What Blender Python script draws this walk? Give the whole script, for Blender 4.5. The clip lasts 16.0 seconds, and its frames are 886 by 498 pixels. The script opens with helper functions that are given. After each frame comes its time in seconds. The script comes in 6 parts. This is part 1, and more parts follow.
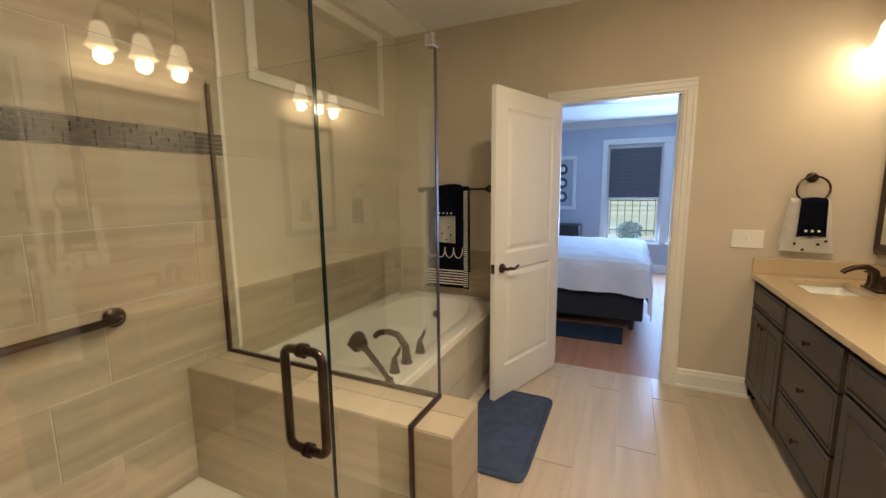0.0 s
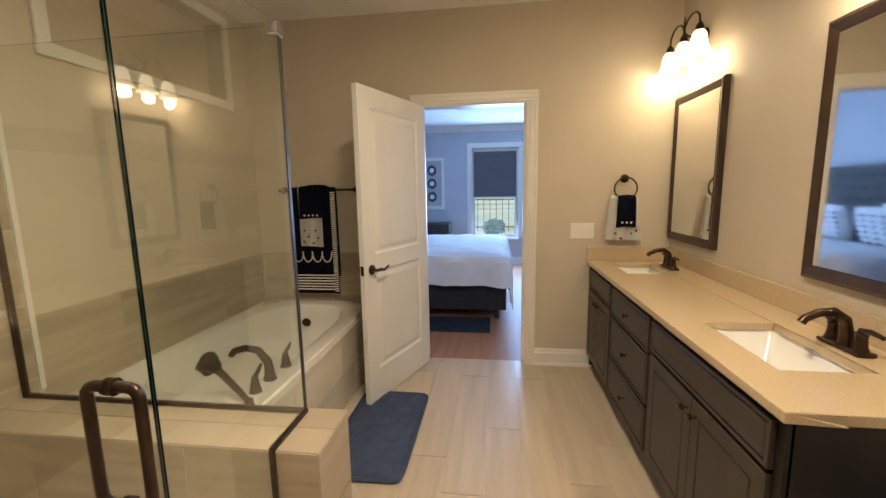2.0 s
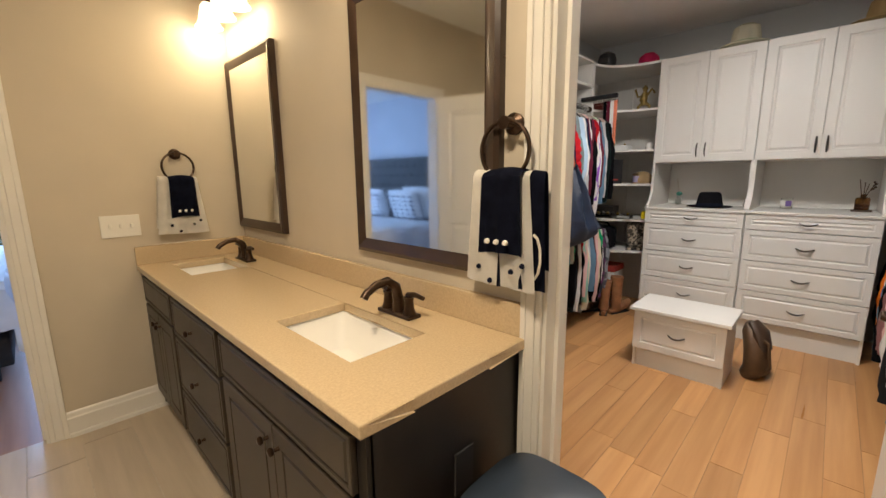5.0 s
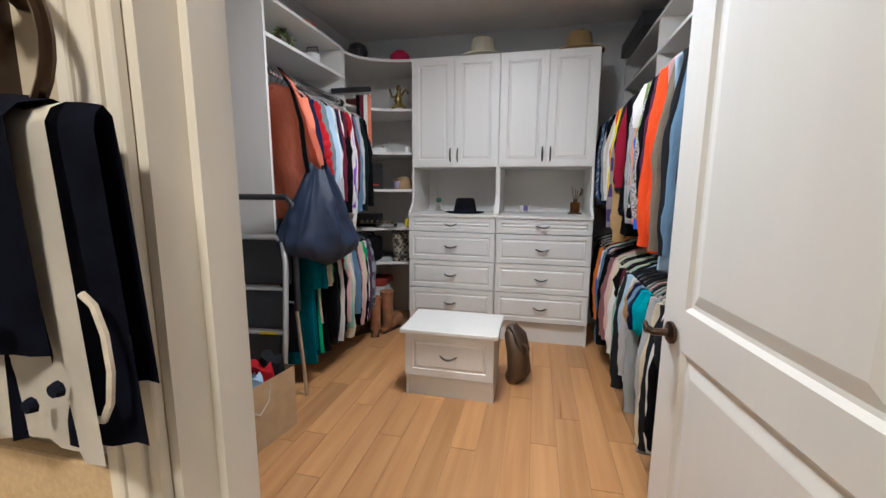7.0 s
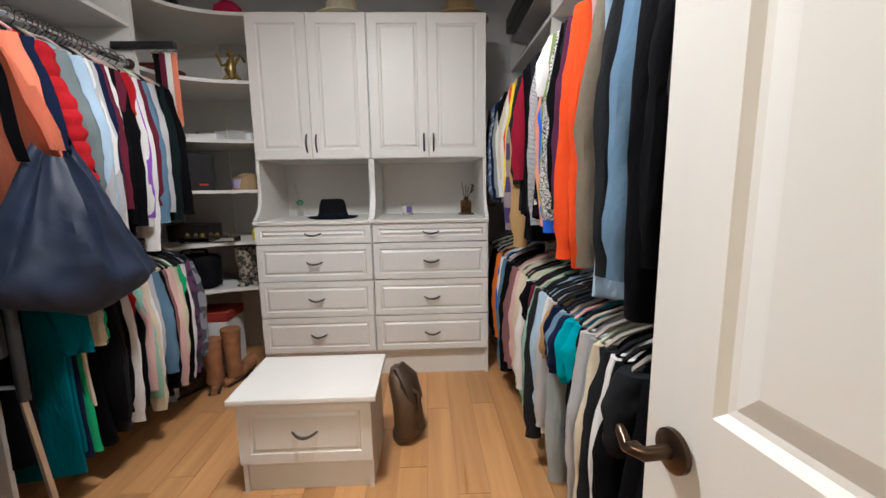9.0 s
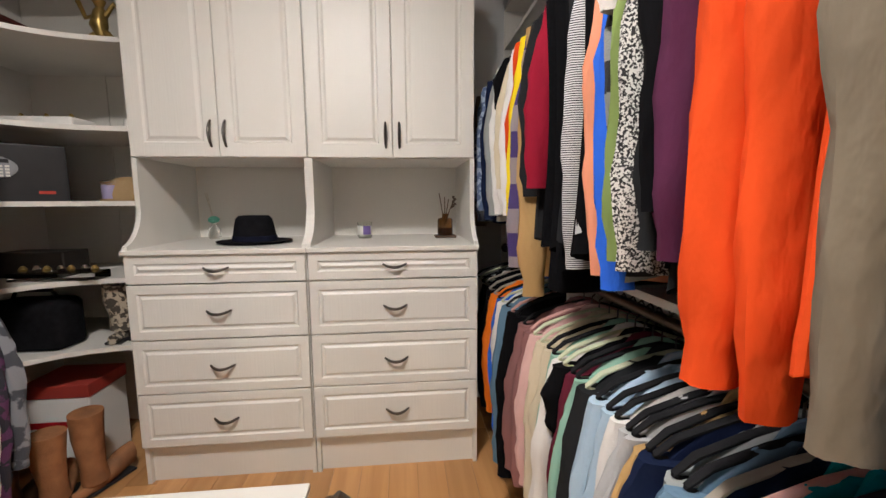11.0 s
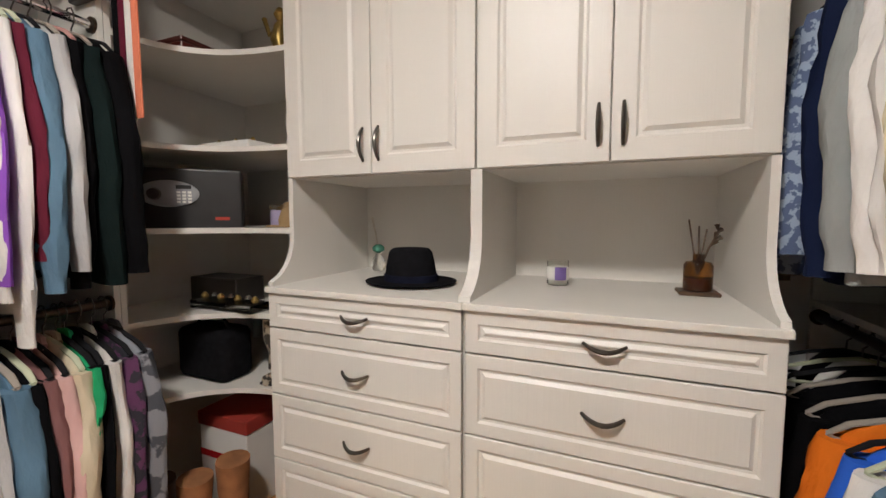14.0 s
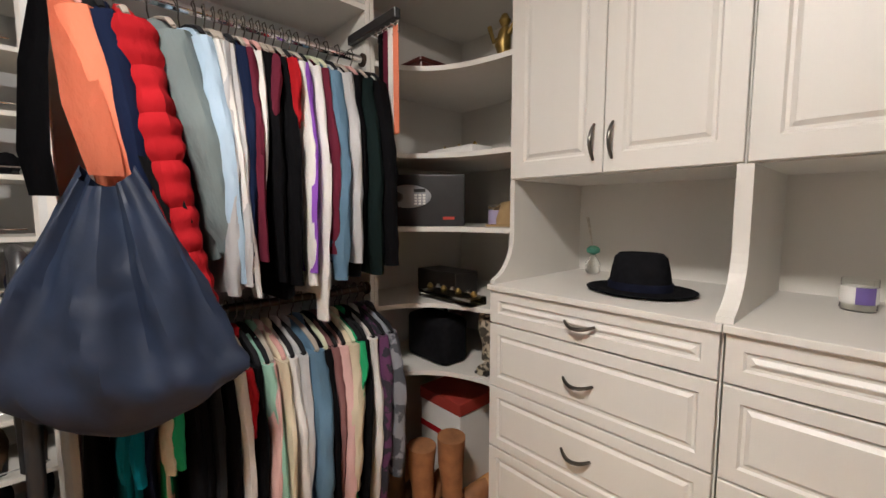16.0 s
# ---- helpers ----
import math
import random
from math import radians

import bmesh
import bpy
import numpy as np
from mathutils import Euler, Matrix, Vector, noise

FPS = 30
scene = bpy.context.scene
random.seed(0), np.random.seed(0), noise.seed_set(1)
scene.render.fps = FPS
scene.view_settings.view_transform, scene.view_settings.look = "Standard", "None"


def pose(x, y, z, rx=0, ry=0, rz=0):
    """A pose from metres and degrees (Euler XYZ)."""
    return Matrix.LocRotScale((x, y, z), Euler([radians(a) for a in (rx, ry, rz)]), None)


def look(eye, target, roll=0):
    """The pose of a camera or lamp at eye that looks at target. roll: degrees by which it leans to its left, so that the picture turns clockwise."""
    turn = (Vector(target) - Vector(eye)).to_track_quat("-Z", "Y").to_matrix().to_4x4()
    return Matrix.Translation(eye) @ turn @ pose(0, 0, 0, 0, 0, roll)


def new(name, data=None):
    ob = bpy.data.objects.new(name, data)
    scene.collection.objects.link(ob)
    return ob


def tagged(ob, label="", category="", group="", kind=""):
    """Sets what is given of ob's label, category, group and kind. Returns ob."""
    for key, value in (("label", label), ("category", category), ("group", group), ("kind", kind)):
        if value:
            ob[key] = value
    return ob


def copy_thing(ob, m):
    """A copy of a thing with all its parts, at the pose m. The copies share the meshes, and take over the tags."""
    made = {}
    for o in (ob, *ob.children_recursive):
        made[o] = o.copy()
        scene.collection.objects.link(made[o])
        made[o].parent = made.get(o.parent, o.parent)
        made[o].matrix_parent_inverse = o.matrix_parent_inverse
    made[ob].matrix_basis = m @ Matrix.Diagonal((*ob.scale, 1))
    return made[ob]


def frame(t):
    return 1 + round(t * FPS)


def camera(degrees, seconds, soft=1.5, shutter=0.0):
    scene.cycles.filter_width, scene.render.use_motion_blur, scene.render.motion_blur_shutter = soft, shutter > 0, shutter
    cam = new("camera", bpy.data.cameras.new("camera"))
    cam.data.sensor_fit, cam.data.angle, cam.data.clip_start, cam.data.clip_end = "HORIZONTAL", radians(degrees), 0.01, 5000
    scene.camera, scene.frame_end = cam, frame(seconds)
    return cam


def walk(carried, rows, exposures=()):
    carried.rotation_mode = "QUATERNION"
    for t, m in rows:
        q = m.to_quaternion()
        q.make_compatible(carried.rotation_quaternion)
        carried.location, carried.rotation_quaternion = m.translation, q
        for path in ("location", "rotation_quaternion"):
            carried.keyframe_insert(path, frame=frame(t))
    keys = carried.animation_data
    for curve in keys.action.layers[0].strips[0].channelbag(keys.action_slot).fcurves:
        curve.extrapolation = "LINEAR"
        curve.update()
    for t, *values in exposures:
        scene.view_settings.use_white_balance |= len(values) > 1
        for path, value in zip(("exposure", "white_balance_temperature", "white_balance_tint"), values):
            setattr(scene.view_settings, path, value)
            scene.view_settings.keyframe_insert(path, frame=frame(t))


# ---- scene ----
cam = camera(95.6, 16.0)
PATH = [
    (0, (-0.103, 0.064, 1.399), (-0.935, 1.86, 1.112), -0.6),
    (0.5, (-0.092, 0.082, 1.393), (-0.786, 1.936, 1.106), -0.6),
    (1, (-0.082, 0.091, 1.387), (-0.631, 1.993, 1.106), -0.7),
    (1.5, (-0.061, 0.101, 1.4), (-0.477, 2.036, 1.109), -0.9),
    (2, (-0.053, 0.1, 1.395), (-0.309, 2.062, 1.104), -1.0),
    (2.5, (-0.017, 0.124, 1.381), (-0.133, 2.099, 1.088), -1.3),
    (3, (0.02, 0.219, 1.364), (0.122, 2.193, 1.062), -1.6),
    (3.5, (0.077, 0.328, 1.356), (0.487, 2.259, 1.036), -1.8),
    (4, (0.138, 0.371, 1.346), (0.898, 2.189, 1.004), -1.5),
    (4.5, (0.201, 0.437, 1.332), (1.319, 2.057, 0.983), -1.0),
    (5, (0.259, 0.502, 1.315), (1.673, 1.87, 0.96), -0.6),
    (7.5, (1.058, 0.685, 1.254), (3.018, 0.916, 0.932), 0.2),
    (8, (1.2, 0.694, 1.252), (3.169, 0.727, 0.906), -0.1),
    (8.5, (1.394, 0.664, 1.231), (3.366, 0.599, 0.908), -0.8),
    (9, (1.579, 0.623, 1.23), (3.554, 0.549, 0.925), -0.9),
    (11.5, (2.576, 0.562, 1.226), (4.551, 0.349, 0.995), -0.1),
    (12, (2.774, 0.562, 1.258), (4.752, 0.37, 1.031), 0.8),
    (12.5, (2.906, 0.571, 1.258), (4.894, 0.531, 1.042), 0.6),
    (13, (3.0, 0.565, 1.263), (4.973, 0.829, 1.074), 0.5),
    (13.5, (3.035, 0.58, 1.272), (4.961, 1.091, 1.097), 0.1),
    (14, (3.04, 0.602, 1.268), (4.883, 1.362, 1.115), -0.1),
    (14.5, (3.029, 0.644, 1.273), (4.787, 1.583, 1.115), -0.2),
    (15, (3.032, 0.669, 1.283), (4.67, 1.803, 1.109), -0.2),
    (15.5, (3.01, 0.707, 1.292), (4.514, 2.012, 1.108), -0.2),
    (16, (2.976, 0.737, 1.296), (4.322, 2.205, 1.111), -0.1),
]
EXPOSURES = [(0, 0.0, 6500, 10), (5.0, 0.0, 6500, 10), (7.5, 0.0, 5500, 8), (9.0, 0.1, 6000, 9), (11.5, 0.24, 6600, 11), (16, 0.24, 6700, 11)]
walk(cam, [(t, look(eye, target, roll)) for t, eye, target, roll in PATH], EXPOSURES)

# ---- world and lights ----
world = bpy.data.worlds.new("world")
scene.world = world
world.use_nodes = True
sky = world.node_tree.nodes.new("ShaderNodeTexSky")
sky.sky_type, sky.sun_disc = "NISHITA", False
sky.sun_elevation, sky.sun_rotation = radians(45), radians(197)
world.node_tree.nodes["Background"].inputs[1].default_value = 0.15
world.node_tree.links.new(sky.outputs[0], world.node_tree.nodes["Background"].inputs[0])
SUN_POWER = 5.0
sun = new("sun", bpy.data.lights.new("sun", "SUN"))
sun.data.energy, sun.data.angle, sun.data.color = SUN_POWER, radians(0.6), (1, 0.97, 0.92)
sun.matrix_world = look((-5, -4, 16), (0, 12, 0))
VANITY_WATTS, BATH_FILL_WATTS, CLOSET_WATTS, BEDROOM_WATTS = 2.7, 44.0, 46.0, 170.0


def lamp(name, kind, watts, colour, m, size=0.1, size_y=0.0):
    ob = new(name, bpy.data.lights.new(name, kind))
    ob.data.energy, ob.data.color, ob.matrix_world = watts, colour, m
    if kind == "AREA":
        ob.data.size = size
        if size_y:
            ob.data.shape, ob.data.size_y = "RECTANGLE", size_y
    else:
        ob.data.shadow_soft_size = size
    return ob


# ---- materials ----
def mat(name, colour, rough=0.5, metal=0.0, scale=8.0, vary=0.12, bump=0.0, fine=90.0, stretch=(1, 1, 1), second=None,
        rand=0.0, coat=0.0, sheen=0.0, emit=0.0, emit_colour=None, generated=False):
    """A surface with a broad mottling between two colours, a fine grain in the relief, and an optional change from piece to piece."""
    m = bpy.data.materials.new(name)
    m.use_nodes = True
    nt = m.node_tree
    b = nt.nodes["Principled BSDF"]
    co = nt.nodes.new("ShaderNodeTexCoord")
    mp = nt.nodes.new("ShaderNodeMapping")
    mp.inputs["Scale"].default_value = stretch
    nt.links.new(co.outputs["Object"], mp.inputs[0])
    n1 = nt.nodes.new("ShaderNodeTexNoise")
    n1.inputs["Scale"].default_value, n1.inputs["Detail"].default_value = scale, 5
    vec = mp.outputs[0]
    info = nt.nodes.new("ShaderNodeObjectInfo")
    if rand:
        add = nt.nodes.new("ShaderNodeVectorMath")
        mul = nt.nodes.new("ShaderNodeMath")
        mul.operation = "MULTIPLY"
        mul.inputs[1].default_value = 37.0
        nt.links.new(info.outputs["Random"], mul.inputs[0])
        nt.links.new(vec, add.inputs[0])
        nt.links.new(mul.outputs[0], add.inputs[1])
        vec = add.outputs[0]
    nt.links.new(vec, n1.inputs["Vector"])
    ramp = nt.nodes.new("ShaderNodeValToRGB")
    c2 = second or tuple(c * (1 - vary) for c in colour)
    c1 = colour if second else tuple(min(1, c * (1 + vary * 0.5)) for c in colour)
    ramp.color_ramp.elements[0].position, ramp.color_ramp.elements[1].position = 0.32, 0.68
    ramp.color_ramp.elements[0].color, ramp.color_ramp.elements[1].color = (*c2, 1), (*c1, 1)
    nt.links.new(n1.outputs[0], ramp.inputs[0])
    col = ramp.outputs[0]
    if rand:
        hsv = nt.nodes.new("ShaderNodeHueSaturation")
        rng = nt.nodes.new("ShaderNodeMapRange")
        rng.inputs[3].default_value, rng.inputs[4].default_value = 1 - rand, 1 + rand
        nt.links.new(info.outputs["Random"], rng.inputs[0])
        nt.links.new(rng.outputs[0], hsv.inputs["Value"])
        nt.links.new(col, hsv.inputs["Color"])
        col = hsv.outputs[0]
    nt.links.new(col, b.inputs["Base Color"])
    b.inputs["Roughness"].default_value, b.inputs["Metallic"].default_value = rough, metal
    b.inputs["Coat Weight"].default_value, b.inputs["Sheen Weight"].default_value = coat, sheen
    n2 = nt.nodes.new("ShaderNodeTexNoise")
    n2.inputs["Scale"].default_value, n2.inputs["Detail"].default_value = fine, 3
    nt.links.new(vec, n2.inputs["Vector"])
    rr = nt.nodes.new("ShaderNodeMapRange")
    rr.inputs[3].default_value, rr.inputs[4].default_value = max(0.02, rough - 0.06), min(1, rough + 0.06)
    nt.links.new(n1.outputs[0], rr.inputs[0])
    nt.links.new(rr.outputs[0], b.inputs["Roughness"])
    if bump:
        bp = nt.nodes.new("ShaderNodeBump")
        bp.inputs["Strength"].default_value, bp.inputs["Distance"].default_value = bump, 0.004
        nt.links.new(n2.outputs[0], bp.inputs["Height"])
        nt.links.new(bp.outputs[0], b.inputs["Normal"])
    if emit:
        b.inputs["Emission Strength"].default_value = emit
        b.inputs["Emission Color"].default_value = (*(emit_colour or colour), 1)
    return m


PAINT = mat("wall_paint", (0.56, 0.49, 0.385), 0.7, scale=2.5, vary=0.05, bump=0.12, fine=220)
PAINT_GREY = mat("grey_wall_paint", (0.62, 0.63, 0.63), 0.75, scale=2.5, vary=0.05, bump=0.1, fine=220)
PAINT_BED = mat("bedroom_paint", (0.50, 0.52, 0.56), 0.75, scale=2.5, vary=0.05, bump=0.1, fine=220)
CEILING = mat("ceiling_paint", (0.78, 0.77, 0.74), 0.85, scale=4, vary=0.04, bump=0.25, fine=160)
TRIM = mat("white_trim", (0.76, 0.73, 0.67), 0.38, scale=5, vary=0.04, bump=0.03, fine=60)
DOORP = mat("door_paint", (0.76, 0.74, 0.69), 0.4, scale=5, vary=0.04, bump=0.05, fine=80, stretch=(1, 1, 0.1))
MELAMINE = mat("white_textured_laminate", (0.70, 0.68, 0.64), 0.42, scale=3, vary=0.05, bump=0.16, fine=140, stretch=(1, 1, 0.04))
TILE = mat("striped_porcelain", (0.47, 0.385, 0.27), 0.32, scale=3.0, second=(0.33, 0.265, 0.185), stretch=(0.35, 0.35, 6), bump=0.03, rand=0.09)
FLOORTILE = mat("wood_look_porcelain", (0.57, 0.47, 0.35), 0.34, scale=2.6, second=(0.46, 0.375, 0.275), stretch=(7, 0.5, 1), bump=0.03, rand=0.035)
PEBBLE = mat("shower_floor_tile", (0.66, 0.60, 0.50), 0.45, scale=4, vary=0.1, bump=0.05, rand=0.06)
GROUT = mat("grout", (0.56, 0.49, 0.39), 0.9, scale=30, vary=0.15, bump=0.3)
MOSAIC = mat("glass_mosaic", (0.12, 0.10, 0.075), 0.25, scale=40, second=(0.045, 0.038, 0.03), coat=0.15)
MAPLE = mat("maple_boards", (0.56, 0.30, 0.125), 0.3, scale=2.2, second=(0.44, 0.215, 0.08), stretch=(0.5, 9, 1), bump=0.03, rand=0.16)
MAPLE_GAP = mat("board_joint", (0.36, 0.19, 0.08), 0.7)
QUARTZ = mat("beige_quartz", (0.56, 0.43, 0.27), 0.2, scale=160, vary=0.10, coat=0.2)
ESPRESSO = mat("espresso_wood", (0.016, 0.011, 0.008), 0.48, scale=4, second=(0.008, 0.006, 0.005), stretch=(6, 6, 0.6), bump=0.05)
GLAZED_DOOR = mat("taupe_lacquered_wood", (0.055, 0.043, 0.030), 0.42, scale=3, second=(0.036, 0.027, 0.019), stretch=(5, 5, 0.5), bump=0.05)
BRONZE = mat("oil_rubbed_bronze", (0.075, 0.047, 0.032), 0.3, metal=0.85, scale=20, vary=0.3)
PEWTER = mat("dark_pewter", (0.12, 0.11, 0.10), 0.32, metal=0.9, scale=20, vary=0.2)
CHROME = mat("chrome", (0.75, 0.75, 0.76), 0.12, metal=1.0, vary=0.03)
ALUMINIUM = mat("brushed_aluminium", (0.62, 0.62, 0.61), 0.35, metal=0.9, scale=10, vary=0.1)
PORCELAIN = mat("white_porcelain", (0.84, 0.83, 0.80), 0.08, scale=2, vary=0.02, coat=0.5)
ACRYLIC = mat("white_acrylic", (0.80, 0.78, 0.73), 0.14, scale=2, vary=0.03, coat=0.3)
BLACK_PLASTIC = mat("black_plastic", (0.018, 0.018, 0.02), 0.4, scale=20, vary=0.2, bump=0.05)
CAN = mat("dark_blue_plastic", (0.022, 0.03, 0.042), 0.35, scale=12, vary=0.2, bump=0.05)
MAT_BLUE = mat("blue_plush", (0.058, 0.085, 0.15), 0.95, scale=16, second=(0.035, 0.052, 0.10), bump=0.9, fine=260)
NAVY_TERRY = mat("navy_terry", (0.012, 0.014, 0.028), 0.95, scale=25, vary=0.3, bump=0.03, fine=400)
WHITE_TERRY = mat("white_terry", (0.86, 0.83, 0.78), 0.95, scale=25, vary=0.06, bump=0.03, fine=400)
CORD = mat("cream_cord", (0.62, 0.57, 0.50), 0.9, scale=60, vary=0.2)
MIRROR_FRAME = mat("dark_walnut_frame", (0.05, 0.028, 0.017), 0.3, scale=4, second=(0.03, 0.016, 0.01), stretch=(3, 3, 3), bump=0.04)
SWITCH = mat("switch_plastic", (0.78, 0.76, 0.70), 0.35, vary=0.03)
DUVET = mat("white_duvet", (0.78, 0.79, 0.80), 0.9, scale=8, vary=0.05, bump=0.35, fine=40)
BEDBASE = mat("charcoal_upholstery", (0.03, 0.03, 0.035), 0.9, scale=30, vary=0.2, bump=0.5, fine=300)
HEADBOARD = mat("grey_tufted_fabric", (0.085, 0.085, 0.085), 0.9, scale=20, vary=0.2, bump=0.4, fine=300)
SHADE_FABRIC = mat("grey_blind_fabric", (0.17, 0.17, 0.18), 0.9, scale=30, vary=0.08, bump=0.2, fine=300)
CARD = mat("kraft_paper", (0.44, 0.31, 0.17), 0.75, scale=12, vary=0.12, bump=0.1)
SHELL = mat("dark_agate", (0.10, 0.08, 0.075), 0.4, scale=40, second=(0.03, 0.025, 0.025))
PAPER = mat("white_paper", (0.78, 0.77, 0.74), 0.8, vary=0.03)
FELT = mat("black_felt", (0.010, 0.010, 0.012), 0.95, scale=40, vary=0.3, bump=0.4, fine=300)
BROWN_LEATHER = mat("brown_leather", (0.09, 0.05, 0.025), 0.5, scale=14, vary=0.35, bump=0.4, fine=120)
TAN_LEATHER = mat("tan_suede", (0.30, 0.13, 0.055), 0.75, scale=14, vary=0.3, bump=0.4, fine=160)


def glassy(name, colour=(0.97, 0.99, 0.975), rough=0.0, ior=1.45, glow=0.0):
    m = bpy.data.materials.new(name)
    m.use_nodes = True
    b = m.node_tree.nodes["Principled BSDF"]
    b.inputs["Base Color"].default_value = (*colour, 1)
    b.inputs["Roughness"].default_value, b.inputs["IOR"].default_value = rough, ior
    b.inputs["Transmission Weight"].default_value = 1.0
    if glow:
        b.inputs["Emission Color"].default_value, b.inputs["Emission Strength"].default_value = (1, 0.80, 0.52, 1), glow
    return m


GLASS = glassy("clear_glass")
SHOWER_GLASS = glassy("greenish_shower_glass", (0.95, 0.985, 0.955), ior=1.62)
GLASS_EDGE = mat("green_glass_edge", (0.004, 0.032, 0.028), 0.15, coat=0.6)
AMBER = glassy("amber_glass", (0.30, 0.13, 0.03))
FROST = mat("frosted_glass_shade", (0.9, 0.82, 0.68), 0.4, emit=2.2, emit_colour=(1, 0.80, 0.52))
MIRROR = mat("silvered_mirror", (0.86, 0.87, 0.86), 0.02, metal=1.0, vary=0.0)


def cloth(name, colour, rough=0.92, vary=0.18):
    m = mat(name, colour, rough, scale=7, vary=vary, bump=0.85, fine=34, stretch=(1, 1, 0.45))
    m.node_tree.nodes["Principled BSDF"].inputs["Specular IOR Level"].default_value = 0.06
    m.node_tree.nodes["Bump"].inputs["Distance"].default_value = 0.009
    return m


for m_ in (FELT, NAVY_TERRY):
    m_.node_tree.nodes["Principled BSDF"].inputs["Specular IOR Level"].default_value = 0.05


# ---- helpers for shapes ----
def add_box(bm, lo, hi, bevel=0.0, seg=1):
    v = [bm.verts.new((x, y, z)) for x in (lo[0], hi[0]) for y in (lo[1], hi[1]) for z in (lo[2], hi[2])]
    fs = [bm.faces.new([v[i] for i in q]) for q in ((0, 1, 3, 2), (4, 6, 7, 5), (0, 4, 5, 1), (2, 3, 7, 6), (0, 2, 6, 4), (1, 5, 7, 3))]
    if bevel:
        es = list({e for f in fs for e in f.edges})
        bmesh.ops.bevel(bm, geom=es, offset=bevel, segments=seg, affect="EDGES", profile=0.6)
    return bm


def box(lo, hi, bevel=0.0, seg=1):
    return add_box(bmesh.new(), lo, hi, bevel, seg)


def frame_of(d):
    d = Vector(d).normalized()
    a = d.cross(Vector((0, 0, 1)))
    if a.length < 1e-3:
        a = Vector((1, 0, 0))
    a.normalize()
    return a, d.cross(a).normalized()


def add_tube(bm, pts, radii, n=10, caps=True, squash=1.0):
    """A round bar along a line of points; radii one number or one for each point."""
    pts = [Vector(p) for p in pts]
    radii = [radii] * len(pts) if isinstance(radii, (int, float)) else radii
    rings = []
    a = None
    for i, p in enumerate(pts):
        d = (pts[min(i + 1, len(pts) - 1)] - pts[max(i - 1, 0)]).normalized()
        if a is None:
            a, b = frame_of(d)
        else:
            a = (a - d * a.dot(d)).normalized()
            b = d.cross(a).normalized()
        rings.append([bm.verts.new(p + (a * math.cos(k * math.tau / n) + b * squash * math.sin(k * math.tau / n)) * radii[i]) for k in range(n)])
    for r, s in zip(rings, rings[1:]):
        for k in range(n):
            bm.faces.new((r[k], r[(k + 1) % n], s[(k + 1) % n], s[k]))
    if caps:
        bm.faces.new(rings[0][::-1]), bm.faces.new(rings[-1])
    return bm


def tube(pts, radii, n=10, caps=True, squash=1.0):
    return add_tube(bmesh.new(), pts, radii, n, caps, squash)


def lathe(profile, centre=(0, 0, 0), n=20, squash=(1, 1)):
    """Turned about z; profile of (radius, z) from the bottom to the top."""
    bm = bmesh.new()
    cx, cy, cz = centre
    rings = [[bm.verts.new((cx + max(r, 1e-4) * squash[0] * math.cos(k * math.tau / n), cy + max(r, 1e-4) * squash[1] * math.sin(k * math.tau / n), cz + z)) for k in range(n)] for r, z in profile]
    for r, s in zip(rings, rings[1:]):
        for k in range(n):
            bm.faces.new((r[k], r[(k + 1) % n], s[(k + 1) % n], s[k]))
    bm.faces.new(rings[0][::-1]), bm.faces.new(rings[-1])
    return bm


def prism(outline, axis, lo, hi):
    """An outline of (a, b) pulled along an axis: x takes (y, z), y takes (x, z), z takes (x, y)."""
    bm = bmesh.new()
    put = {"x": lambda a, b, c: (c, a, b), "y": lambda a, b, c: (a, c, b), "z": lambda a, b, c: (a, b, c)}[axis]
    p = [bm.verts.new(put(a, b, lo)) for a, b in outline]
    q = [bm.verts.new(put(a, b, hi)) for a, b in outline]
    n = len(p)
    bm.faces.new(p[::-1]), bm.faces.new(q)
    for i in range(n):
        bm.faces.new((p[i], p[(i + 1) % n], q[(i + 1) % n], q[i]))
    return bm


def mesh_of(bm, name, material, smooth=False):
    bmesh.ops.recalc_face_normals(bm, faces=bm.faces)
    me = bpy.data.meshes.new(name)
    bm.to_mesh(me)
    bm.free()
    me.materials.append(material)
    if smooth:
        me.shade_smooth()
        me.set_sharp_from_angle(angle=radians(40))
    return me


def part(name, bm, material, parent, label="", smooth=False):
    ob = new(name, mesh_of(bm, name, material, smooth))
    ob.parent = parent
    if label:
        tagged(ob, label)
    return ob


def solid(name, bm, material, label="", category="", group="", kind="", smooth=False):
    return tagged(new(name, mesh_of(bm, name, material, smooth)), label, category, group, kind)


def thing(name, at, label, category, group="", kind=""):
    ob = new(name)
    ob.empty_display_size = 0.05
    ob.matrix_basis = at if isinstance(at, Matrix) else Matrix.Translation(at)
    return tagged(ob, label, category, group, kind)


def structure(name, bm, material, label, category):
    return solid(name, bm, material, label, category, kind="structure")


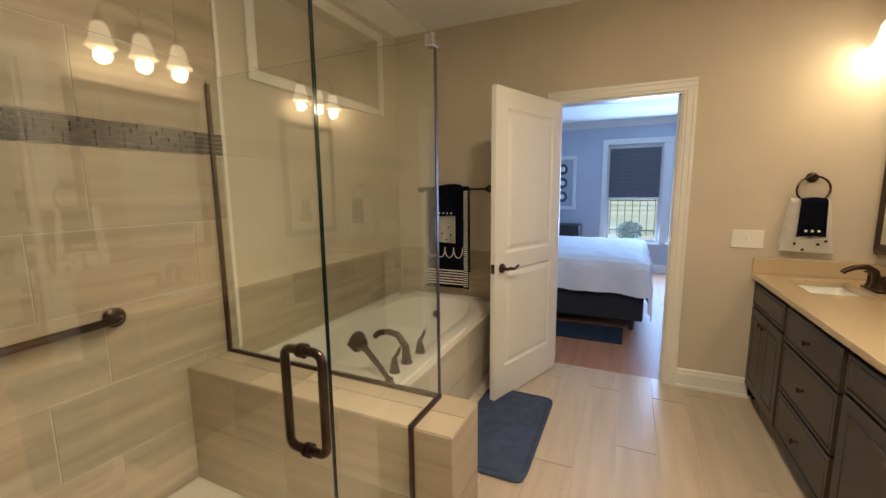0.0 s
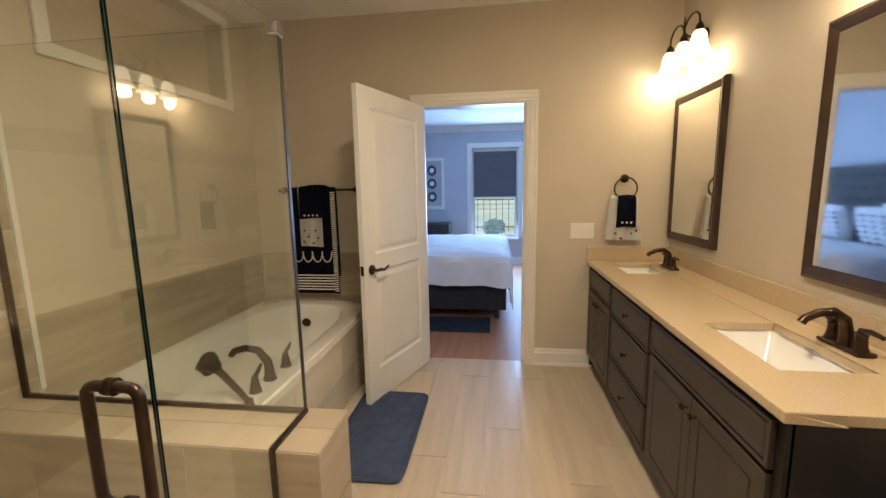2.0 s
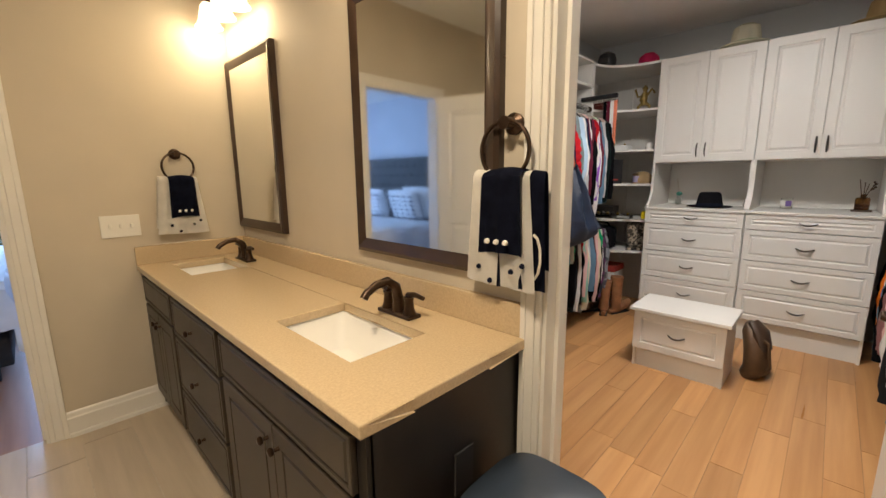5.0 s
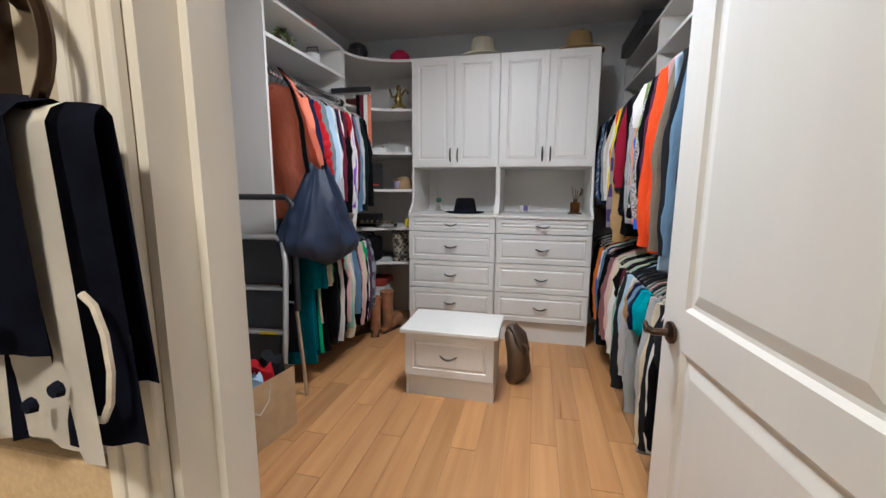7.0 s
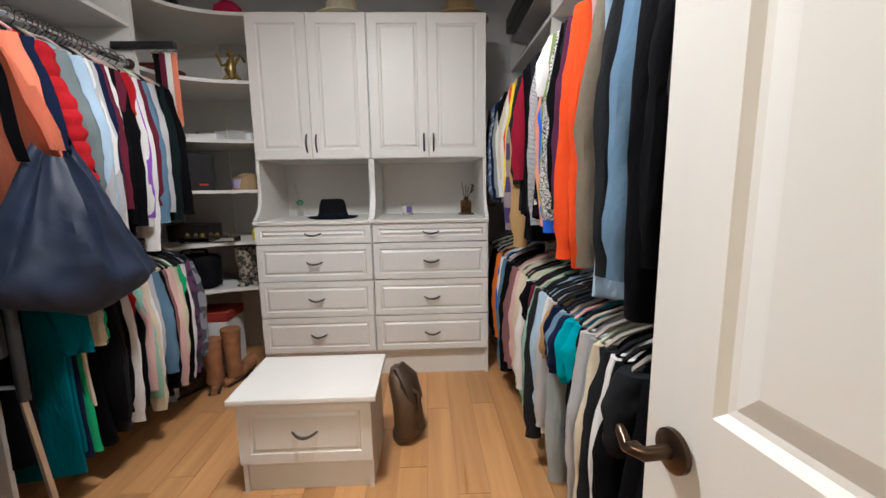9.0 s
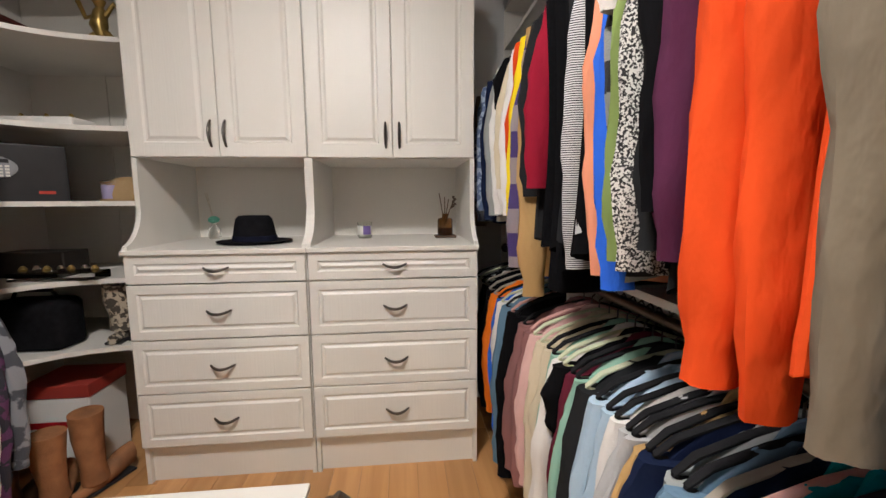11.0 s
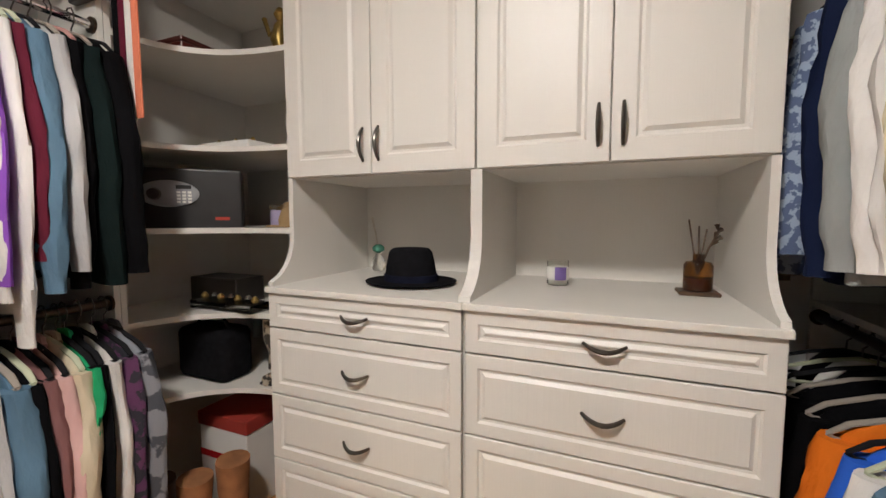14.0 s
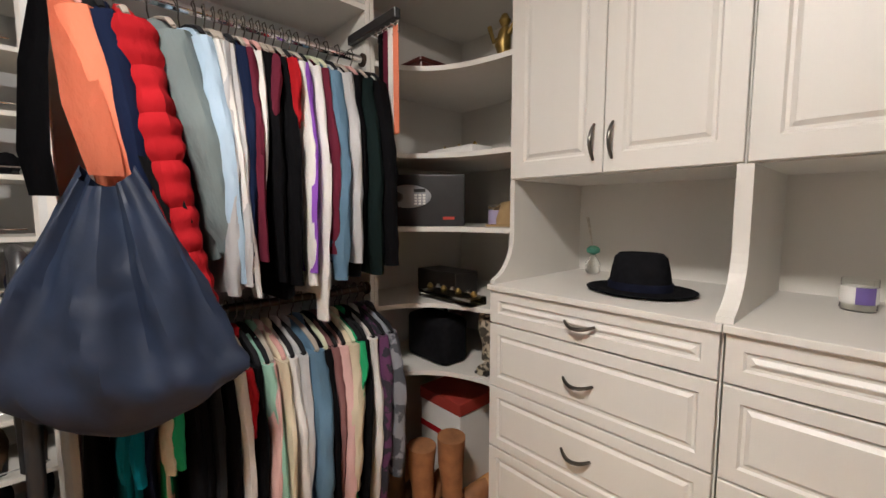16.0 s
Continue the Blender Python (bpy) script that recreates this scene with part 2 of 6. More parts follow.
def raised_panel(bm, axis, face, out, u0, u1, z0, z1, rail, depth=0.006, lip=0.02):
    """A panel field framed by a sunk moulding, on a front that looks along +-axis: the slab, then the raised middle."""
    def P(u, z, d):
        return (face + out * d, u, z) if axis == "x" else (u, face + out * d, z)
    rings = []
    for inset, d in ((0, -0.016), (0, -0.002), (0.002, 0), (rail, 0), (rail + lip * 0.25, -depth), (rail + lip * 0.55, -depth), (rail + lip, 0.0)):
        rings.append([bm.verts.new(P(u, z, d)) for u, z in ((u0 + inset, z0 + inset), (u1 - inset, z0 + inset), (u1 - inset, z1 - inset), (u0 + inset, z1 - inset))])
    for r, s in zip(rings, rings[1:]):
        for k in range(4):
            bm.faces.new((r[k], r[(k + 1) % 4], s[(k + 1) % 4], s[k]))
    bm.faces.new(rings[-1]), bm.faces.new(rings[0][::-1])
    return bm


# ---- the plan ----
XL, XV, YD, YS, HB = -2.0, 1.225, 3.225, -1.5, 2.70
WALL = 0.12
D0, D1, DH = -0.615, 0.185, 2.03
C0, C1, CH = 0.17, 1.05, 2.05
XE, YN, YR, YC, HC = 4.72, 3.3, 2.46, -0.37, 2.62
YB, XB0, XB1, HBD = 7.57, -2.08, 2.6, 2.52


def wall_x(name, y0, y1, x0, x1, height, hole, material, label):
    """A wall along x with one opening (a, b, sill, head)."""
    bm = bmesh.new()
    a, b, s, h = hole
    add_box(bm, (x0, y0, 0), (a, y1, height))
    add_box(bm, (b, y0, 0), (x1, y1, height))
    add_box(bm, (a, y0, h), (b, y1, height))
    if s > 0:
        add_box(bm, (a, y0, 0), (b, y1, s))
    return structure(name, bm, material, label, "wall")


wall_x("wall_north", YD, YD + 0.06, XL - WALL, XV + 0.06, HB, (D0, D1, 0, DH), PAINT, "beige painted wall with the bedroom doorway")
wall_x("wall_bedroom_south", YD + 0.06, YD + WALL, XB0, XV + 0.06, HB, (D0, D1, 0, DH), PAINT_BED, "grey painted bedroom wall round the doorway")
bm = bmesh.new()
for lo, hi in (((XV, C1, 0), (XV + 0.06, YD, HB)), ((XV, YS, 0), (XV + 0.06, C0, HB)), ((XV, C0, CH), (XV + 0.06, C1, HB))):
    add_box(bm, lo, hi)
structure("wall_east", bm, PAINT, "beige painted wall behind the vanity, with the closet doorway", "wall")
bm = bmesh.new()
for lo, hi in (((XV + 0.06, C1, 0), (XV + WALL, YN, HB)), ((XV + 0.06, YS, 0), (XV + WALL, C0, HB)), ((XV + 0.06, C0, CH), (XV + WALL, C1, HB))):
    add_box(bm, lo, hi)
structure("wall_closet_west", bm, PAINT_GREY, "grey painted closet wall round the doorway", "wall")
NI0, NI1, NZ0, NZ1 = 1.74, 2.93, 2.06, 2.58
bm = bmesh.new()
add_box(bm, (XL - 0.28, YS, 0), (XL - 0.12, YD, HB))
add_box(bm, (XL - 0.12, YS, 0), (XL, YD, NZ0))
add_box(bm, (XL - 0.12, YS, NZ1), (XL, YD, HB))
add_box(bm, (XL - 0.12, YS, NZ0), (XL, NI0, NZ1))
add_box(bm, (XL - 0.12, NI1, NZ0), (XL, YD, NZ1))
wall_west = structure("wall_west", bm, PAINT, "beige painted wall above the tub with a framed recess", "wall")
structure("wall_south", box((XL - WALL, YS - WALL, 0), (XV + WALL, YS, HB)), PAINT, "plain beige painted wall", "wall")
structure("ceiling", box((XL - 0.3, YS - WALL, HB), (XV + 0.06, YD + 0.06, HB + 0.1)), CEILING, "white painted bathroom ceiling", "ceiling")
structure("wall_closet_east", box((XE, YC - WALL, 0), (XE + WALL, YR + WALL, HC)), PAINT_GREY, "grey painted wall behind the drawers", "wall")
structure("wall_closet_south", box((XV + WALL, YC - WALL, 0), (XE, YC, HC)), PAINT_GREY, "grey painted closet wall", "wall")
bm = box((2.9, YR, 0), (XE, YR + WALL, HC))
add_box(bm, (2.9, YR + WALL, 0), (3.02, YN + WALL, HC))
structure("wall_closet_north", bm, PAINT_GREY, "grey painted closet wall with a return", "wall")
structure("wall_closet_alcove", box((XV + WALL, YN, 0), (2.9, YN + WALL, HC)), PAINT_GREY, "grey painted wall of the closet alcove", "wall")
structure("ceiling_closet", box((XV + 0.06, YC - WALL, HC + 0.002), (XE + WALL, YN + WALL, HC + 0.1)), CEILING, "white painted closet ceiling", "ceiling")

# bedroom shell
W0, W1, WS, WH, WM = -0.47, 1.25, 0.50, 2.13, 0.40
bm = bmesh.new()
for lo, hi in (((XB0, YB, 0), (W0, YB + 0.16, HBD)), ((W1, YB, 0), (XB1, YB + 0.16, HBD)), ((W0, YB, WH), (W1, YB + 0.16, HBD)), ((W0, YB, 0), (W1, YB + 0.16, WS))):
    add_box(bm, lo, hi)
structure("wall_bedroom_north", bm, PAINT_BED, "grey painted bedroom wall with two windows", "wall")
structure("wall_bedroom_west", box((XB0 - WALL, YD, 0), (XB0, YB + 0.16, HBD)), PAINT_BED, "grey painted wall behind the headboard", "wall")
structure("wall_bedroom_east", box((XB1, YD + WALL, 0), (XB1 + WALL, YB + 0.16, HBD)), PAINT_BED, "plain grey painted bedroom wall", "wall")
structure("wall_bedroom_corner", box((XV + 0.06, YN + WALL + 0.002, 0), (XB1, YN + WALL + 0.08, HBD)), PAINT_BED, "plain grey painted bedroom wall", "wall")
structure("ceiling_bedroom", box((XB0, YD + 0.06, HBD), (XB1, YB + 0.16, HBD + 0.1)), CEILING, "white painted bedroom ceiling", "ceiling")
structure("floor_bedroom", box((XB0, YD + 0.05, -0.1), (XB1, YB + 0.16, -0.002)), mat("red_oak_boards", (0.42, 0.20, 0.10), 0.5, scale=2.2, second=(0.32, 0.14, 0.065), stretch=(9, 0.5, 1), bump=0.03), "reddish wooden bedroom floor", "floor")
floor_bath = structure("floor", box((XL - 0.3, YS - WALL, -0.1), (XV + 0.05, YD + 0.05, -0.004)), GROUT, "wood-look porcelain tile floor in pale beige", "floor")
floor_closet = structure("floor_closet", box((XV + 0.05, YC - WALL, -0.1), (XE + WALL, YN + WALL, -0.004)), MAPLE_GAP, "honey maple board floor", "floor")
structure("ground", box((-60, YB + 0.3, -0.5), (60, 160, -0.3)), mat("dry_lawn", (0.62, 0.62, 0.52), 0.95, scale=0.12, second=(0.20, 0.32, 0.24), bump=0.5), "green garden outside the bedroom window", "ground")


# ---- trim ----
def casing(name, axis, face, out, a, b, head, w=0.075, label="white painted door casing"):
    """Moulded casing of two legs and a head round an opening."""
    t = thing(name, (0, 0, 0), label, "trim", kind="structure")

    def bar(nm, u0, u1, z0, z1):
        bm = bmesh.new()
        steps = ((0, 0.013), (0.28, 0.018), (0.72, 0.022)) if u1 - u0 < z1 - z0 else ((0, 0.013), (0.28, 0.018), (0.72, 0.022))
        upright = u1 - u0 < z1 - z0
        for k, (s, d) in enumerate(steps):
            e = (steps + ((1, 0),))[k + 1][0]
            if upright:
                inner = u0 if abs(u0 - b) < 1e-6 else u1
                sgn = 1 if inner == u0 else -1
                p, q = sorted((inner + sgn * s * w, inner + sgn * e * w))
                lo, hi = (p, z0), (q, z1)
            else:
                lo, hi = (u0, z0 + s * w), (u1, z0 + e * w)
            f0, f1 = sorted((face, face + out * d))
            if axis == "y":
                add_box(bm, (lo[0], f0, lo[1]), (hi[0], f1, hi[1]), 0.002)
            else:
                add_box(bm, (f0, lo[0], lo[1]), (f1, hi[0], hi[1]), 0.002)
        part(nm, bm, TRIM, t)
    bar("casing_leg", a - w, a, 0, head)
    bar("casing_leg", b, b + w, 0, head)
    bar("casing_head", a - w, b + w, head, head + w)
    return t


casing("trim_bedroom_door", "y", YD, -1, D0, D1, DH)
casing("trim_bedroom_door_far", "y", YD + WALL, 1, D0, D1, DH)
casing("trim_closet_door", "x", XV, -1, C0, C1, CH, 0.062)
casing("trim_closet_door_far", "x", XV + WALL, 1, C0, C1, CH)
for nm, axis, (p, q), (a, b), head in (("bedroom", "y", (YD, YD + WALL), (D0, D1), DH), ("closet", "x", (XV, XV + WALL), (C0, C1), CH)):
    bm = bmesh.new()
    for u0, u1, z0, z1 in ((a, a + 0.012, 0, head), (b - 0.012, b, 0, head), (a + 0.012, b - 0.012, head - 0.012, head), (b - 0.024, b - 0.012, 0, head - 0.012)):
        m0, m1 = (p, q) if (u0, z1) != (b - 0.024, head - 0.012) else (p + 0.05, p + 0.085)
        if axis == "y":
            add_box(bm, (u0, m0, z0), (u1, m1, z1))
        else:
            add_box(bm, (m0, u0, z0), (m1, u1, z1))
    structure("trim_jamb_" + nm, bm, TRIM, "white painted door lining with a stop", "trim")


def baseboard(name, a, b, out, h=0.135):
    """A skirting from a to b on the floor; out is the way into the room."""
    a, b, out = Vector((*a, 0)), Vector((*b, 0)), Vector((*out, 0))
    prof = ((0, 0), (0.028, 0), (0.026, 0.018), (0.016, 0.022), (0.016, h - 0.035), (0.012, h - 0.028), (0.009, h - 0.008), (0.004, h), (0, h))
    bm = bmesh.new()
    r = [[bm.verts.new(p + out * d + Vector((0, 0, z))) for d, z in prof] for p in (a, b)]
    for k in range(len(prof)):
        j = (k + 1) % len(prof)
        bm.faces.new((r[0][k], r[0][j], r[1][j], r[1][k]))
    bm.faces.new(r[0]), bm.faces.new(r[1][::-1])
    return structure(name, bm, TRIM, "white moulded baseboard", "baseboard")


baseboard("baseboard_north", (D1 + 0.075, YD), (0.70, YD), (0, -1))
baseboard("baseboard_north_far", (-1.0, YD), (D0 - 0.075, YD), (0, -1))
baseboard("baseboard_east", (XV, YS), (XV, C0 - 0.075), (-1, 0))
baseboard("baseboard_alcove", (2.9, YR), (2.9, YN), (-1, 0))
baseboard("baseboard_bedroom", (XB0, YB), (XB1, YB), (0, -1))


# ---- bathroom: doors ----
def lever(parent, at, side, along):
    """A bronze lever handle: rose, neck and a waved grip; side is the way out of the door's face, along the way the grip points (door's own axes)."""
    x, z = at
    h = part("door_handle", tube([(x, side * 0.022, z), (x, side * 0.030, z), (x, side * 0.034, z)], [0.031, 0.031, 0.024], 18), BRONZE, parent, "oil-rubbed bronze lever handle", True)
    part("grip", tube([(x, side * 0.03, z), (x, side * 0.07, z), (x + along * 0.02, side * 0.078, z + 0.004), (x + along * 0.06, side * 0.078, z - 0.006), (x + along * 0.10, side * 0.076, z + 0.008), (x + along * 0.115, side * 0.074, z + 0.012)],
                      [0.011, 0.010, 0.011, 0.009, 0.008, 0.005], 10), BRONZE, h, smooth=True)


def panel_door(name, m, width, height, label, grip=-1, mid=0.885, lever_height=0.905):
    """A two-panel door; local x from hinge to free edge, y across its thickness."""
    d = thing(name, m, label, "door", kind="structure")
    T, ST = 0.0175, 0.115
    bm = bmesh.new()
    for lo, hi in (((0, 0.008), (ST, height)), ((width - ST, 0.008), (width, height)), ((ST, 0.008), (width - ST, 0.23)), ((ST, mid), (width - ST, mid + 0.11)), ((ST, height - 0.12), (width - ST, height))):
        add_box(bm, (lo[0], -T, lo[1]), (hi[0], T, hi[1]))
    part("door_frame", bm, DOORP, d)
    for z0, z1 in ((0.23, mid), (mid + 0.11, height - 0.12)):
        bm = bmesh.new()
        for s in (-1, 1):
            rings = []
            for inset, dep in ((0, T), (0.012, T - 0.009), (0.022, T - 0.010), (0.05, T - 0.003), (0.055, T - 0.002)):
                rings.append([bm.verts.new((u, s * dep, z)) for u, z in ((ST + inset, z0 + inset), (width - ST - inset, z0 + inset), (width - ST - inset, z1 - inset), (ST + inset, z1 - inset))])
            for r, q in zip(rings, rings[1:]):
                for k in range(4):
                    bm.faces.new((r[k], r[(k + 1) % 4], q[(k + 1) % 4], q[k]))
            bm.faces.new(rings[-1])
        part("door_panel", bm, DOORP, d)
    lever(d, (width - 0.065, lever_height), -1, grip)
    lever(d, (width - 0.065, lever_height), 1, grip)
    part("latch_plate", box((width - 0.001, -0.012, lever_height - 0.03), (width + 0.002, 0.012, lever_height + 0.03)), BRONZE, d)
    for z in (0.2, height / 2, height - 0.2):
        part("hinge", tube([(-0.006, -0.022, z - 0.045), (-0.006, -0.022, z + 0.045)], 0.007, 8), BRONZE, d)
    return d


DOOR_ANGLE = math.degrees(math.atan2(2.43 - (YD - 0.004), -0.885 - (D0 + 0.014)))
panel_door("door_1", pose(D0 + 0.016, YD - 0.026, 0, 0, 0, DOOR_ANGLE), 0.79, 2.018, "open white two-panel door with bronze lever", grip=-1)
CDOOR_ANGLE = 7.0
panel_door("door_2", pose(XV + WALL + 0.02, C0 + 0.005, 0, 0, 0, CDOOR_ANGLE), 0.785, 2.03, "open white two-panel closet door with bronze lever", 0.45, 0.83, 0.862)

# ---- shower ----
KZ, KY0, KY1, KX = 0.577, 1.20, 1.46, -0.605
GX, GY, GT = -0.76, 1.425, 1.935
TT = 0.003


def tile_field(parent, name, axis, face, out, u0, u1, z0, z1, w, h, material, shift=0.5, joint=0.004, skip=None):
    """Tiles in running bond on a wall face (axis x or y) or a floor (axis z), each one an object; alike ones share a mesh."""
    store = {}
    row = 0
    z = z0
    while z < z1 - 0.01:
        zt = min(z + h, z1)
        u = u0 - (w * shift if row % 2 else 0)
        while u < u1 - 0.01:
            a, b = max(u, u0), min(u + w, u1)
            if b - a > 0.015 and not (skip and skip(a, b, z, zt)):
                key = (round(b - a, 3), round(zt - z, 3))
                if key not in store:
                    lu, lz = key[0] / 2 - joint / 2, key[1] / 2 - joint / 2
                    bm = bmesh.new()
                    f = [(-lu, -lz), (lu, -lz), (lu, lz), (-lu, lz)]
                    g = [(p * (1 - 0.0015 / abs(p)), q * (1 - 0.0015 / abs(q))) for p, q in f]
                    rings = []
                    for pts, d in ((f, 0), (f, TT - 0.0015), (g, TT)):
                        rings.append([bm.verts.new({"x": (out * d, p, q), "y": (p, out * d, q), "z": (p, q, out * d)}[axis]) for p, q in pts])
                    for r, s in zip(rings, rings[1:]):
                        for k in range(4):
                            bm.faces.new((r[k], r[(k + 1) % 4], s[(k + 1) % 4], s[k]))
                    bm.faces.new(rings[-1])
                    store[key] = mesh_of(bm, name, material)
                ob = new(name, store[key])
                ob.parent = parent
                cu, cz = (a + b) / 2, (z + zt) / 2
                ob.location = {"x": (face, cu, cz), "y": (cu, face, cz), "z": (cu, cz, face)}[axis]
            u += w
        z = zt
        row += 1


structure("knee_wall", box((XL, KY0 + TT, 0), (KX - TT, KY1 - TT, KZ - TT)), GROUT, "tiled knee wall between shower and tub", "knee wall")
knee = bpy.data.objects["knee_wall"]
shower = structure("wall_shower_tile", box((XL, YS, 0), (XL + 0.006, KY1 + 0.04, HB - 0.02)), GROUT, "large beige striped porcelain tiles with a mosaic band", "tiled wall")
tub_wall = structure("wall_tub_tile", box((XL, KY1, 0), (XL + 0.005, YD, 0.90)), GROUT, "beige striped tiles behind the tub", "tiled wall")
tub_wall_far = structure("wall_tub_tile_far", box((XL, YD - 0.005, 0), (-1.0, YD, 0.90)), GROUT, "beige striped tiles at the end of the tub", "tiled wall")
bm = bmesh.new()
rows = 5
for r in range(rows):
    y = -0.6 + (0.05 if r % 2 else 0)
    z = 1.585 + r * 0.021
    while y < KY1 + 0.02:
        L = random.choice((0.05, 0.075, 0.10))
        add_box(bm, (XL + 0.006, y, z), (XL + 0.016 + random.uniform(-0.001, 0.002), min(y + L - 0.003, KY1 + 0.03), z + 0.018))
        y += L
part("mosaic_strips", bm, MOSAIC, shower, "band of dark glass mosaic strips")
bpy.data.objects["mosaic_strips"]["kind"] = "stuff"
for nm in ("tile_edge",):
    part(nm, box((XL, KY1 + 0.03, 0.577), (XL + 0.017, KY1 + 0.05, HB - 0.02)), TRIM, shower, "pale edge trim")
structure("shower_floor", box((XL, YS + 0.002, -0.02), (GX - 0.06, KY0, 0.0)), GROUT, "pale tiled shower floor", "floor")
curb = structure("shower_curb", box((GX - 0.06, YS, -0.004), (GX + 0.06, KY0, 0.10), 0.004), TILE, "low tiled curb under the glass door", "curb")

glass = thing("shower_enclosure", (GX, GY, 0), "frameless clear glass shower enclosure with bronze channels", "shower enclosure")


def pane(name, lo, hi, parent):
    o = part(name, box(lo, hi), SHOWER_GLASS, parent)
    o.visible_shadow = False
    return o


def loc(p):
    return (p[0] - GX, p[1] - GY, p[2])


DE = 0.80
pane("return_panel", loc((XL + 0.02, GY - 0.005, KZ + 0.012)), loc((GX - 0.006, GY + 0.005, GT)), glass)
fp = part("front_panel", prism([(DE + 0.004 - GY, 0.104), (KY0 - 0.006 - GY, 0.104), (KY0 - 0.006 - GY, KZ + 0.012), (0.005, KZ + 0.012), (0.005, GT), (DE + 0.004 - GY, GT)], "x", -0.005, 0.005), SHOWER_GLASS, glass)
fp.visible_shadow = False
gdoor = pane("glass_door", loc((GX - 0.005, DE - 0.72, 0.115)), loc((GX + 0.005, DE - 0.004, GT)), glass)
part("door_edge", box(loc((GX - 0.0055, DE - 0.004, 0.115)), loc((GX + 0.0055, DE - 0.001, GT))), GLASS_EDGE, glass, "green polished glass edge")
part("wall_channel", box(loc((XL + 0.016, GY - 0.011, KZ)), loc((XL + 0.034, GY + 0.011, GT - 0.02))), BRONZE, glass)
part("bottom_channel", box(loc((XL + 0.03, GY - 0.011, KZ)), loc((GX + 0.006, GY + 0.011, KZ + 0.016))), BRONZE, glass)
part("top_channel", box(loc((GX - 0.011, KY0 - 0.01, KZ)), loc((GX + 0.011, GY + 0.006, KZ + 0.014))), BRONZE, glass)
part("side_channel", box(loc((GX - 0.011, KY0 - 0.014, 0.10)), loc((GX + 0.011, KY0 - 0.001, KZ + 0.01))), BRONZE, glass)
part("corner_seal", box(loc((GX - 0.004, GY - 0.009, KZ + 0.015)), loc((GX + 0.007, GY + 0.007, GT - 0.001))), PEWTER, glass)
part("corner_clamp", box(loc((GX - 0.03, GY - 0.03, GT - 0.035)), loc((GX + 0.012, GY + 0.014, GT + 0.008)), 0.004), CHROME, glass, "small chrome corner clamp")
for sx in (-1, 1):
    x = sx * 0.058
    y0, za, zb = DE - 0.085 - GY, 0.80, 1.045
    dh = part("door_pull", tube([(sx * 0.006, y0, za)] + [(x - sx * 0.02 + sx * 0.02 * math.sin(a), y0, za - 0.0 + 0.02 * (1 - math.cos(a)) - 0.0) for a in (0.0, 0.5, 1.0, 1.57)] +
              [(x, y0, (za + zb) / 2)] + [(x - sx * 0.02 * (1 - math.cos(a)), y0, zb - 0.02 + 0.02 * math.sin(a)) for a in (0.0, 0.5, 1.0, 1.57)] + [(sx * 0.006, y0, zb)], 0.011, 10), BRONZE, glass, "thick bronze pull handle", True)
    for zz in (za, zb):
        part("collar", tube([(sx * 0.005, y0, zz), (sx * 0.012, y0, zz)], 0.017, 12), BRONZE, dh, smooth=True)
for zz in (0.5, 1.6):
    part("door_hinge", box(loc((GX - 0.014, DE - 0.76, zz)), loc((GX + 0.014, DE - 0.66, zz + 0.09)), 0.003), BRONZE, glass)

g = thing("grab_bar", (XL + 0.016, 0, 0.905), "bronze grab bar on the shower tiles", "grab bar")
part("bar", tube([(0.0, 0.93, 0), (0.04, 0.93, 0), (0.055, 0.915, 0), (0.055, 0.2, -0.02), (0.04, 0.185, -0.02), (0, 0.185, -0.02)], 0.016, 12), BRONZE, g, smooth=True)
for y, z in ((0.93, 0), (0.185, -0.02)):
    part("flange", tube([(0, y, z), (0.012, y, z), (0.02, y, z)], [0.04, 0.04, 0.03], 18), BRONZE, g, smooth=True)

# framed recess over the tub
n = thing("trim_recess", (XL, 0, 0), "white moulded frame round a high wall recess", "trim", kind="structure")
for lo, hi in (((NI0 - 0.06, NZ0 - 0.06), (NI1 + 0.06, NZ0)), ((NI0 - 0.06, NZ1), (NI1 + 0.06, NZ1 + 0.06)), ((NI0 - 0.06, NZ0), (NI0, NZ1)), ((NI1, NZ0), (NI1 + 0.06, NZ1))):
    part("frame_bar", box((0, lo[0], lo[1]), (0.02, hi[0], hi[1]), 0.004), TRIM, n)

# ---- bathtub ----
TX, TZ = -1.02, 0.50
tub = thing("bathtub", ((XL + TX) / 2, (KY1 + YD) / 2, 0), "white drop-in soaking tub with a tiled apron", "bathtub")
cx, cy = (XL + TX) / 2, (KY1 + YD) / 2
hw, hl = (TX - XL) / 2 - 0.02, (YD - KY1) / 2 - 0.012


def super_ring(bm, ax, ay, z, p, n=48, dy=0.0):
    out = []
    for k in range(n):
        a = k * math.tau / n
        c, s = math.cos(a), math.sin(a)
        out.append(bm.verts.new((ax * math.copysign(abs(c) ** (2 / p), c), dy + ay * math.copysign(abs(s) ** (2 / p), s), z)))
    return out


bm = bmesh.new()
rings = [super_ring(bm, hw, hl, TZ - 0.05, 14), super_ring(bm, hw, hl, TZ - 0.008, 14), super_ring(bm, hw - 0.008, hl - 0.008, TZ, 14), super_ring(bm, hw - 0.10, hl - 0.13, TZ, 3.4, dy=0.05),
         super_ring(bm, hw - 0.115, hl - 0.15, TZ - 0.012, 3.2, dy=0.05), super_ring(bm, hw - 0.14, hl - 0.20, TZ - 0.16, 3, dy=0.05), super_ring(bm, hw - 0.19, hl - 0.32, TZ - 0.36, 3, dy=0.04), super_ring(bm, hw - 0.26, hl - 0.45, TZ - 0.40, 2.6, dy=0.04)]
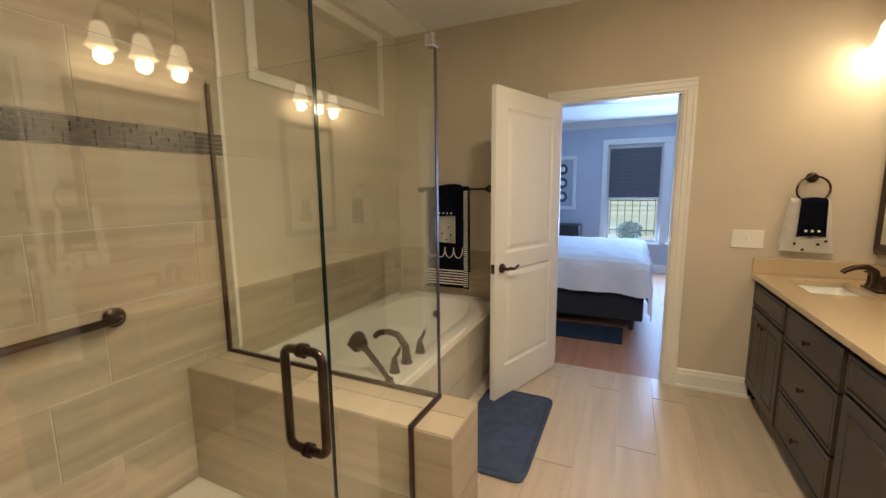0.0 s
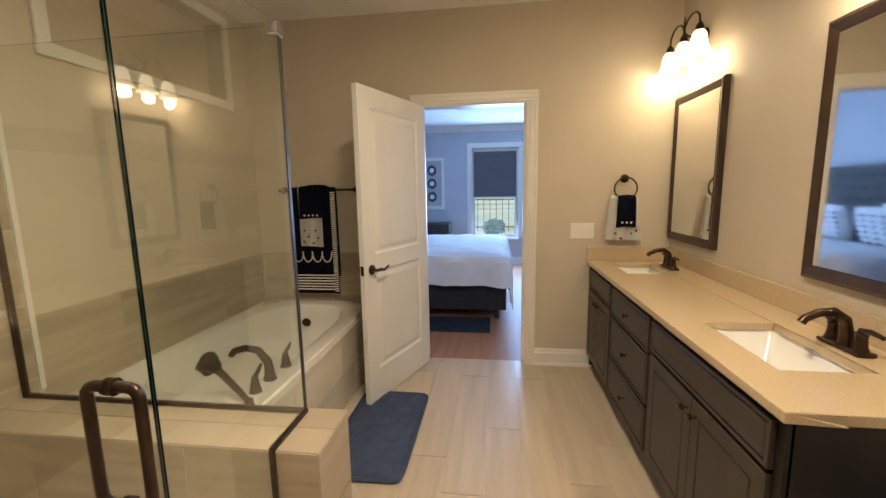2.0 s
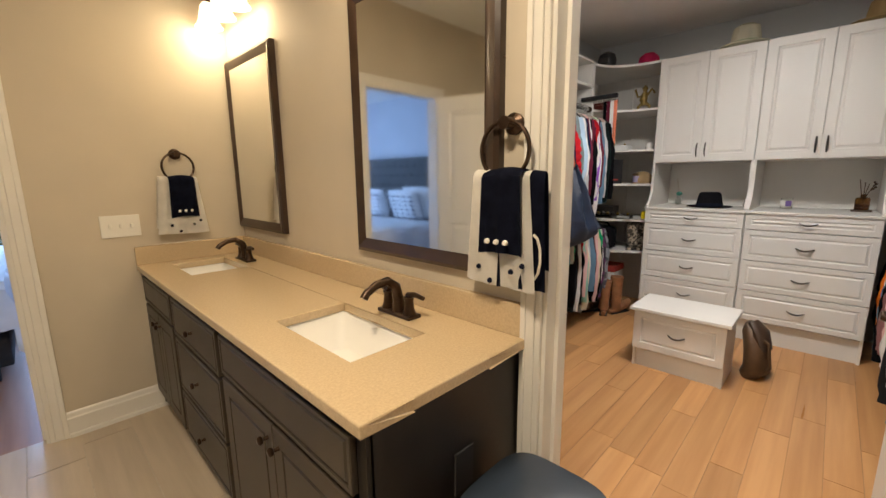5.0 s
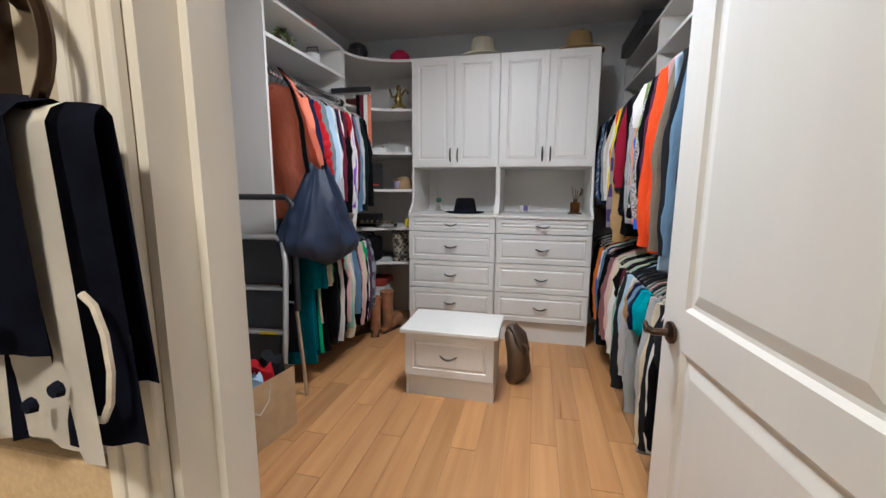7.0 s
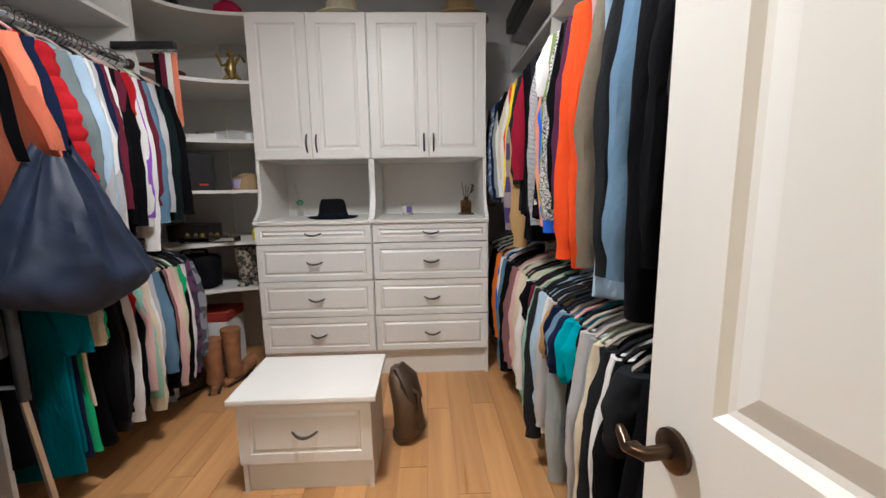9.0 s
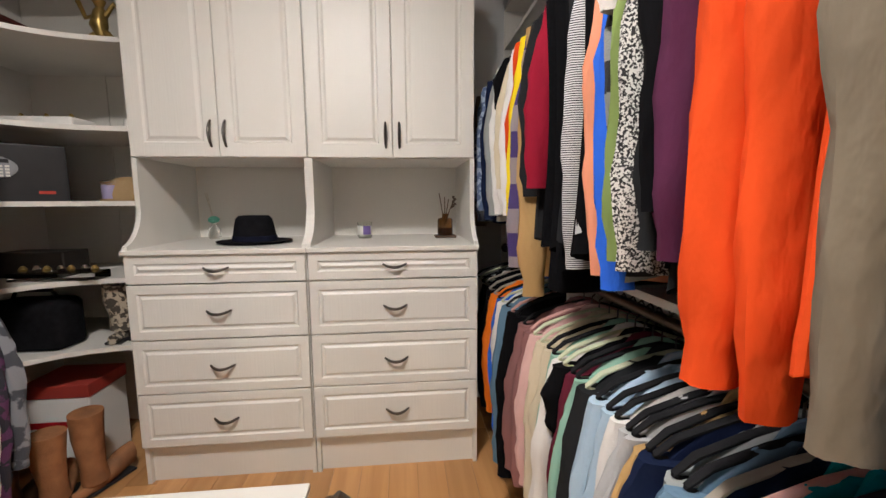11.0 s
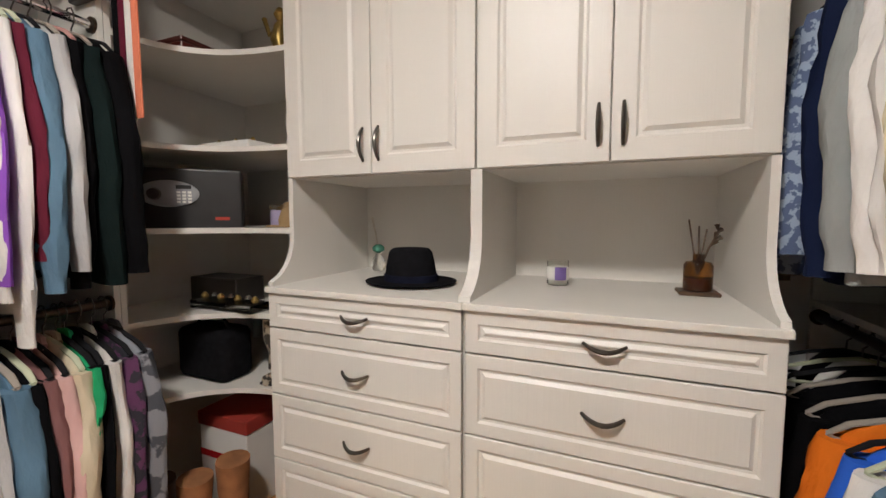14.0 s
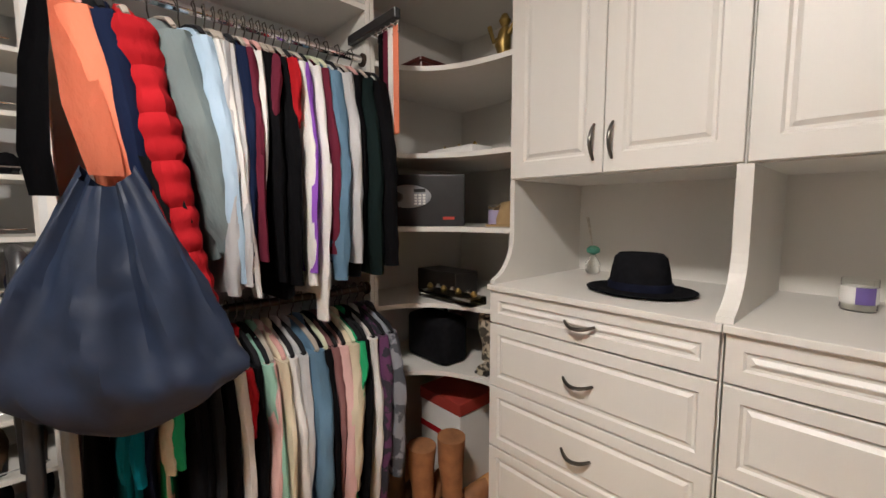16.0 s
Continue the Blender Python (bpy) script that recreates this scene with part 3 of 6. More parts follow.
for r, s in zip(rings, rings[1:]):
    for k in range(48):
        bm.faces.new((r[k], r[(k + 1) % 48], s[(k + 1) % 48], s[k]))
bm.faces.new(rings[-1])
part("basin", bm, ACRYLIC, tub, smooth=True)
part("apron", box((TX - cx - 0.04, KY1 + 0.002 - cy, 0.0), (TX - cx - TT, YD - 0.012 - cy, TZ - 0.02)), GROUT, tub)
part("ledge", box((TX - cx - 0.05, KY1 + 0.002 - cy, TZ - 0.06), (TX - cx + 0.012, YD - 0.012 - cy, TZ - 0.012), 0.004), PEBBLE, tub, "tile ledge below the rim")
part("overflow", tube([(-0.02, hl - 0.21, TZ - 0.12), (-0.02, hl - 0.225, TZ - 0.125)], 0.035, 16), BRONZE, tub, smooth=True)
fa = thing("tub_faucet", (-1.14, 1.80, TZ), "bronze roman tub faucet with hand shower on the tub deck", "faucet")
part("spout", tube([(0, 0.02, 0), (0, 0.02, 0.03), (-0.005, 0.02, 0.09), (-0.05, 0.02, 0.145), (-0.11, 0.02, 0.155), (-0.17, 0.02, 0.14), (-0.195, 0.02, 0.115)], [0.032, 0.024, 0.02, 0.018, 0.017, 0.017, 0.015], 14), BRONZE, fa, smooth=True)
for y in (-0.10, 0.17):
    hd = part("valve", tube([(0, y, 0), (0, y, 0.012), (0, y, 0.05), (0, y, 0.075)], [0.03, 0.024, 0.018, 0.013], 14), BRONZE, fa, smooth=True)
    part("lever", tube([(0, y, 0.07), (0.01, y + 0.02, 0.095), (0.015, y + 0.035, 0.12)], [0.011, 0.009, 0.006], 8), BRONZE, hd, smooth=True)
hs = part("hand_shower", tube([(0.05, -0.22, 0.012), (-0.03, -0.18, 0.05), (-0.13, -0.14, 0.10), (-0.17, -0.125, 0.115)], [0.012, 0.014, 0.016, 0.02], 12), BRONZE, fa, smooth=True)
part("spray_head", tube([(-0.16, -0.13, 0.125), (-0.215, -0.105, 0.135), (-0.23, -0.10, 0.12), (-0.20, -0.115, 0.10)], [0.025, 0.048, 0.05, 0.035], 14), BRONZE, hs, smooth=True)
part("holder", tube([(0.04, -0.21, 0), (0.04, -0.21, 0.025)], [0.022, 0.016], 12), BRONZE, fa, smooth=True)

# ---- vanity ----
VY0, VY1, VX, VZ = 1.12, 3.222, 0.668, 0.818
van = thing("vanity_cabinet", (VX, (VY0 + VY1) / 2, 0), "dark espresso bathroom vanity cabinet with taupe fronts", "vanity")
vy = (VY0 + VY1) / 2
bw, bd = (VY1 - VY0) / 2, XV - VX - 0.002
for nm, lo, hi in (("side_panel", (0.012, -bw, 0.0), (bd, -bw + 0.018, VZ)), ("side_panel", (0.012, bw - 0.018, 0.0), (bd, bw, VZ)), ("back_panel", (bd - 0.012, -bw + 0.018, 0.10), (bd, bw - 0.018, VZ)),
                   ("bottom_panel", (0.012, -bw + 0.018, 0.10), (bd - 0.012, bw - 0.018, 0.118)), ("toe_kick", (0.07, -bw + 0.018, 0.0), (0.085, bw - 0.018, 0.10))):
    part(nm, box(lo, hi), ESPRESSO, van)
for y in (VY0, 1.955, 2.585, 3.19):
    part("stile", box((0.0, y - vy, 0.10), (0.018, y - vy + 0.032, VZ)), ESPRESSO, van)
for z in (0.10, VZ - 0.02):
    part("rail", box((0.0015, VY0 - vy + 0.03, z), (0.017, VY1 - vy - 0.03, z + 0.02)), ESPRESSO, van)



def shaker(name, y0, y1, z0, z1, knob=None, slab=False):
    bm = bmesh.new()
    raised_panel(bm, "x", -0.016, -1, y0 - vy, y1 - vy, z0, z1, 0.012 if slab else 0.052, 0.007, 0.012)
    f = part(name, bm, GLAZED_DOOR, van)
    if knob:
        ky, kz = knob
        part("knob", tube([(-0.016, ky - vy, kz), (-0.03, ky - vy, kz), (-0.034, ky - vy, kz), (-0.042, ky - vy, kz), (-0.046, ky - vy, kz)], [0.007, 0.005, 0.012, 0.014, 0.009], 12), BRONZE, f, "bronze cabinet knob", True)


for a, b in ((1.155, 1.952), (2.62, 3.185)):
    shaker("false_drawer_front", a, b, 0.655, 0.795, None, True)
    m_ = (a + b) / 2
    shaker("cabinet_door", a, m_ - 0.002, 0.125, 0.64, (m_ - 0.035, 0.585))
    shaker("cabinet_door", m_ + 0.002, b, 0.125, 0.64, (m_ + 0.035, 0.585))
for z0, z1 in ((0.625, 0.795), (0.365, 0.61), (0.125, 0.35)):
    shaker("drawer_front", 1.99, 2.582, z0, z1, (2.286, (z0 + z1) / 2), True)
part("outlet_plate", box((0.26, VY0 - vy - 0.006, 0.50), (0.335, VY0 - vy, 0.62), 0.003), BLACK_PLASTIC, van, "black outlet cover")

SX0, SX1 = 0.775, 1.045
top = thing("countertop", (VX, vy, 0.82), "beige quartz vanity top with two rectangular sink cut-outs", "countertop")
TY0, TY1, TX0 = 1.095 - vy, YD - 0.002 - vy, 0.64 - VX
ZT = 0.032
SINKS = ((1.34, 1.78), (2.72, 3.09))
bm = bmesh.new()
xa, xb, xend = SX0 - VX, SX1 - VX, XV - VX - 0.002
add_box(bm, (TX0, TY0, 0), (xa, TY1, ZT))
add_box(bm, (xb, TY0, 0), (xend, TY1, ZT))
ys = [TY0] + [q - vy for s in SINKS for q in s] + [TY1]
for k in (0, 2, 4):
    add_box(bm, (xa, ys[k], 0), (xb, ys[k + 1], ZT))
bmesh.ops.remove_doubles(bm, verts=bm.verts, dist=1e-5)
ob = part("slab", bm, QUARTZ, top)
bv = ob.modifiers.new("edge", "BEVEL")
bv.width, bv.segments, bv.limit_method = 0.004, 2, "ANGLE"
part("backsplash", box((xend - 0.02, TY0, ZT), (xend, TY1, ZT + 0.10), 0.002), QUARTZ, top)
part("side_splash", box((TX0 + 0.0, TY1 - 0.02, ZT), (xend - 0.02, TY1, ZT + 0.10), 0.002), QUARTZ, top)

for sy0, sy1 in SINKS:
    s = thing("sink", ((SX0 + SX1) / 2, (sy0 + sy1) / 2, 0.82), "white porcelain undermount sink set in the vanity top", "sink", "vanity sinks")
    hx, hy = (SX1 - SX0) / 2 + 0.008, (sy1 - sy0) / 2 + 0.008
    bm = bmesh.new()
    rings = [super_ring(bm, hx + 0.012, hy + 0.012, -0.001, 9, 40), super_ring(bm, hx, hy, -0.001, 9, 40), super_ring(bm, hx - 0.02, hy - 0.02, -0.05, 7, 40), super_ring(bm, hx - 0.05, hy - 0.06, -0.115, 5, 40), super_ring(bm, 0.03, 0.03, -0.135, 2, 40)]
    for r, q in zip(rings, rings[1:]):
        for k in range(40):
            bm.faces.new((r[k], r[(k + 1) % 40], q[(k + 1) % 40], q[k]))
    bm.faces.new(rings[-1])
    part("bowl", bm, PORCELAIN, s, smooth=True)
    part("drain", lathe([(0.024, -0.133), (0.022, -0.128), (0.012, -0.126)], n=16), BRONZE, s, smooth=True)


def basin_faucet(at, label):
    f = thing("basin_faucet", at, label, "faucet", "vanity faucets")
    bm = bmesh.new()
    add_box(bm, (-0.03, -0.085, 0), (0.03, 0.085, 0.014), 0.008, 3)
    part("base", bm, BRONZE, f, smooth=True)
    part("spout", tube([(0, 0, 0.01), (0, 0, 0.05), (-0.01, 0, 0.10), (-0.045, 0, 0.125), (-0.09, 0, 0.12), (-0.13, 0, 0.10), (-0.14, 0, 0.085)], [0.024, 0.02, 0.017, 0.015, 0.014, 0.013, 0.014], 14), BRONZE, f, smooth=True)
    for s in (-1, 1):
        h = part("handle", tube([(0, s * 0.055, 0.012), (0, s * 0.055, 0.03), (0, s * 0.055, 0.06), (0, s * 0.055, 0.072)], [0.025, 0.018, 0.015, 0.018], 14), BRONZE, f, smooth=True)
        part("lever", tube([(0, s * 0.05, 0.075), (0.0, s * 0.085, 0.085), (0, s * 0.125, 0.08)], [0.012, 0.009, 0.007], 8), BRONZE, h, smooth=True)


basin_faucet((1.10, 1.53, 0.852), "bronze two-handle faucet behind the sink")
basin_faucet((1.10, 2.90, 0.852), "bronze two-handle faucet behind the sink")


# ---- mirrors, lamps, towels ----
def wall_mirror(y0, y1, z0, z1, label):
    w = 0.058
    t = thing("wall_mirror", (XV, (y0 + y1) / 2, z0), label, "mirror", "vanity mirrors")
    c = (y0 + y1) / 2
    h = z1 - z0
    sec = ((0, 0), (0, -0.026), (0.014, -0.034), (0.044, -0.026), (0.058, -0.016), (0.058, 0))
    half = (y1 - y0) / 2
    corners = ((-half, 0, 1, 1), (half, 0, -1, 1), (half, h, -1, -1), (-half, h, 1, -1))
    for k in range(4):
        bm = bmesh.new()
        r = []
        for y, z, sy, sz in (corners[k], corners[(k + 1) % 4]):
            r.append([bm.verts.new((d, y + sy * s, z + sz * s)) for s, d in sec])
        for i in range(len(sec)):
            j = (i + 1) % len(sec)
            bm.faces.new((r[0][i], r[0][j], r[1][j], r[1][i]))
        bm.faces.new(r[0]), bm.faces.new(r[1][::-1])
        part("frame_bar", bm, MIRROR_FRAME, t, smooth=True)
    part("mirror_glass", box((-0.024, -half + w - 0.004, w - 0.004), (-0.004, half - w + 0.004, h - w + 0.004)), MIRROR, t)


M1, M2, MZ = (2.585, 3.21), (1.19, 1.90), (1.02, 1.995)
wall_mirror(*M2, *MZ, "large dark walnut framed mirror over the sink")
wall_mirror(*M1, *MZ, "tall dark walnut framed mirror beside the towel ring")


def vanity_light(y, label):
    t = thing("vanity_light", (XV, y, 2.30), label, "wall lamp", "vanity lights")
    part("back_plate", tube([(0, 0, 0), (-0.012, 0, 0), (-0.02, 0, 0)], [0.07, 0.07, 0.055], 20, squash=0.75), BRONZE, t, smooth=True)
    part("stem", tube([(-0.015, 0, 0), (-0.09, 0, 0.01), (-0.115, 0, 0.03)], [0.012, 0.009, 0.009], 10), BRONZE, t, smooth=True)
    part("finial", tube([(-0.115, 0, 0.02), (-0.115, 0, 0.10), (-0.115, 0, 0.125)], [0.008, 0.006, 0.003], 8), BRONZE, t, smooth=True)
    for s in (-1, 0, 1):
        u = s * 0.20
        if s:
            part("arm", tube([(-0.115, 0, 0.03)] + [(-0.115, u * (0.5 - 0.5 * math.cos(a)), 0.03 + 0.075 * math.sin(a)) for a in (0.5, 1.0, 1.57, 2.1, 2.7)] + [(-0.115, u, 0.0)], 0.006, 8), BRONZE, t, smooth=True)
        part("socket", lathe([(0.012, -0.03), (0.024, -0.025), (0.022, 0.0), (0.010, 0.02)], (-0.115, u, 0), 14), BRONZE, t, smooth=True)
        prof = [(0.070, -0.150), (0.062, -0.138), (0.050, -0.11), (0.044, -0.075), (0.038, -0.045), (0.026, -0.025)]
        bm = bmesh.new()
        rings = [[bm.verts.new((-0.115 + r * math.cos(k * math.tau / 20), u + r * math.sin(k * math.tau / 20), z)) for k in range(20)] for r, z in prof]
        for r, q in zip(rings, rings[1:]):
            for k in range(20):
                bm.faces.new((r[k], r[(k + 1) % 20], q[(k + 1) % 20], q[k]))
        sh = part("shade", bm, FROST, t, "glowing frosted glass bell shade", True)
        lamp("vanity_bulb", "POINT", VANITY_WATTS, (1, 0.80, 0.52), Matrix.Translation((XV - 0.115, y + u, 2.30 - 0.19)), 0.04)


vanity_light(2.93, "three-arm bronze wall lamp with frosted bell shades")
vanity_light(1.53, "three-arm bronze wall lamp above the large mirror")


def drape(width, drop_front, drop_back, out, seed, depth=0.03, steps=14, cols=10, flare=0.1):
    """A towel folded over a bar along local x: front sheet, fold and back sheet, with soft folds and thickness."""
    bm = bmesh.new()
    rnd = random.Random(seed)
    ph = rnd.uniform(0, 6)
    line = [(-depth, -drop_back * (1 - k / 5)) for k in range(5)] + [(-depth * 0.7, 0.012), (0, 0.02), (depth * 0.7, 0.012)] + [(depth, -drop_front * k / steps) for k in range(steps + 1)]
    grid = []
    for y, z in line:
        row = []
        for c in range(cols + 1):
            u = c / cols - 0.5
            f = max(0, -z) / max(drop_front, 0.01)
            row.append(bm.verts.new((u * width * (1 + flare * f), out * (y + f * 0.010 * math.sin(u * 9 + ph) + f * 0.004 * math.sin(u * 23 + ph)), z + 0.004 * math.sin(u * 5 + ph))))
        grid.append(row)
    for r, s in zip(grid, grid[1:]):
        for c in range(cols):
            bm.faces.new((r[c], r[c + 1], s[c + 1], s[c]))
    geom = bmesh.ops.solidify(bm, geom=bm.faces[:], thickness=0.006)
    return bm


def towel_ring(m, scale, label):
    """Local x along the wall, -y out of the wall."""
    t = thing("towel_ring", m, label, "towel ring", "towel rings")
    part("mount", tube([(0, 0, 0), (0, -0.008, 0), (0, -0.018, 0), (0, -0.05, 0), (0, -0.055, 0)], [0.030, 0.030, 0.016, 0.013, 0.018], 16), BRONZE, t, smooth=True)
    part("ring", tube([(0.078 * math.sin(a), -0.048, -0.072 + 0.078 * math.cos(a)) for a in [k * math.tau / 28 for k in range(29)]], 0.006, 8, False), BRONZE, t, smooth=True)
    return t


def hand_towels(m, label1, label2):
    """A white spotted towel with a navy one folded over it, hanging from a ring; local -y is out of the wall."""
    t = thing("white_hand_towel", m @ Matrix.Translation((0.0, -0.048, -0.145)), label1, "towel", "hand towels")
    w = part("cloth", drape(0.185, 0.30, 0.27, -1, 5, 0.020, flare=0.35), WHITE_TERRY, t, smooth=True)
    for k, (x, z) in enumerate(((-0.06, -0.25), (0.05, -0.25), (-0.02, -0.285), (0.085, -0.23))):
        part("spot", tube([(x, -0.0265 - 0.006, z), (x, -0.0385, z)], [0.008, 0.006], 8), NAVY_TERRY, t, "dark sewn button")
    n_ = thing("navy_hand_towel", m @ Matrix.Translation((0.012, -0.048, -0.140)), label2, "towel", "hand towels")
    part("cloth", drape(0.125, 0.21, 0.12, -1, 8, 0.036, flare=0.12), NAVY_TERRY, n_, smooth=True)
    for k in (-1, 0, 1):
        part("spot", tube([(k * 0.03, -0.048, -0.175), (k * 0.03, -0.056, -0.175)], [0.008, 0.006], 8), WHITE_TERRY, n_, "white sewn button")


towel_ring(pose(0.885, YD, 1.455), 1, "bronze towel ring on the wall above the vanity")
hand_towels(pose(0.875, YD, 1.455), "white spotted hand towel hanging from a bronze ring", "folded navy hand towel over a white one")
towel_ring(pose(XV, 1.155, 1.455, 0, 0, -90), 1, "bronze towel ring beside the large mirror")
hand_towels(pose(XV, 1.155, 1.455, 0, 0, -90), "white spotted hand towel hanging beside the mirror", "folded navy hand towel over a white one")

back = thing("navy_hand_towel", pose(XV, 1.155, 1.455, 0, 0, -90) @ Matrix.Translation((0.065, -0.048, -0.150)), "navy towel end with a white cord loop behind the white one", "towel", "hand towels")
part("cloth", drape(0.13, 0.295, 0.24, -1, 14, 0.010, flare=0.1), NAVY_TERRY, back, smooth=True)
part("cord_loop", tube([(0.045 + 0.022 * math.sin(a), -0.022, -0.20 + 0.06 * math.cos(a)) for a in [k * 0.57 for k in range(10)]], 0.0035, 6), CORD, back, smooth=True)

tb = thing("towel_bar", (-1.45, YD, 1.41), "bronze towel bar above the tub", "towel bar")
part("bar", tube([(-0.31, -0.06, 0), (0.31, -0.06, 0)], 0.009, 10), BRONZE, tb, smooth=True)
for x in (-0.31, 0.31):
    part("bracket", tube([(x, 0, 0), (x, -0.008, 0), (x, -0.02, 0), (x, -0.06, 0), (x, -0.07, 0)], [0.03, 0.03, 0.014, 0.012, 0.016], 14), BRONZE, tb, smooth=True)
bt = thing("bath_towel", (-1.50, YD - 0.06, 1.415), "black striped bath towel hanging over the bar", "towel")
part("cloth", drape(0.40, 0.84, 0.7, -1, 3, 0.018, 20, 14, 0.02), NAVY_TERRY, bt, smooth=True)
for side in (-1, 1):
    for k in range(46):
        z = -0.03 - k * 0.0175
        part("stripe", box((side * 0.185 - 0.018, -0.0385, z), (side * 0.185 + 0.018, -0.0345, z + 0.007)), WHITE_TERRY, bt)
for k in range(6):
    z = -0.69 - k * 0.023
    part("stripe", box((-0.165, -0.0385, z), (0.165, -0.0345, z + 0.009)), WHITE_TERRY, bt)
wt = thing("white_hand_towel", (-1.50, YD - 0.06, 1.425), "white spotted hand towel with looped cord trim", "towel", "hand towels")
part("cloth", drape(0.19, 0.46, 0.3, -1, 11, 0.042, 14, 8, 0.05), WHITE_TERRY, wt, smooth=True)
for x, z in ((-0.05, -0.33), (0.04, -0.33), (-0.02, -0.38), (0.06, -0.39), (-0.06, -0.42), (0.02, -0.43)):
    part("spot", tube([(x, -0.054, z), (x, -0.062, z)], [0.008, 0.006], 8), NAVY_TERRY, wt, "dark sewn button")
for k in range(4):
    x = -0.12 + k * 0.08
    part("cord_loop", tube([(x + 0.042 * math.cos(a), -0.047, -0.50 + 0.085 * math.sin(a)) for a in [math.pi + j * math.pi / 8 for j in range(9)]], 0.005, 6), CORD, wt, smooth=True)
nt_ = thing("navy_hand_towel", (-1.48, YD - 0.06, 1.43), "folded navy towel hanging over the white one", "towel", "hand towels")
part("cloth", drape(0.20, 0.24, 0.2, -1, 21, 0.058, 8, 8, 0.02), NAVY_TERRY, nt_, smooth=True)
for k in (-1, 0, 1, 2):
    part("spot", tube([(k * 0.035 - 0.02, -0.073, -0.215), (k * 0.035 - 0.02, -0.080, -0.215)], [0.008, 0.006], 8), WHITE_TERRY, nt_, "white sewn button")

sw = thing("light_switch", (0.598, YD, 1.072), "white three-gang light switch plate", "light switch")
part("plate", box((-0.085, -0.008, -0.058), (0.085, 0, 0.058), 0.003, 2), SWITCH, sw)
for k in (-1, 0, 1):
    part("toggle", box((k * 0.046 - 0.006, -0.018, -0.010), (k * 0.046 + 0.006, -0.006, 0.012), 0.002), SWITCH, sw)

bm_ = thing("bath_mat", (-0.72, 2.22, 0), "blue plush bath mat on the tile floor", "bath mat")
bm = bmesh.new()
rings = [super_ring(bm, a, b, z, 12, 56) for a, b, z in ((0.225, 0.43, 0.006), (0.228, 0.433, 0.012), (0.222, 0.427, 0.019), (0.212, 0.417, 0.021), (0.208, 0.413, 0.016), (0.202, 0.407, 0.016), (0.196, 0.40, 0.022))]
for r, s in zip(rings, rings[1:]):
    for k in range(56):
        bm.faces.new((r[k], r[(k + 1) % 56], s[(k + 1) % 56], s[k]))
bm.faces.new(rings[-1]), bm.faces.new(rings[0][::-1])
part("plush_top", bm, MAT_BLUE, bm_, smooth=True)

can = thing("trash_can", (1.0, 0.93, 0), "dark blue plastic step trash can beside the vanity", "trash can")
bm = bmesh.new()
for a, b in (((0, 0.14), (0.40, 0.155)),):
    rings = [super_ring(bm, w, w * 0.92, z, 4, 36) for w, z in ((0.13, 0.0), (0.14, 0.02), (0.155, 0.38), (0.158, 0.40))]
    for r, s in zip(rings, rings[1:]):
        for k in range(36):
            bm.faces.new((r[k], r[(k + 1) % 36], s[(k + 1) % 36], s[k]))
    bm.faces.new(rings[0][::-1]), bm.faces.new(rings[-1])
part("bucket", bm, CAN, can, smooth=True)
bm = bmesh.new()
rings = [super_ring(bm, w, w * 0.92, z, 4, 36) for w, z in ((0.166, 0.402), (0.168, 0.43), (0.158, 0.45), (0.08, 0.462), (0.02, 0.464))]
for r, s in zip(rings, rings[1:]):
    for k in range(36):
        bm.faces.new((r[k], r[(k + 1) % 36], s[(k + 1) % 36], s[k]))
bm.faces.new(rings[0][::-1]), bm.faces.new(rings[-1])
part("lid", bm, CAN, can, "domed lid", True)
can.scale = (1, 1, 1.22)
part("pedal", box((-0.18, -0.04, 0.012), (-0.12, 0.04, 0.026), 0.005), BLACK_PLASTIC, can)

# ---- bedroom seen through the doorway ----
bed = thing("bed", (-1.55, 5.25, 0), "bed with white duvet and charcoal upholstered base", "bed")
bx0, bx1, by0, by1 = -0.37, 1.62, -0.98, 0.98
part("base", box((bx0, by0 + 0.05, 0.10), (bx1, by1 - 0.05, 0.40), 0.02, 2), BEDBASE, bed)
for x in (bx0 + 0.1, bx1 - 0.1):
    for y in (by0 + 0.1, by1 - 0.1):
        part("leg", tube([(x, y, 0), (x, y, 0.10)], [0.025, 0.03], 10), BLACK_PLASTIC, bed)
part("mattress", box((bx0 + 0.02, by0 + 0.04, 0.40), (bx1 - 0.02, by1 - 0.04, 0.66), 0.05, 3), DUVET, bed, smooth=True)
hb = part("headboard", box((bx0 - 0.12, by0 - 0.03, 0.10), (bx0, by1 + 0.03, 1.60), 0.03, 3), HEADBOARD, bed, "grey button-tufted headboard", True)
for r in range(6):
    for c in range(13):
        y = -0.93 + c * 0.152 + (0.076 if r % 2 else 0)
        if y < 0.97:
            part("button", tube([(bx0 - 0.004, y, 0.78 + r * 0.14), (bx0 + 0.012, y, 0.78 + r * 0.14)], [0.018, 0.012], 8), BEDBASE, hb)
dv = thing("duvet", (-1.55, 5.25, 0), "rumpled white duvet draped over the bed", "duvet")
bm = bmesh.new()
NX, NY = 60, 50
grid = []
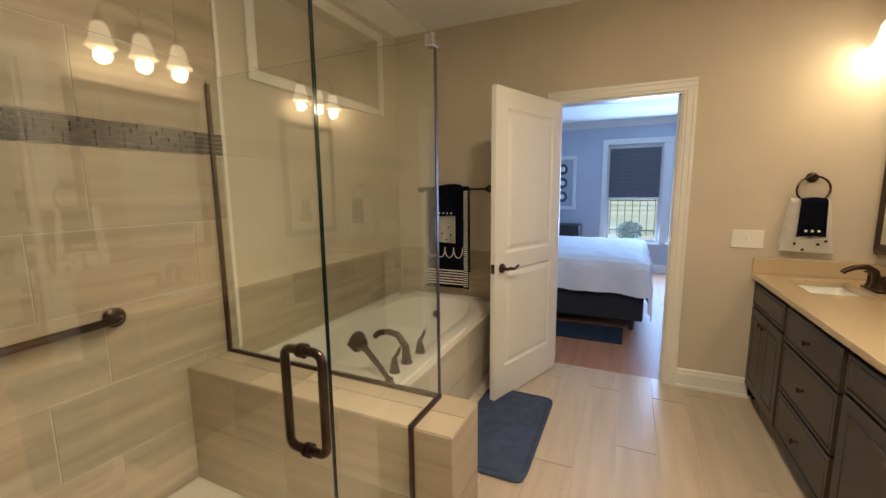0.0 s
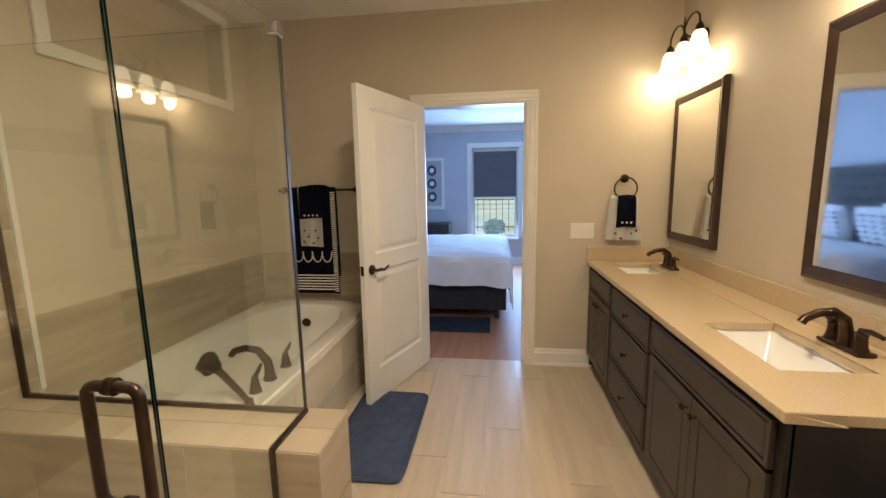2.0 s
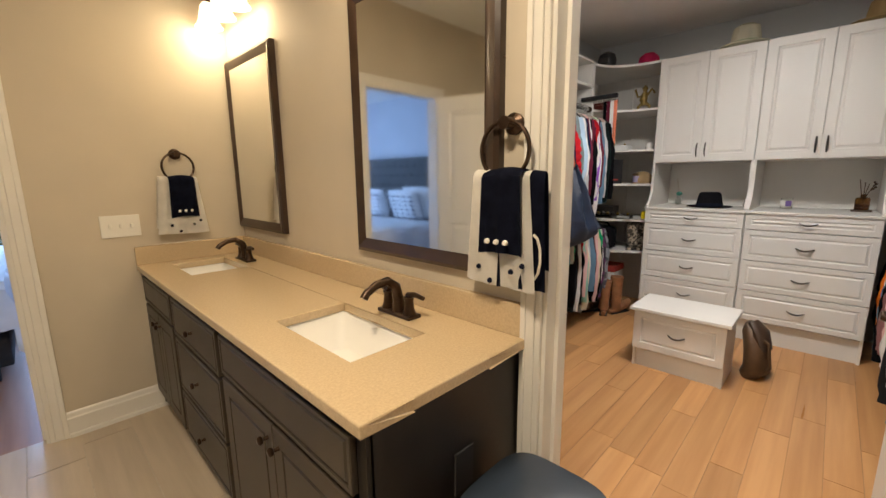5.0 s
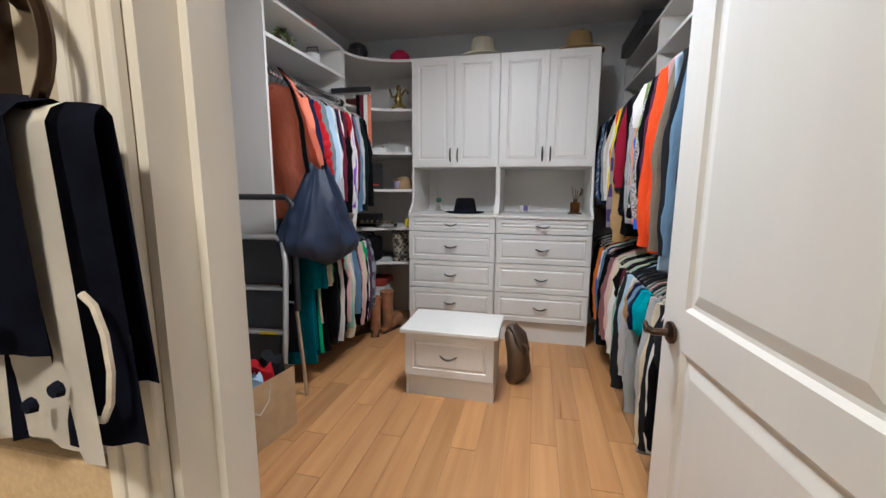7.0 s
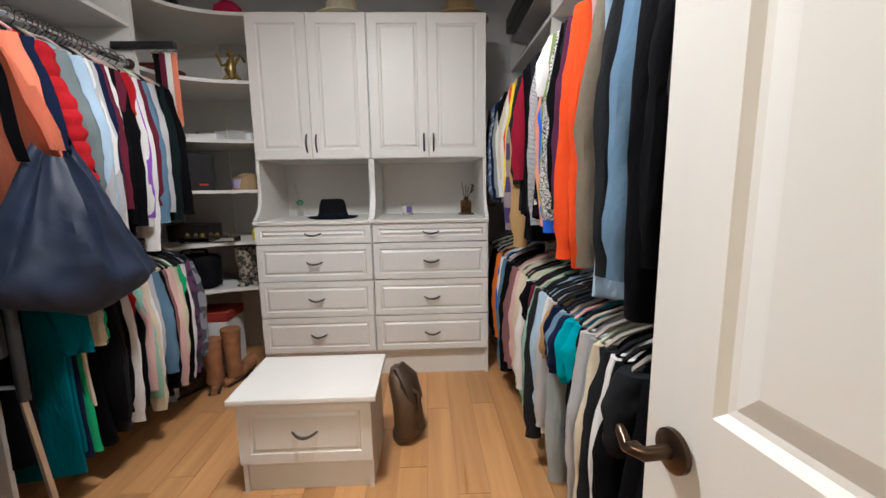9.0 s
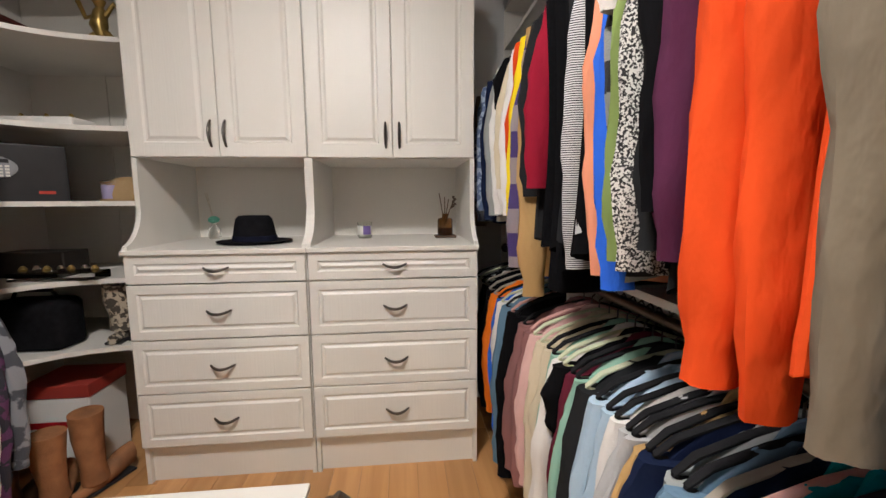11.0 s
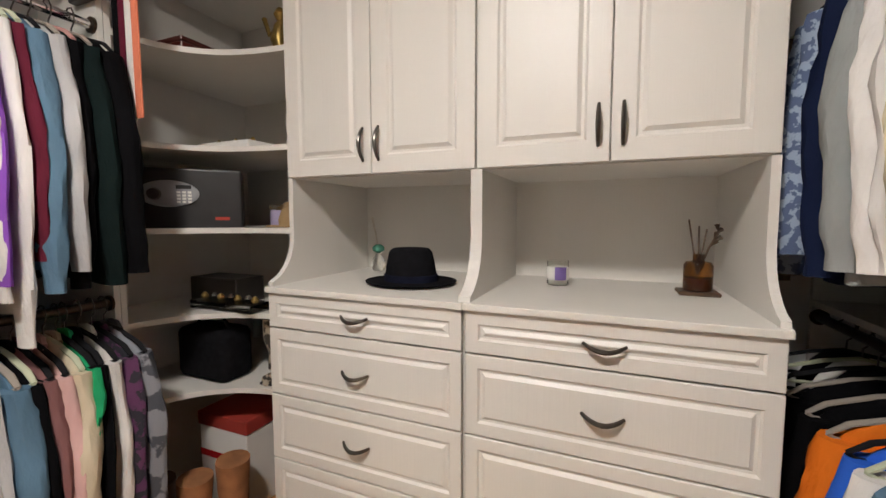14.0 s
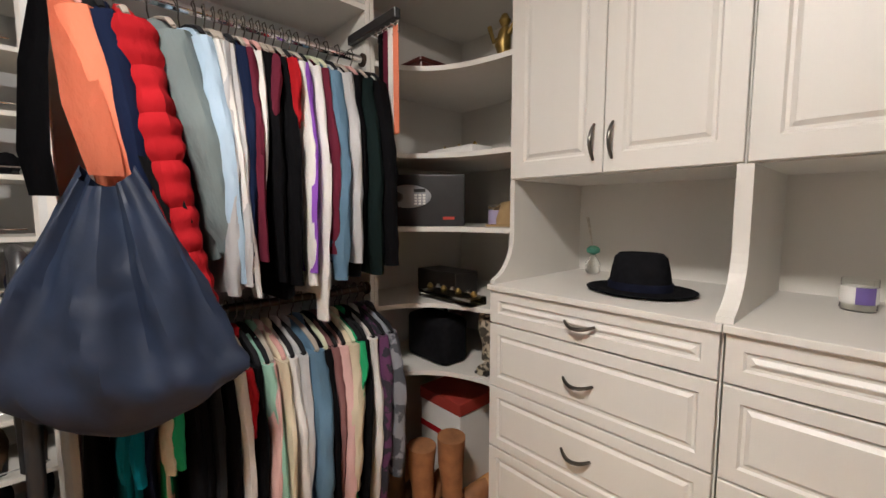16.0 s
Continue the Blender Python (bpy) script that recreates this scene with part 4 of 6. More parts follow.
for i in range(NX + 1):
    row = []
    for j in range(NY + 1):
        x = -0.05 + (bx1 + 0.50 + 0.05) * i / NX
        y = (by0 - 0.34) + (by1 - by0 + 0.68) * j / NY
        ov = max(0, x - bx1)
        oy = max(0, abs(y) - by1 - 0.0)
        z = 0.725 + 0.02 * noise.noise((x * 2.2, y * 2.2, 1)) + 0.012 * noise.noise((x * 6, y * 6, 4))
        px, py = x, y
        if ov > 0 or oy > 0:
            d = math.hypot(ov, oy)
            z -= d * 0.98
            px = min(x, bx1 + 0.05 + 0.02 * math.sin(y * 14)) if ov else x
            py = math.copysign(min(abs(y), by1 + 0.05 + 0.025 * math.sin(x * 13)), y) if oy else y
        else:
            z -= 0.05 * math.exp(-(min(bx1 - x, by1 - abs(y)) / 0.05))
        row.append(bm.verts.new((px, py, z)))
    grid.append(row)
for r, s in zip(grid, grid[1:]):
    for j in range(NY):
        bm.faces.new((r[j], r[j + 1], s[j + 1], s[j]))
part("cover", bm, DUVET, dv, smooth=True)
PATTERN = mat("navy_patterned_cotton", (0.75, 0.76, 0.78), 0.9, scale=6, vary=0.05, bump=0.3)
LEAFBLUE = mat("navy_print", (0.03, 0.045, 0.10), 0.9, scale=30, vary=0.3)


def pillow(x, y, z, w, h, tilt, material, label, stripes):
    p = thing("pillow", pose(x, y, z, 0, tilt, 0), label, "pillow", "bed pillows")
    bm = bmesh.new()
    n = 14
    for s in (-1, 1):
        g = []
        for i in range(n + 1):
            row = []
            for j in range(n + 1):
                u, v = i / n * 2 - 1, j / n * 2 - 1
                t = 0.085 * (max(0, 1 - u ** 4) * max(0, 1 - v ** 4)) ** 0.6
                row.append(bm.verts.new((s * t, u * w / 2 * (1 - 0.06 * v * v), h / 2 + v * h / 2 * (1 - 0.06 * u * u))))
            g.append(row)
        for r, q in zip(g, g[1:]):
            for j in range(n):
                bm.faces.new((r[j], r[j + 1], q[j + 1], q[j]))
    bmesh.ops.remove_doubles(bm, verts=bm.verts, dist=1e-4)
    part("cushion", bm, material, p, smooth=True)
    if stripes:
        for c in range(5):
            for r in range(6):
                yy, zz = -w * 0.38 + c * w * 0.19, h * (0.14 + r * 0.14)
                part("printed_leaf", tube([(0.07, yy - 0.03, zz - 0.01), (0.088, yy, zz + 0.008), (0.07, yy + 0.03, zz - 0.01)], [0.006, 0.02, 0.006], 6, squash=0.5), LEAFBLUE, p)


pillow(-1.66, 4.85, 0.71, 0.62, 0.45, 18, PATTERN, "white pillow with navy leaf stripes", True)
pillow(-1.78, 4.70, 0.71, 0.66, 0.48, 12, DUVET, "plain white pillow against the headboard", False)
pillow(-1.68, 5.62, 0.71, 0.62, 0.45, 16, PATTERN, "white pillow with navy leaf stripes", True)
ns = thing("nightstand", (-1.80, 3.88, 0), "dark wooden nightstand beside the bed", "nightstand")
part("body", box((-0.22, -0.2, 0.08), (0.22, 0.25, 0.66), 0.01), ESPRESSO, ns)
part("top", box((-0.24, -0.22, 0.66), (0.24, 0.27, 0.69), 0.005), ESPRESSO, ns)
part("drawer_front", box((0.22, -0.17, 0.40), (0.236, 0.22, 0.62), 0.004), ESPRESSO, ns)
for x in (-0.18, 0.18):
    for y in (-0.16, 0.2):
        part("foot", box((x - 0.02, y - 0.02, 0), (x + 0.02, y + 0.02, 0.08)), ESPRESSO, ns)
dw = thing("dresser", (-1.15, 7.28, 0), "small dark wooden chest under the picture", "chest")
part("body", box((-0.3, -0.2, 0.06), (0.3, 0.24, 0.80), 0.01), ESPRESSO, dw)
part("foot_rail", box((-0.28, -0.18, 0), (0.28, 0.22, 0.06)), ESPRESSO, dw)
rug = solid("rug", box((-1.45, 3.90, -0.002), (-0.10, 4.35, 0.014), 0.005), cloth("navy_rug", (0.03, 0.04, 0.055)), "dark navy rug beside the bed", "rug")
pic = thing("picture", (-1.21, YB, 1.51), "white framed picture of three dark agate slices", "picture")
for lo, hi in (((-0.24, -0.47), (0.24, -0.41)), ((-0.24, 0.41), (0.24, 0.47)), ((-0.24, -0.41), (-0.18, 0.41)), ((0.18, -0.41), (0.24, 0.41))):
    part("frame_bar", box((lo[0], -0.035, lo[1]), (hi[0], 0, hi[1]), 0.004), TRIM, pic)
part("sheet", box((-0.18, -0.012, -0.41), (0.18, -0.004, 0.41)), mat("grey_mount", (0.42, 0.44, 0.48), 0.8, vary=0.04), pic)
for z in (-0.24, 0, 0.24):
    part("agate", tube([(0, -0.012, z), (0, -0.018, z)], [0.085, 0.08], 18, squash=1.15), SHELL, pic, smooth=True)
    part("agate_core", tube([(0, -0.018, z), (0, -0.021, z)], [0.045, 0.04], 14), PAPER, pic, smooth=True)

for nm, a, b in (("window_1", W0, WM - 0.04), ("window_2", WM + 0.10, W1)):
    w = thing(nm, (0, YB, 0), "white framed sash window with a half-drawn grey blind", "window", kind="structure")
    for k, (lo, hi) in enumerate((((a, WS), (b, WS + 0.05)), ((a, WH - 0.05), (b, WH)), ((a, WS + 0.05), (a + 0.05, WH - 0.05)), ((b - 0.05, WS + 0.05), (b, WH - 0.05)))):
        part("window_frame", box((lo[0], 0.05, lo[1]), (hi[0], 0.12, hi[1]), 0.004), TRIM, w)
    p = part("pane", box((a + 0.05, 0.08, WS + 0.05), (b - 0.05, 0.088, WH - 0.05)), GLASS, w)
    p.visible_shadow = False
    bm = bmesh.new()
    zz = WH - 0.06
    pts = []
    while zz > 1.24:
        pts += [(zz, 0.028), (zz - 0.011, 0.04)]
        zz -= 0.022
    for (z_a, y_a), (z_b, y_b) in zip(pts, pts[1:]):
        bm.faces.new([bm.verts.new(q) for q in ((a + 0.03, y_a, z_a), (b - 0.03, y_a, z_a), (b - 0.03, y_b, z_b), (a + 0.03, y_b, z_b))])
    bl = part("blind", bm, SHADE_FABRIC, w, "pleated grey blind drawn half down")
    part("blind_rail", box((a + 0.03, 0.024, zz - 0.005), (b - 0.03, 0.044, zz + 0.02), 0.003), TRIM, bl)
    part("window_sill", box((a - 0.03, -0.03, WS - 0.03), (b + 0.03, 0.06, WS)), TRIM, w)
bm = bmesh.new()
add_box(bm, (WM - 0.04, YB + 0.0, WS), (WM + 0.10, YB + 0.16, WH))
structure("trim_window_mullion", bm, TRIM, "white painted post between the windows", "trim")
cs = thing("trim_window", (0, YB, 0), "white painted window casing", "trim", kind="structure")
for lo, hi in (((W0 - 0.09, WS - 0.1), (W0, WH + 0.09)), ((W1, WS - 0.1), (W1 + 0.09, WH + 0.09)), ((W0, WH), (W1, WH + 0.09))):
    part("casing_leg", box((lo[0], -0.02, lo[1]), (hi[0], 0, hi[1]), 0.004), TRIM, cs)
cr = structure("trim_crown", prism([(YB, HBD), (YB - 0.09, HBD), (YB - 0.08, HBD - 0.02), (YB - 0.02, HBD - 0.08), (YB, HBD - 0.1)], "x", XB0, XB1), TRIM, "white crown moulding in the bedroom", "trim")
vent = thing("ceiling_vent", (-0.45, 5.9, HBD), "white metal ceiling vent in the bedroom", "vent")
part("plate", box((-0.17, -0.09, -0.008), (0.17, 0.09, 0), 0.002), TRIM, vent)
for k in range(7):
    part("slat", box((-0.15, -0.075 + k * 0.023, -0.016), (0.15, -0.062 + k * 0.023, -0.007)), TRIM, vent)

# garden fence and shrubs beyond the window
fence = thing("fence", (0, YB + 9, -0.3), "dark metal garden fence outside the window", "fence")
FENCE = mat("dark_fence_metal", (0.06, 0.06, 0.06), 0.5)
for z in (0.15, 1.25):
    part("rail", box((-5, -0.02, z), (5, 0.02, z + 0.04)), FENCE, fence)
bm0 = mesh_of(box((-0.012, -0.012, 0), (0.012, 0.012, 1.4)), "post", FENCE)
for k in range(41):
    o = new("post", bm0)
    o.parent, o.location = fence, (-5 + k * 0.25, 0, 0)
LEAF = mat("shrub_leaves", (0.12, 0.19, 0.12), 0.7, scale=3, vary=0.5)
for k in range(7):
    rnd = random.Random(50 + k)
    sx, sy, sr = -4.2 + k * 1.35 + rnd.uniform(-0.3, 0.3), YB + 6 + rnd.uniform(-1, 1), rnd.uniform(0.3, 0.5)
    t = thing("shrub", (sx, sy, -0.3), "green leafy shrub in the garden", "shrub", "garden shrubs")
    for q in range(5):
        a = q * 1.26
        part("stem", tube([(0, 0, 0), (0.2 * sr * math.cos(a), 0.2 * sr * math.sin(a), 0.5 * sr), (0.5 * sr * math.cos(a), 0.5 * sr * math.sin(a), 1.0 * sr)], [0.02, 0.014, 0.006], 5), BROWN_LEATHER, t)
    bm = bmesh.new()
    for q in range(420):
        d = Vector((rnd.gauss(0, 1), rnd.gauss(0, 1), rnd.gauss(0, 1))).normalized() * sr * rnd.uniform(0.5, 1.05)
        c = Vector((d.x, d.y, sr * 0.9 + d.z * 0.8))
        a, b = frame_of((rnd.uniform(-1, 1), rnd.uniform(-1, 1), rnd.uniform(-1, 1)))
        s = rnd.uniform(0.05, 0.10)
        bm.faces.new([bm.verts.new(c + a * s * i + b * s * 0.5 * j) for i, j in ((-1, 0), (0, -1), (1, 0), (0, 1))])
    part("leaves", bm, LEAF, t)
lamp("window_daylight", "AREA", BEDROOM_WATTS, (0.33, 0.55, 1.0), look(((W0 + W1) / 2, YB - 0.03, 1.2), ((W0 + W1) / 2, 4, 0.9)), 1.6, 1.5)


# ---- closet: cabinets ----
FX, UX, BX = 4.085, 4.195, 4.70
Y0, YM, Y1 = 0.238, 0.972, 1.695
CZ, UZ0, UZ1 = 1.033, 1.412, 2.278
T18 = 0.018


def arc_pull(parent, at, axis, L=0.10):
    """A bowed bar pull on a front that looks along -x; axis is the way it runs."""
    x, y, z = at
    pts, rad = [], []
    for k in range(9):
        u = k / 8 * 2 - 1
        o = 0.026 * (1 - u * u)
        pts.append((x - 0.004 - o, y + u * L / 2, z - 0.012 * (1 - u * u)) if axis == "y" else (x - 0.004 - o, y, z + u * L / 2))
        rad.append(0.0042 + 0.0025 * (1 - abs(u)) ** 0.5)
    return part("handle", tube(pts, rad, 8), PEWTER, parent, "dark pewter bow handle", True)


def drawer_unit(y0, y1, label):
    t = thing("drawer_cabinet", (FX, (y0 + y1) / 2, 0), label, "drawer cabinet", "closet drawer cabinets")
    c = (y0 + y1) / 2
    h = (y1 - y0) / 2
    for s, (a, b) in enumerate(((-h, -h + T18), (h - T18, h))):
        part("side_panel", box((0.022, a, 0), (BX - FX, b, CZ - 0.02)), MELAMINE, t)
    part("top", box((-0.012, -h - 0.001, CZ - 0.02), (BX - FX - 0.001, h + 0.001, CZ), 0.003, 2), MELAMINE, t)
    part("bottom_panel", box((0.03, -h + T18, 0.15), (BX - FX, h - T18, 0.168)), MELAMINE, t)
    part("plinth", box((0.045, -h + T18, 0), (0.06, h - T18, 0.17)), MELAMINE, t)
    for z0, z1 in ((0.893, 1.012), (0.656, 0.887), (0.420, 0.650), (0.180, 0.414)):
        bm = bmesh.new()
        raised_panel(bm, "x", 0.0, -1, -h + 0.004, h - 0.004, z0, z1, 0.036, 0.007, 0.022)
        f = part("drawer_front", bm, MELAMINE, t)
        arc_pull(f, (0, 0, (z0 + z1) / 2 + 0.005), "y")
    return t


drawer_unit(Y0, YM - 0.002, "white four-drawer closet cabinet with pewter handles")
drawer_unit(YM + 0.002, Y1, "white four-drawer closet cabinet below the black hat")


def scallop_panel(y, w):
    """An upright between counter and cabinet whose front edge sweeps out in a curve at the foot."""
    pts = [(BX, CZ), (FX + 0.005, CZ)]
    for k in range(9):
        a = k / 8
        pts.append((FX + 0.008 + (UX - FX - 0.002) * (1 - (1 - a) ** 2.2), CZ + 0.015 + 0.17 * a ** 1.3))
    pts += [(UX + 0.006, UZ0), (BX, UZ0)]
    return prism(pts, "y", y, y + w)


hutch = thing("hutch", (0, 0, 0), "white open hutch with scalloped sides on the drawer top", "hutch")
for y, w in ((Y0, 0.02), (YM - 0.018, 0.036), (Y1 - 0.02, 0.02)):
    part("side_panel", scallop_panel(y, w), MELAMINE, hutch)
part("back_panel", box((BX - 0.008, Y0 + 0.02, CZ), (BX, Y1 - 0.02, UZ0)), MELAMINE, hutch)


def upper_cabinet(y0, y1, label):
    c, h = (y0 + y1) / 2, (y1 - y0) / 2
    t = thing("wall_cabinet", (UX, c, UZ0), label, "cabinet", "closet wall cabinets")
    H = UZ1 - UZ0
    part("body", box((0.02, -h, 0), (BX - UX, h, H)), MELAMINE, t)
    for s in (-1, 1):
        bm = bmesh.new()
        a, b = sorted((s * 0.0015, s * (h - 0.003)))
        raised_panel(bm, "x", 0.0, -1, a, b, 0.004, H - 0.003, 0.058, 0.007, 0.026)
        d = part("door", bm, MELAMINE, t)
        arc_pull(d, (0, s * 0.030, 0.10), "z", 0.11)


upper_cabinet(Y0, YM - 0.001, "white two-door closet wall cabinet")
upper_cabinet(YM + 0.001, Y1, "white two-door closet wall cabinet above the hat")

# corner shelves with a swept front
XP, YP = 3.87, 2.13
corner = thing("corner_shelf_unit", (0, 0, 0), "white corner shelving with curved shelf fronts", "shelving")
part("side_panel", box((XP, YP, 0), (XP + T18, YR, UZ1)), MELAMINE, corner)
part("back_panel", box((BX - 0.006, Y1 + 0.002, 0), (BX + 0.019, YR, UZ1)), MELAMINE, corner)
part("rear_panel", box((XP + T18, YR - 0.012, 0), (BX - 0.006, YR - 0.002, UZ1)), MELAMINE, corner)
part("batten", box((BX - 0.016, 2.08, 0), (BX - 0.006, 2.12, UZ1 - 0.02)), MELAMINE, corner)
SH = (0.600, 0.902, 1.232, 1.540, 1.892, 2.278)
for z in SH:
    pts = [(BX - 0.006, YR - 0.012), (XP + T18, YR - 0.012), (XP + T18, YP + 0.005)]
    for k in range(1, 12):
        a = k / 12
        p0, p1, p2 = (XP + T18, YP + 0.005), (4.18, 2.10), (UX + 0.01, Y1 + 0.004)
        pts.append(tuple((1 - a) ** 2 * p0[i] + 2 * a * (1 - a) * p1[i] + a * a * p2[i] for i in (0, 1)))
    pts += [(UX + 0.01, Y1 + 0.004), (BX - 0.006, Y1 + 0.004)]
    part("shelf", prism(pts, "z", z - 0.02, z), MELAMINE, corner)

# hanging sections
XN = 2.93


def hanging(name, x_list, wall, out, front, label, lower_shelf):
    t = thing(name, (0, 0, 0), label, "closet system")
    a, b = sorted((wall, front))
    for x in x_list:
        part("side_panel", box((x, a, 0), (x + T18, b, UZ1)), MELAMINE, t)
    for x, q in zip(x_list, x_list[1:]):
        for z in (2.085, UZ1 + 0.012) + ((1.0,) if lower_shelf else ()):
            part("shelf", box((x + T18 + 0.001, a, z - 0.02), (q - 0.001, b, z)), MELAMINE, t)
        yr = front - out * 0.02
        for z in (1.885, 0.945 if lower_shelf else 0.985):
            r = part("rod", tube([(x + T18, yr, z), (q, yr, z)], 0.0145, 12), BRONZE if z < 1 else CHROME, t, "dark metal hanging rod" if z < 1 else "chrome hanging rod", True)
            for e in (x + T18 + 0.004, q - 0.004):
                part("rod_socket", tube([(e - 0.004, yr, z), (e + 0.004, yr, z)], 0.026, 12), BRONZE, r, smooth=True)
    return t


hanging("closet_system", (XN, XP - 0.02), YR, -1, YP, "white closet hanging section with two rods", False)
hanging("closet_system", (2.16, 3.72, BX), YC, 1, -0.02, "long white closet hanging section with shelves", True)

# shoe shelves in the alcove
shoe = thing("shoe_shelf", (0, 0, 0), "tall white shoe shelving in the alcove", "shelving")
for x in (2.10, 2.50, 2.87):
    part("side_panel", box((x, 2.83, 0), (x + T18, 3.16, 2.4)), MELAMINE, shoe)
for x0, x1 in ((2.10, 2.50), (2.50, 2.87)):
    for k in range(11):
        part("shelf", box((x0 + T18, 2.83, 0.08 + k * 0.222), (x1, 3.16, 0.098 + k * 0.222)), MELAMINE, shoe)
        part("shoe_fence", tube([(x0 + 0.03, 2.84, 0.125 + k * 0.222), (x1 - 0.02, 2.84, 0.125 + k * 0.222)], 0.003, 6), CHROME, shoe)


def shoe_mesh(length, height, heel):
    bm = bmesh.new()
    n = 12
    rings = []
    for k in range(9):
        u = k / 8
        w = 0.042 * (0.55 + 0.45 * math.sin(math.pi * min(1, u * 1.15 + 0.15))) * (1 if u < 0.92 else 0.75)
        h = height * (1.0 if u < 0.3 else 1.0 - 0.55 * min(1, (u - 0.3) / 0.3))
        z0 = heel * max(0, 1 - u * 1.6)
        rings.append([bm.verts.new((w * math.cos(a), length * (u - 0.5), z0 + h * (0.5 + 0.5 * math.sin(a)))) for a in [j * math.tau / n for j in range(n)]])
    for r, s in zip(rings, rings[1:]):
        for j in range(n):
            bm.faces.new((r[j], r[(j + 1) % n], s[(j + 1) % n], s[j]))
    bm.faces.new(rings[0][::-1]), bm.faces.new(rings[-1])
    return bm


SHOE_MATS = [(FELT, "black"), (BROWN_LEATHER, "brown leather"), (NAVY_TERRY, "navy"), (cloth("grey_suede", (0.25, 0.24, 0.24)), "grey suede")]
shoe_base = []
for mtl, word in SHOE_MATS:
    o = thing("shoe", (2.3, 2.96, 0.1), word + " shoe on the white shoe shelf", "shoe", "shoes on the shelves")
    part("upper", shoe_mesh(0.26, 0.085, 0.02), mtl, o, smooth=True)
    part("sole", box((-0.036, -0.125, -0.001), (0.036, 0.118, 0.014), 0.005), BLACK_PLASTIC, o)
    shoe_base.append(o)
rnd = random.Random(3)
spots = [(x, 2.99, 0.1 + k * 0.222) for k in range(10) for x in (2.19, 2.31, 2.43, 2.58, 2.69, 2.80)]
for k, p in enumerate(spots):
    if k % 6 in (0, 3) or rnd.random() < 0.72:
        src = shoe_base[(k // 2) % 4]
        if k < 4:
            src = shoe_base[k]
        copy_thing(src, pose(*p, 0, 0, 180 + rnd.uniform(-6, 6)))
for o in shoe_base:
    o.location = (2.31 if o is shoe_base[0] else 2.43 if o is shoe_base[1] else 2.58 if o is shoe_base[2] else 2.69, 2.99, 0.1 + 10 * 0.222)


# ---- closet: clothes ----
def hanger_thing(material, label):
    h = thing("clothes_hanger", (0, 0, -5), label, "hanger", "hangers on the rods")
    part("hook", tube([(0, -0.004, -0.075), (0, -0.004, -0.045), (0, -0.022, -0.03), (0, -0.026, -0.008), (0, -0.014, 0.014), (0, 0.006, 0.017), (0, 0.02, 0.006)], 0.0022, 6), PEWTER, h)
    part("shoulder_bar", tube([(0, -0.205, -0.145), (0, -0.17, -0.118), (0, -0.08, -0.088), (0, 0, -0.073), (0, 0.08, -0.088), (0, 0.17, -0.118), (0, 0.205, -0.145)], [0.007, 0.009, 0.009, 0.009, 0.009, 0.009, 0.007], 7, squash=0.6), material, h, smooth=True)
    part("lower_bar", tube([(0, -0.205, -0.145), (0, -0.19, -0.155), (0, 0, -0.157), (0, 0.19, -0.155), (0, 0.205, -0.145)], 0.005, 6), material, h)
    return h


HANGERS = [hanger_thing(cloth("taupe_flocked", (0.34, 0.30, 0.26)), "taupe velvet-flocked clothes hanger"),
           hanger_thing(cloth("black_flocked", (0.015, 0.015, 0.017)), "black velvet-flocked clothes hanger"),
           hanger_thing(cloth("pink_flocked", (0.55, 0.30, 0.28)), "dusty pink flocked clothes hanger"),
           hanger_thing(cloth("pale_green_flocked", (0.52, 0.55, 0.40)), "pale green flocked clothes hanger")]


def garment_body(rnd, length, half, thick, puff=0.0, rows=24, n=28):
    bm = bmesh.new()
    rows = 60 if puff else rows
    ph = [rnd.uniform(0, 6.28) for _ in range(4)]
    rings = []
    for k in range(rows + 1):
        v = k / rows
        if v < 0.16:
            s = v / 0.16
            a, z, t = half * (0.26 + 0.74 * s ** 0.75), -0.068 - 0.085 * s ** 1.4, 0.010 + thick * 0.6 * s
        else:
            s = (v - 0.16) / 0.84
            a = half * (1.0 - 0.06 * math.sin(s * 3.1) + 0.02 * s)
            z = -0.153 - (length - 0.153) * s
            t = thick * (0.6 + 0.55 * min(1, s * 2.5))
        if puff:
            t += puff * abs(math.sin(v * 46))
            a += puff * 0.6 * abs(math.sin(v * 46))
        f = max(0, v - 0.12)
        ring = []
        for j in range(n):
            an = j * math.tau / n
            c, s_ = math.cos(an), math.sin(an)
            yy = a * math.copysign(abs(c) ** 0.7, c)
            fold = f * (0.45 * math.sin(yy * 34 + ph[0] + v * 2) + 0.35 * math.sin(yy * 61 + ph[1] - v * 3))
            wr_ = noise.noise((yy * 9 + ph[0], z * 7, ph[1])) * 0.6 + noise.noise((yy * 22, z * 16 + ph[2], 3)) * 0.35
            fold += f * wr_ * 1.3
            xx = t * math.copysign(abs(s_) ** 0.8, s_) * (1 + 0.35 * math.sin(an * 3 + ph[2])) + fold * thick * 0.55
            ring.append(bm.verts.new((xx, yy, z + 0.012 * f * math.sin(an * 2 + ph[3]))))
        rings.append(ring)
    for r, q in zip(rings, rings[1:]):
        for j in range(n):
            bm.faces.new((r[j], r[(j + 1) % n], q[(j + 1) % n], q[j]))
    bm.faces.new(rings[0])
    return bm


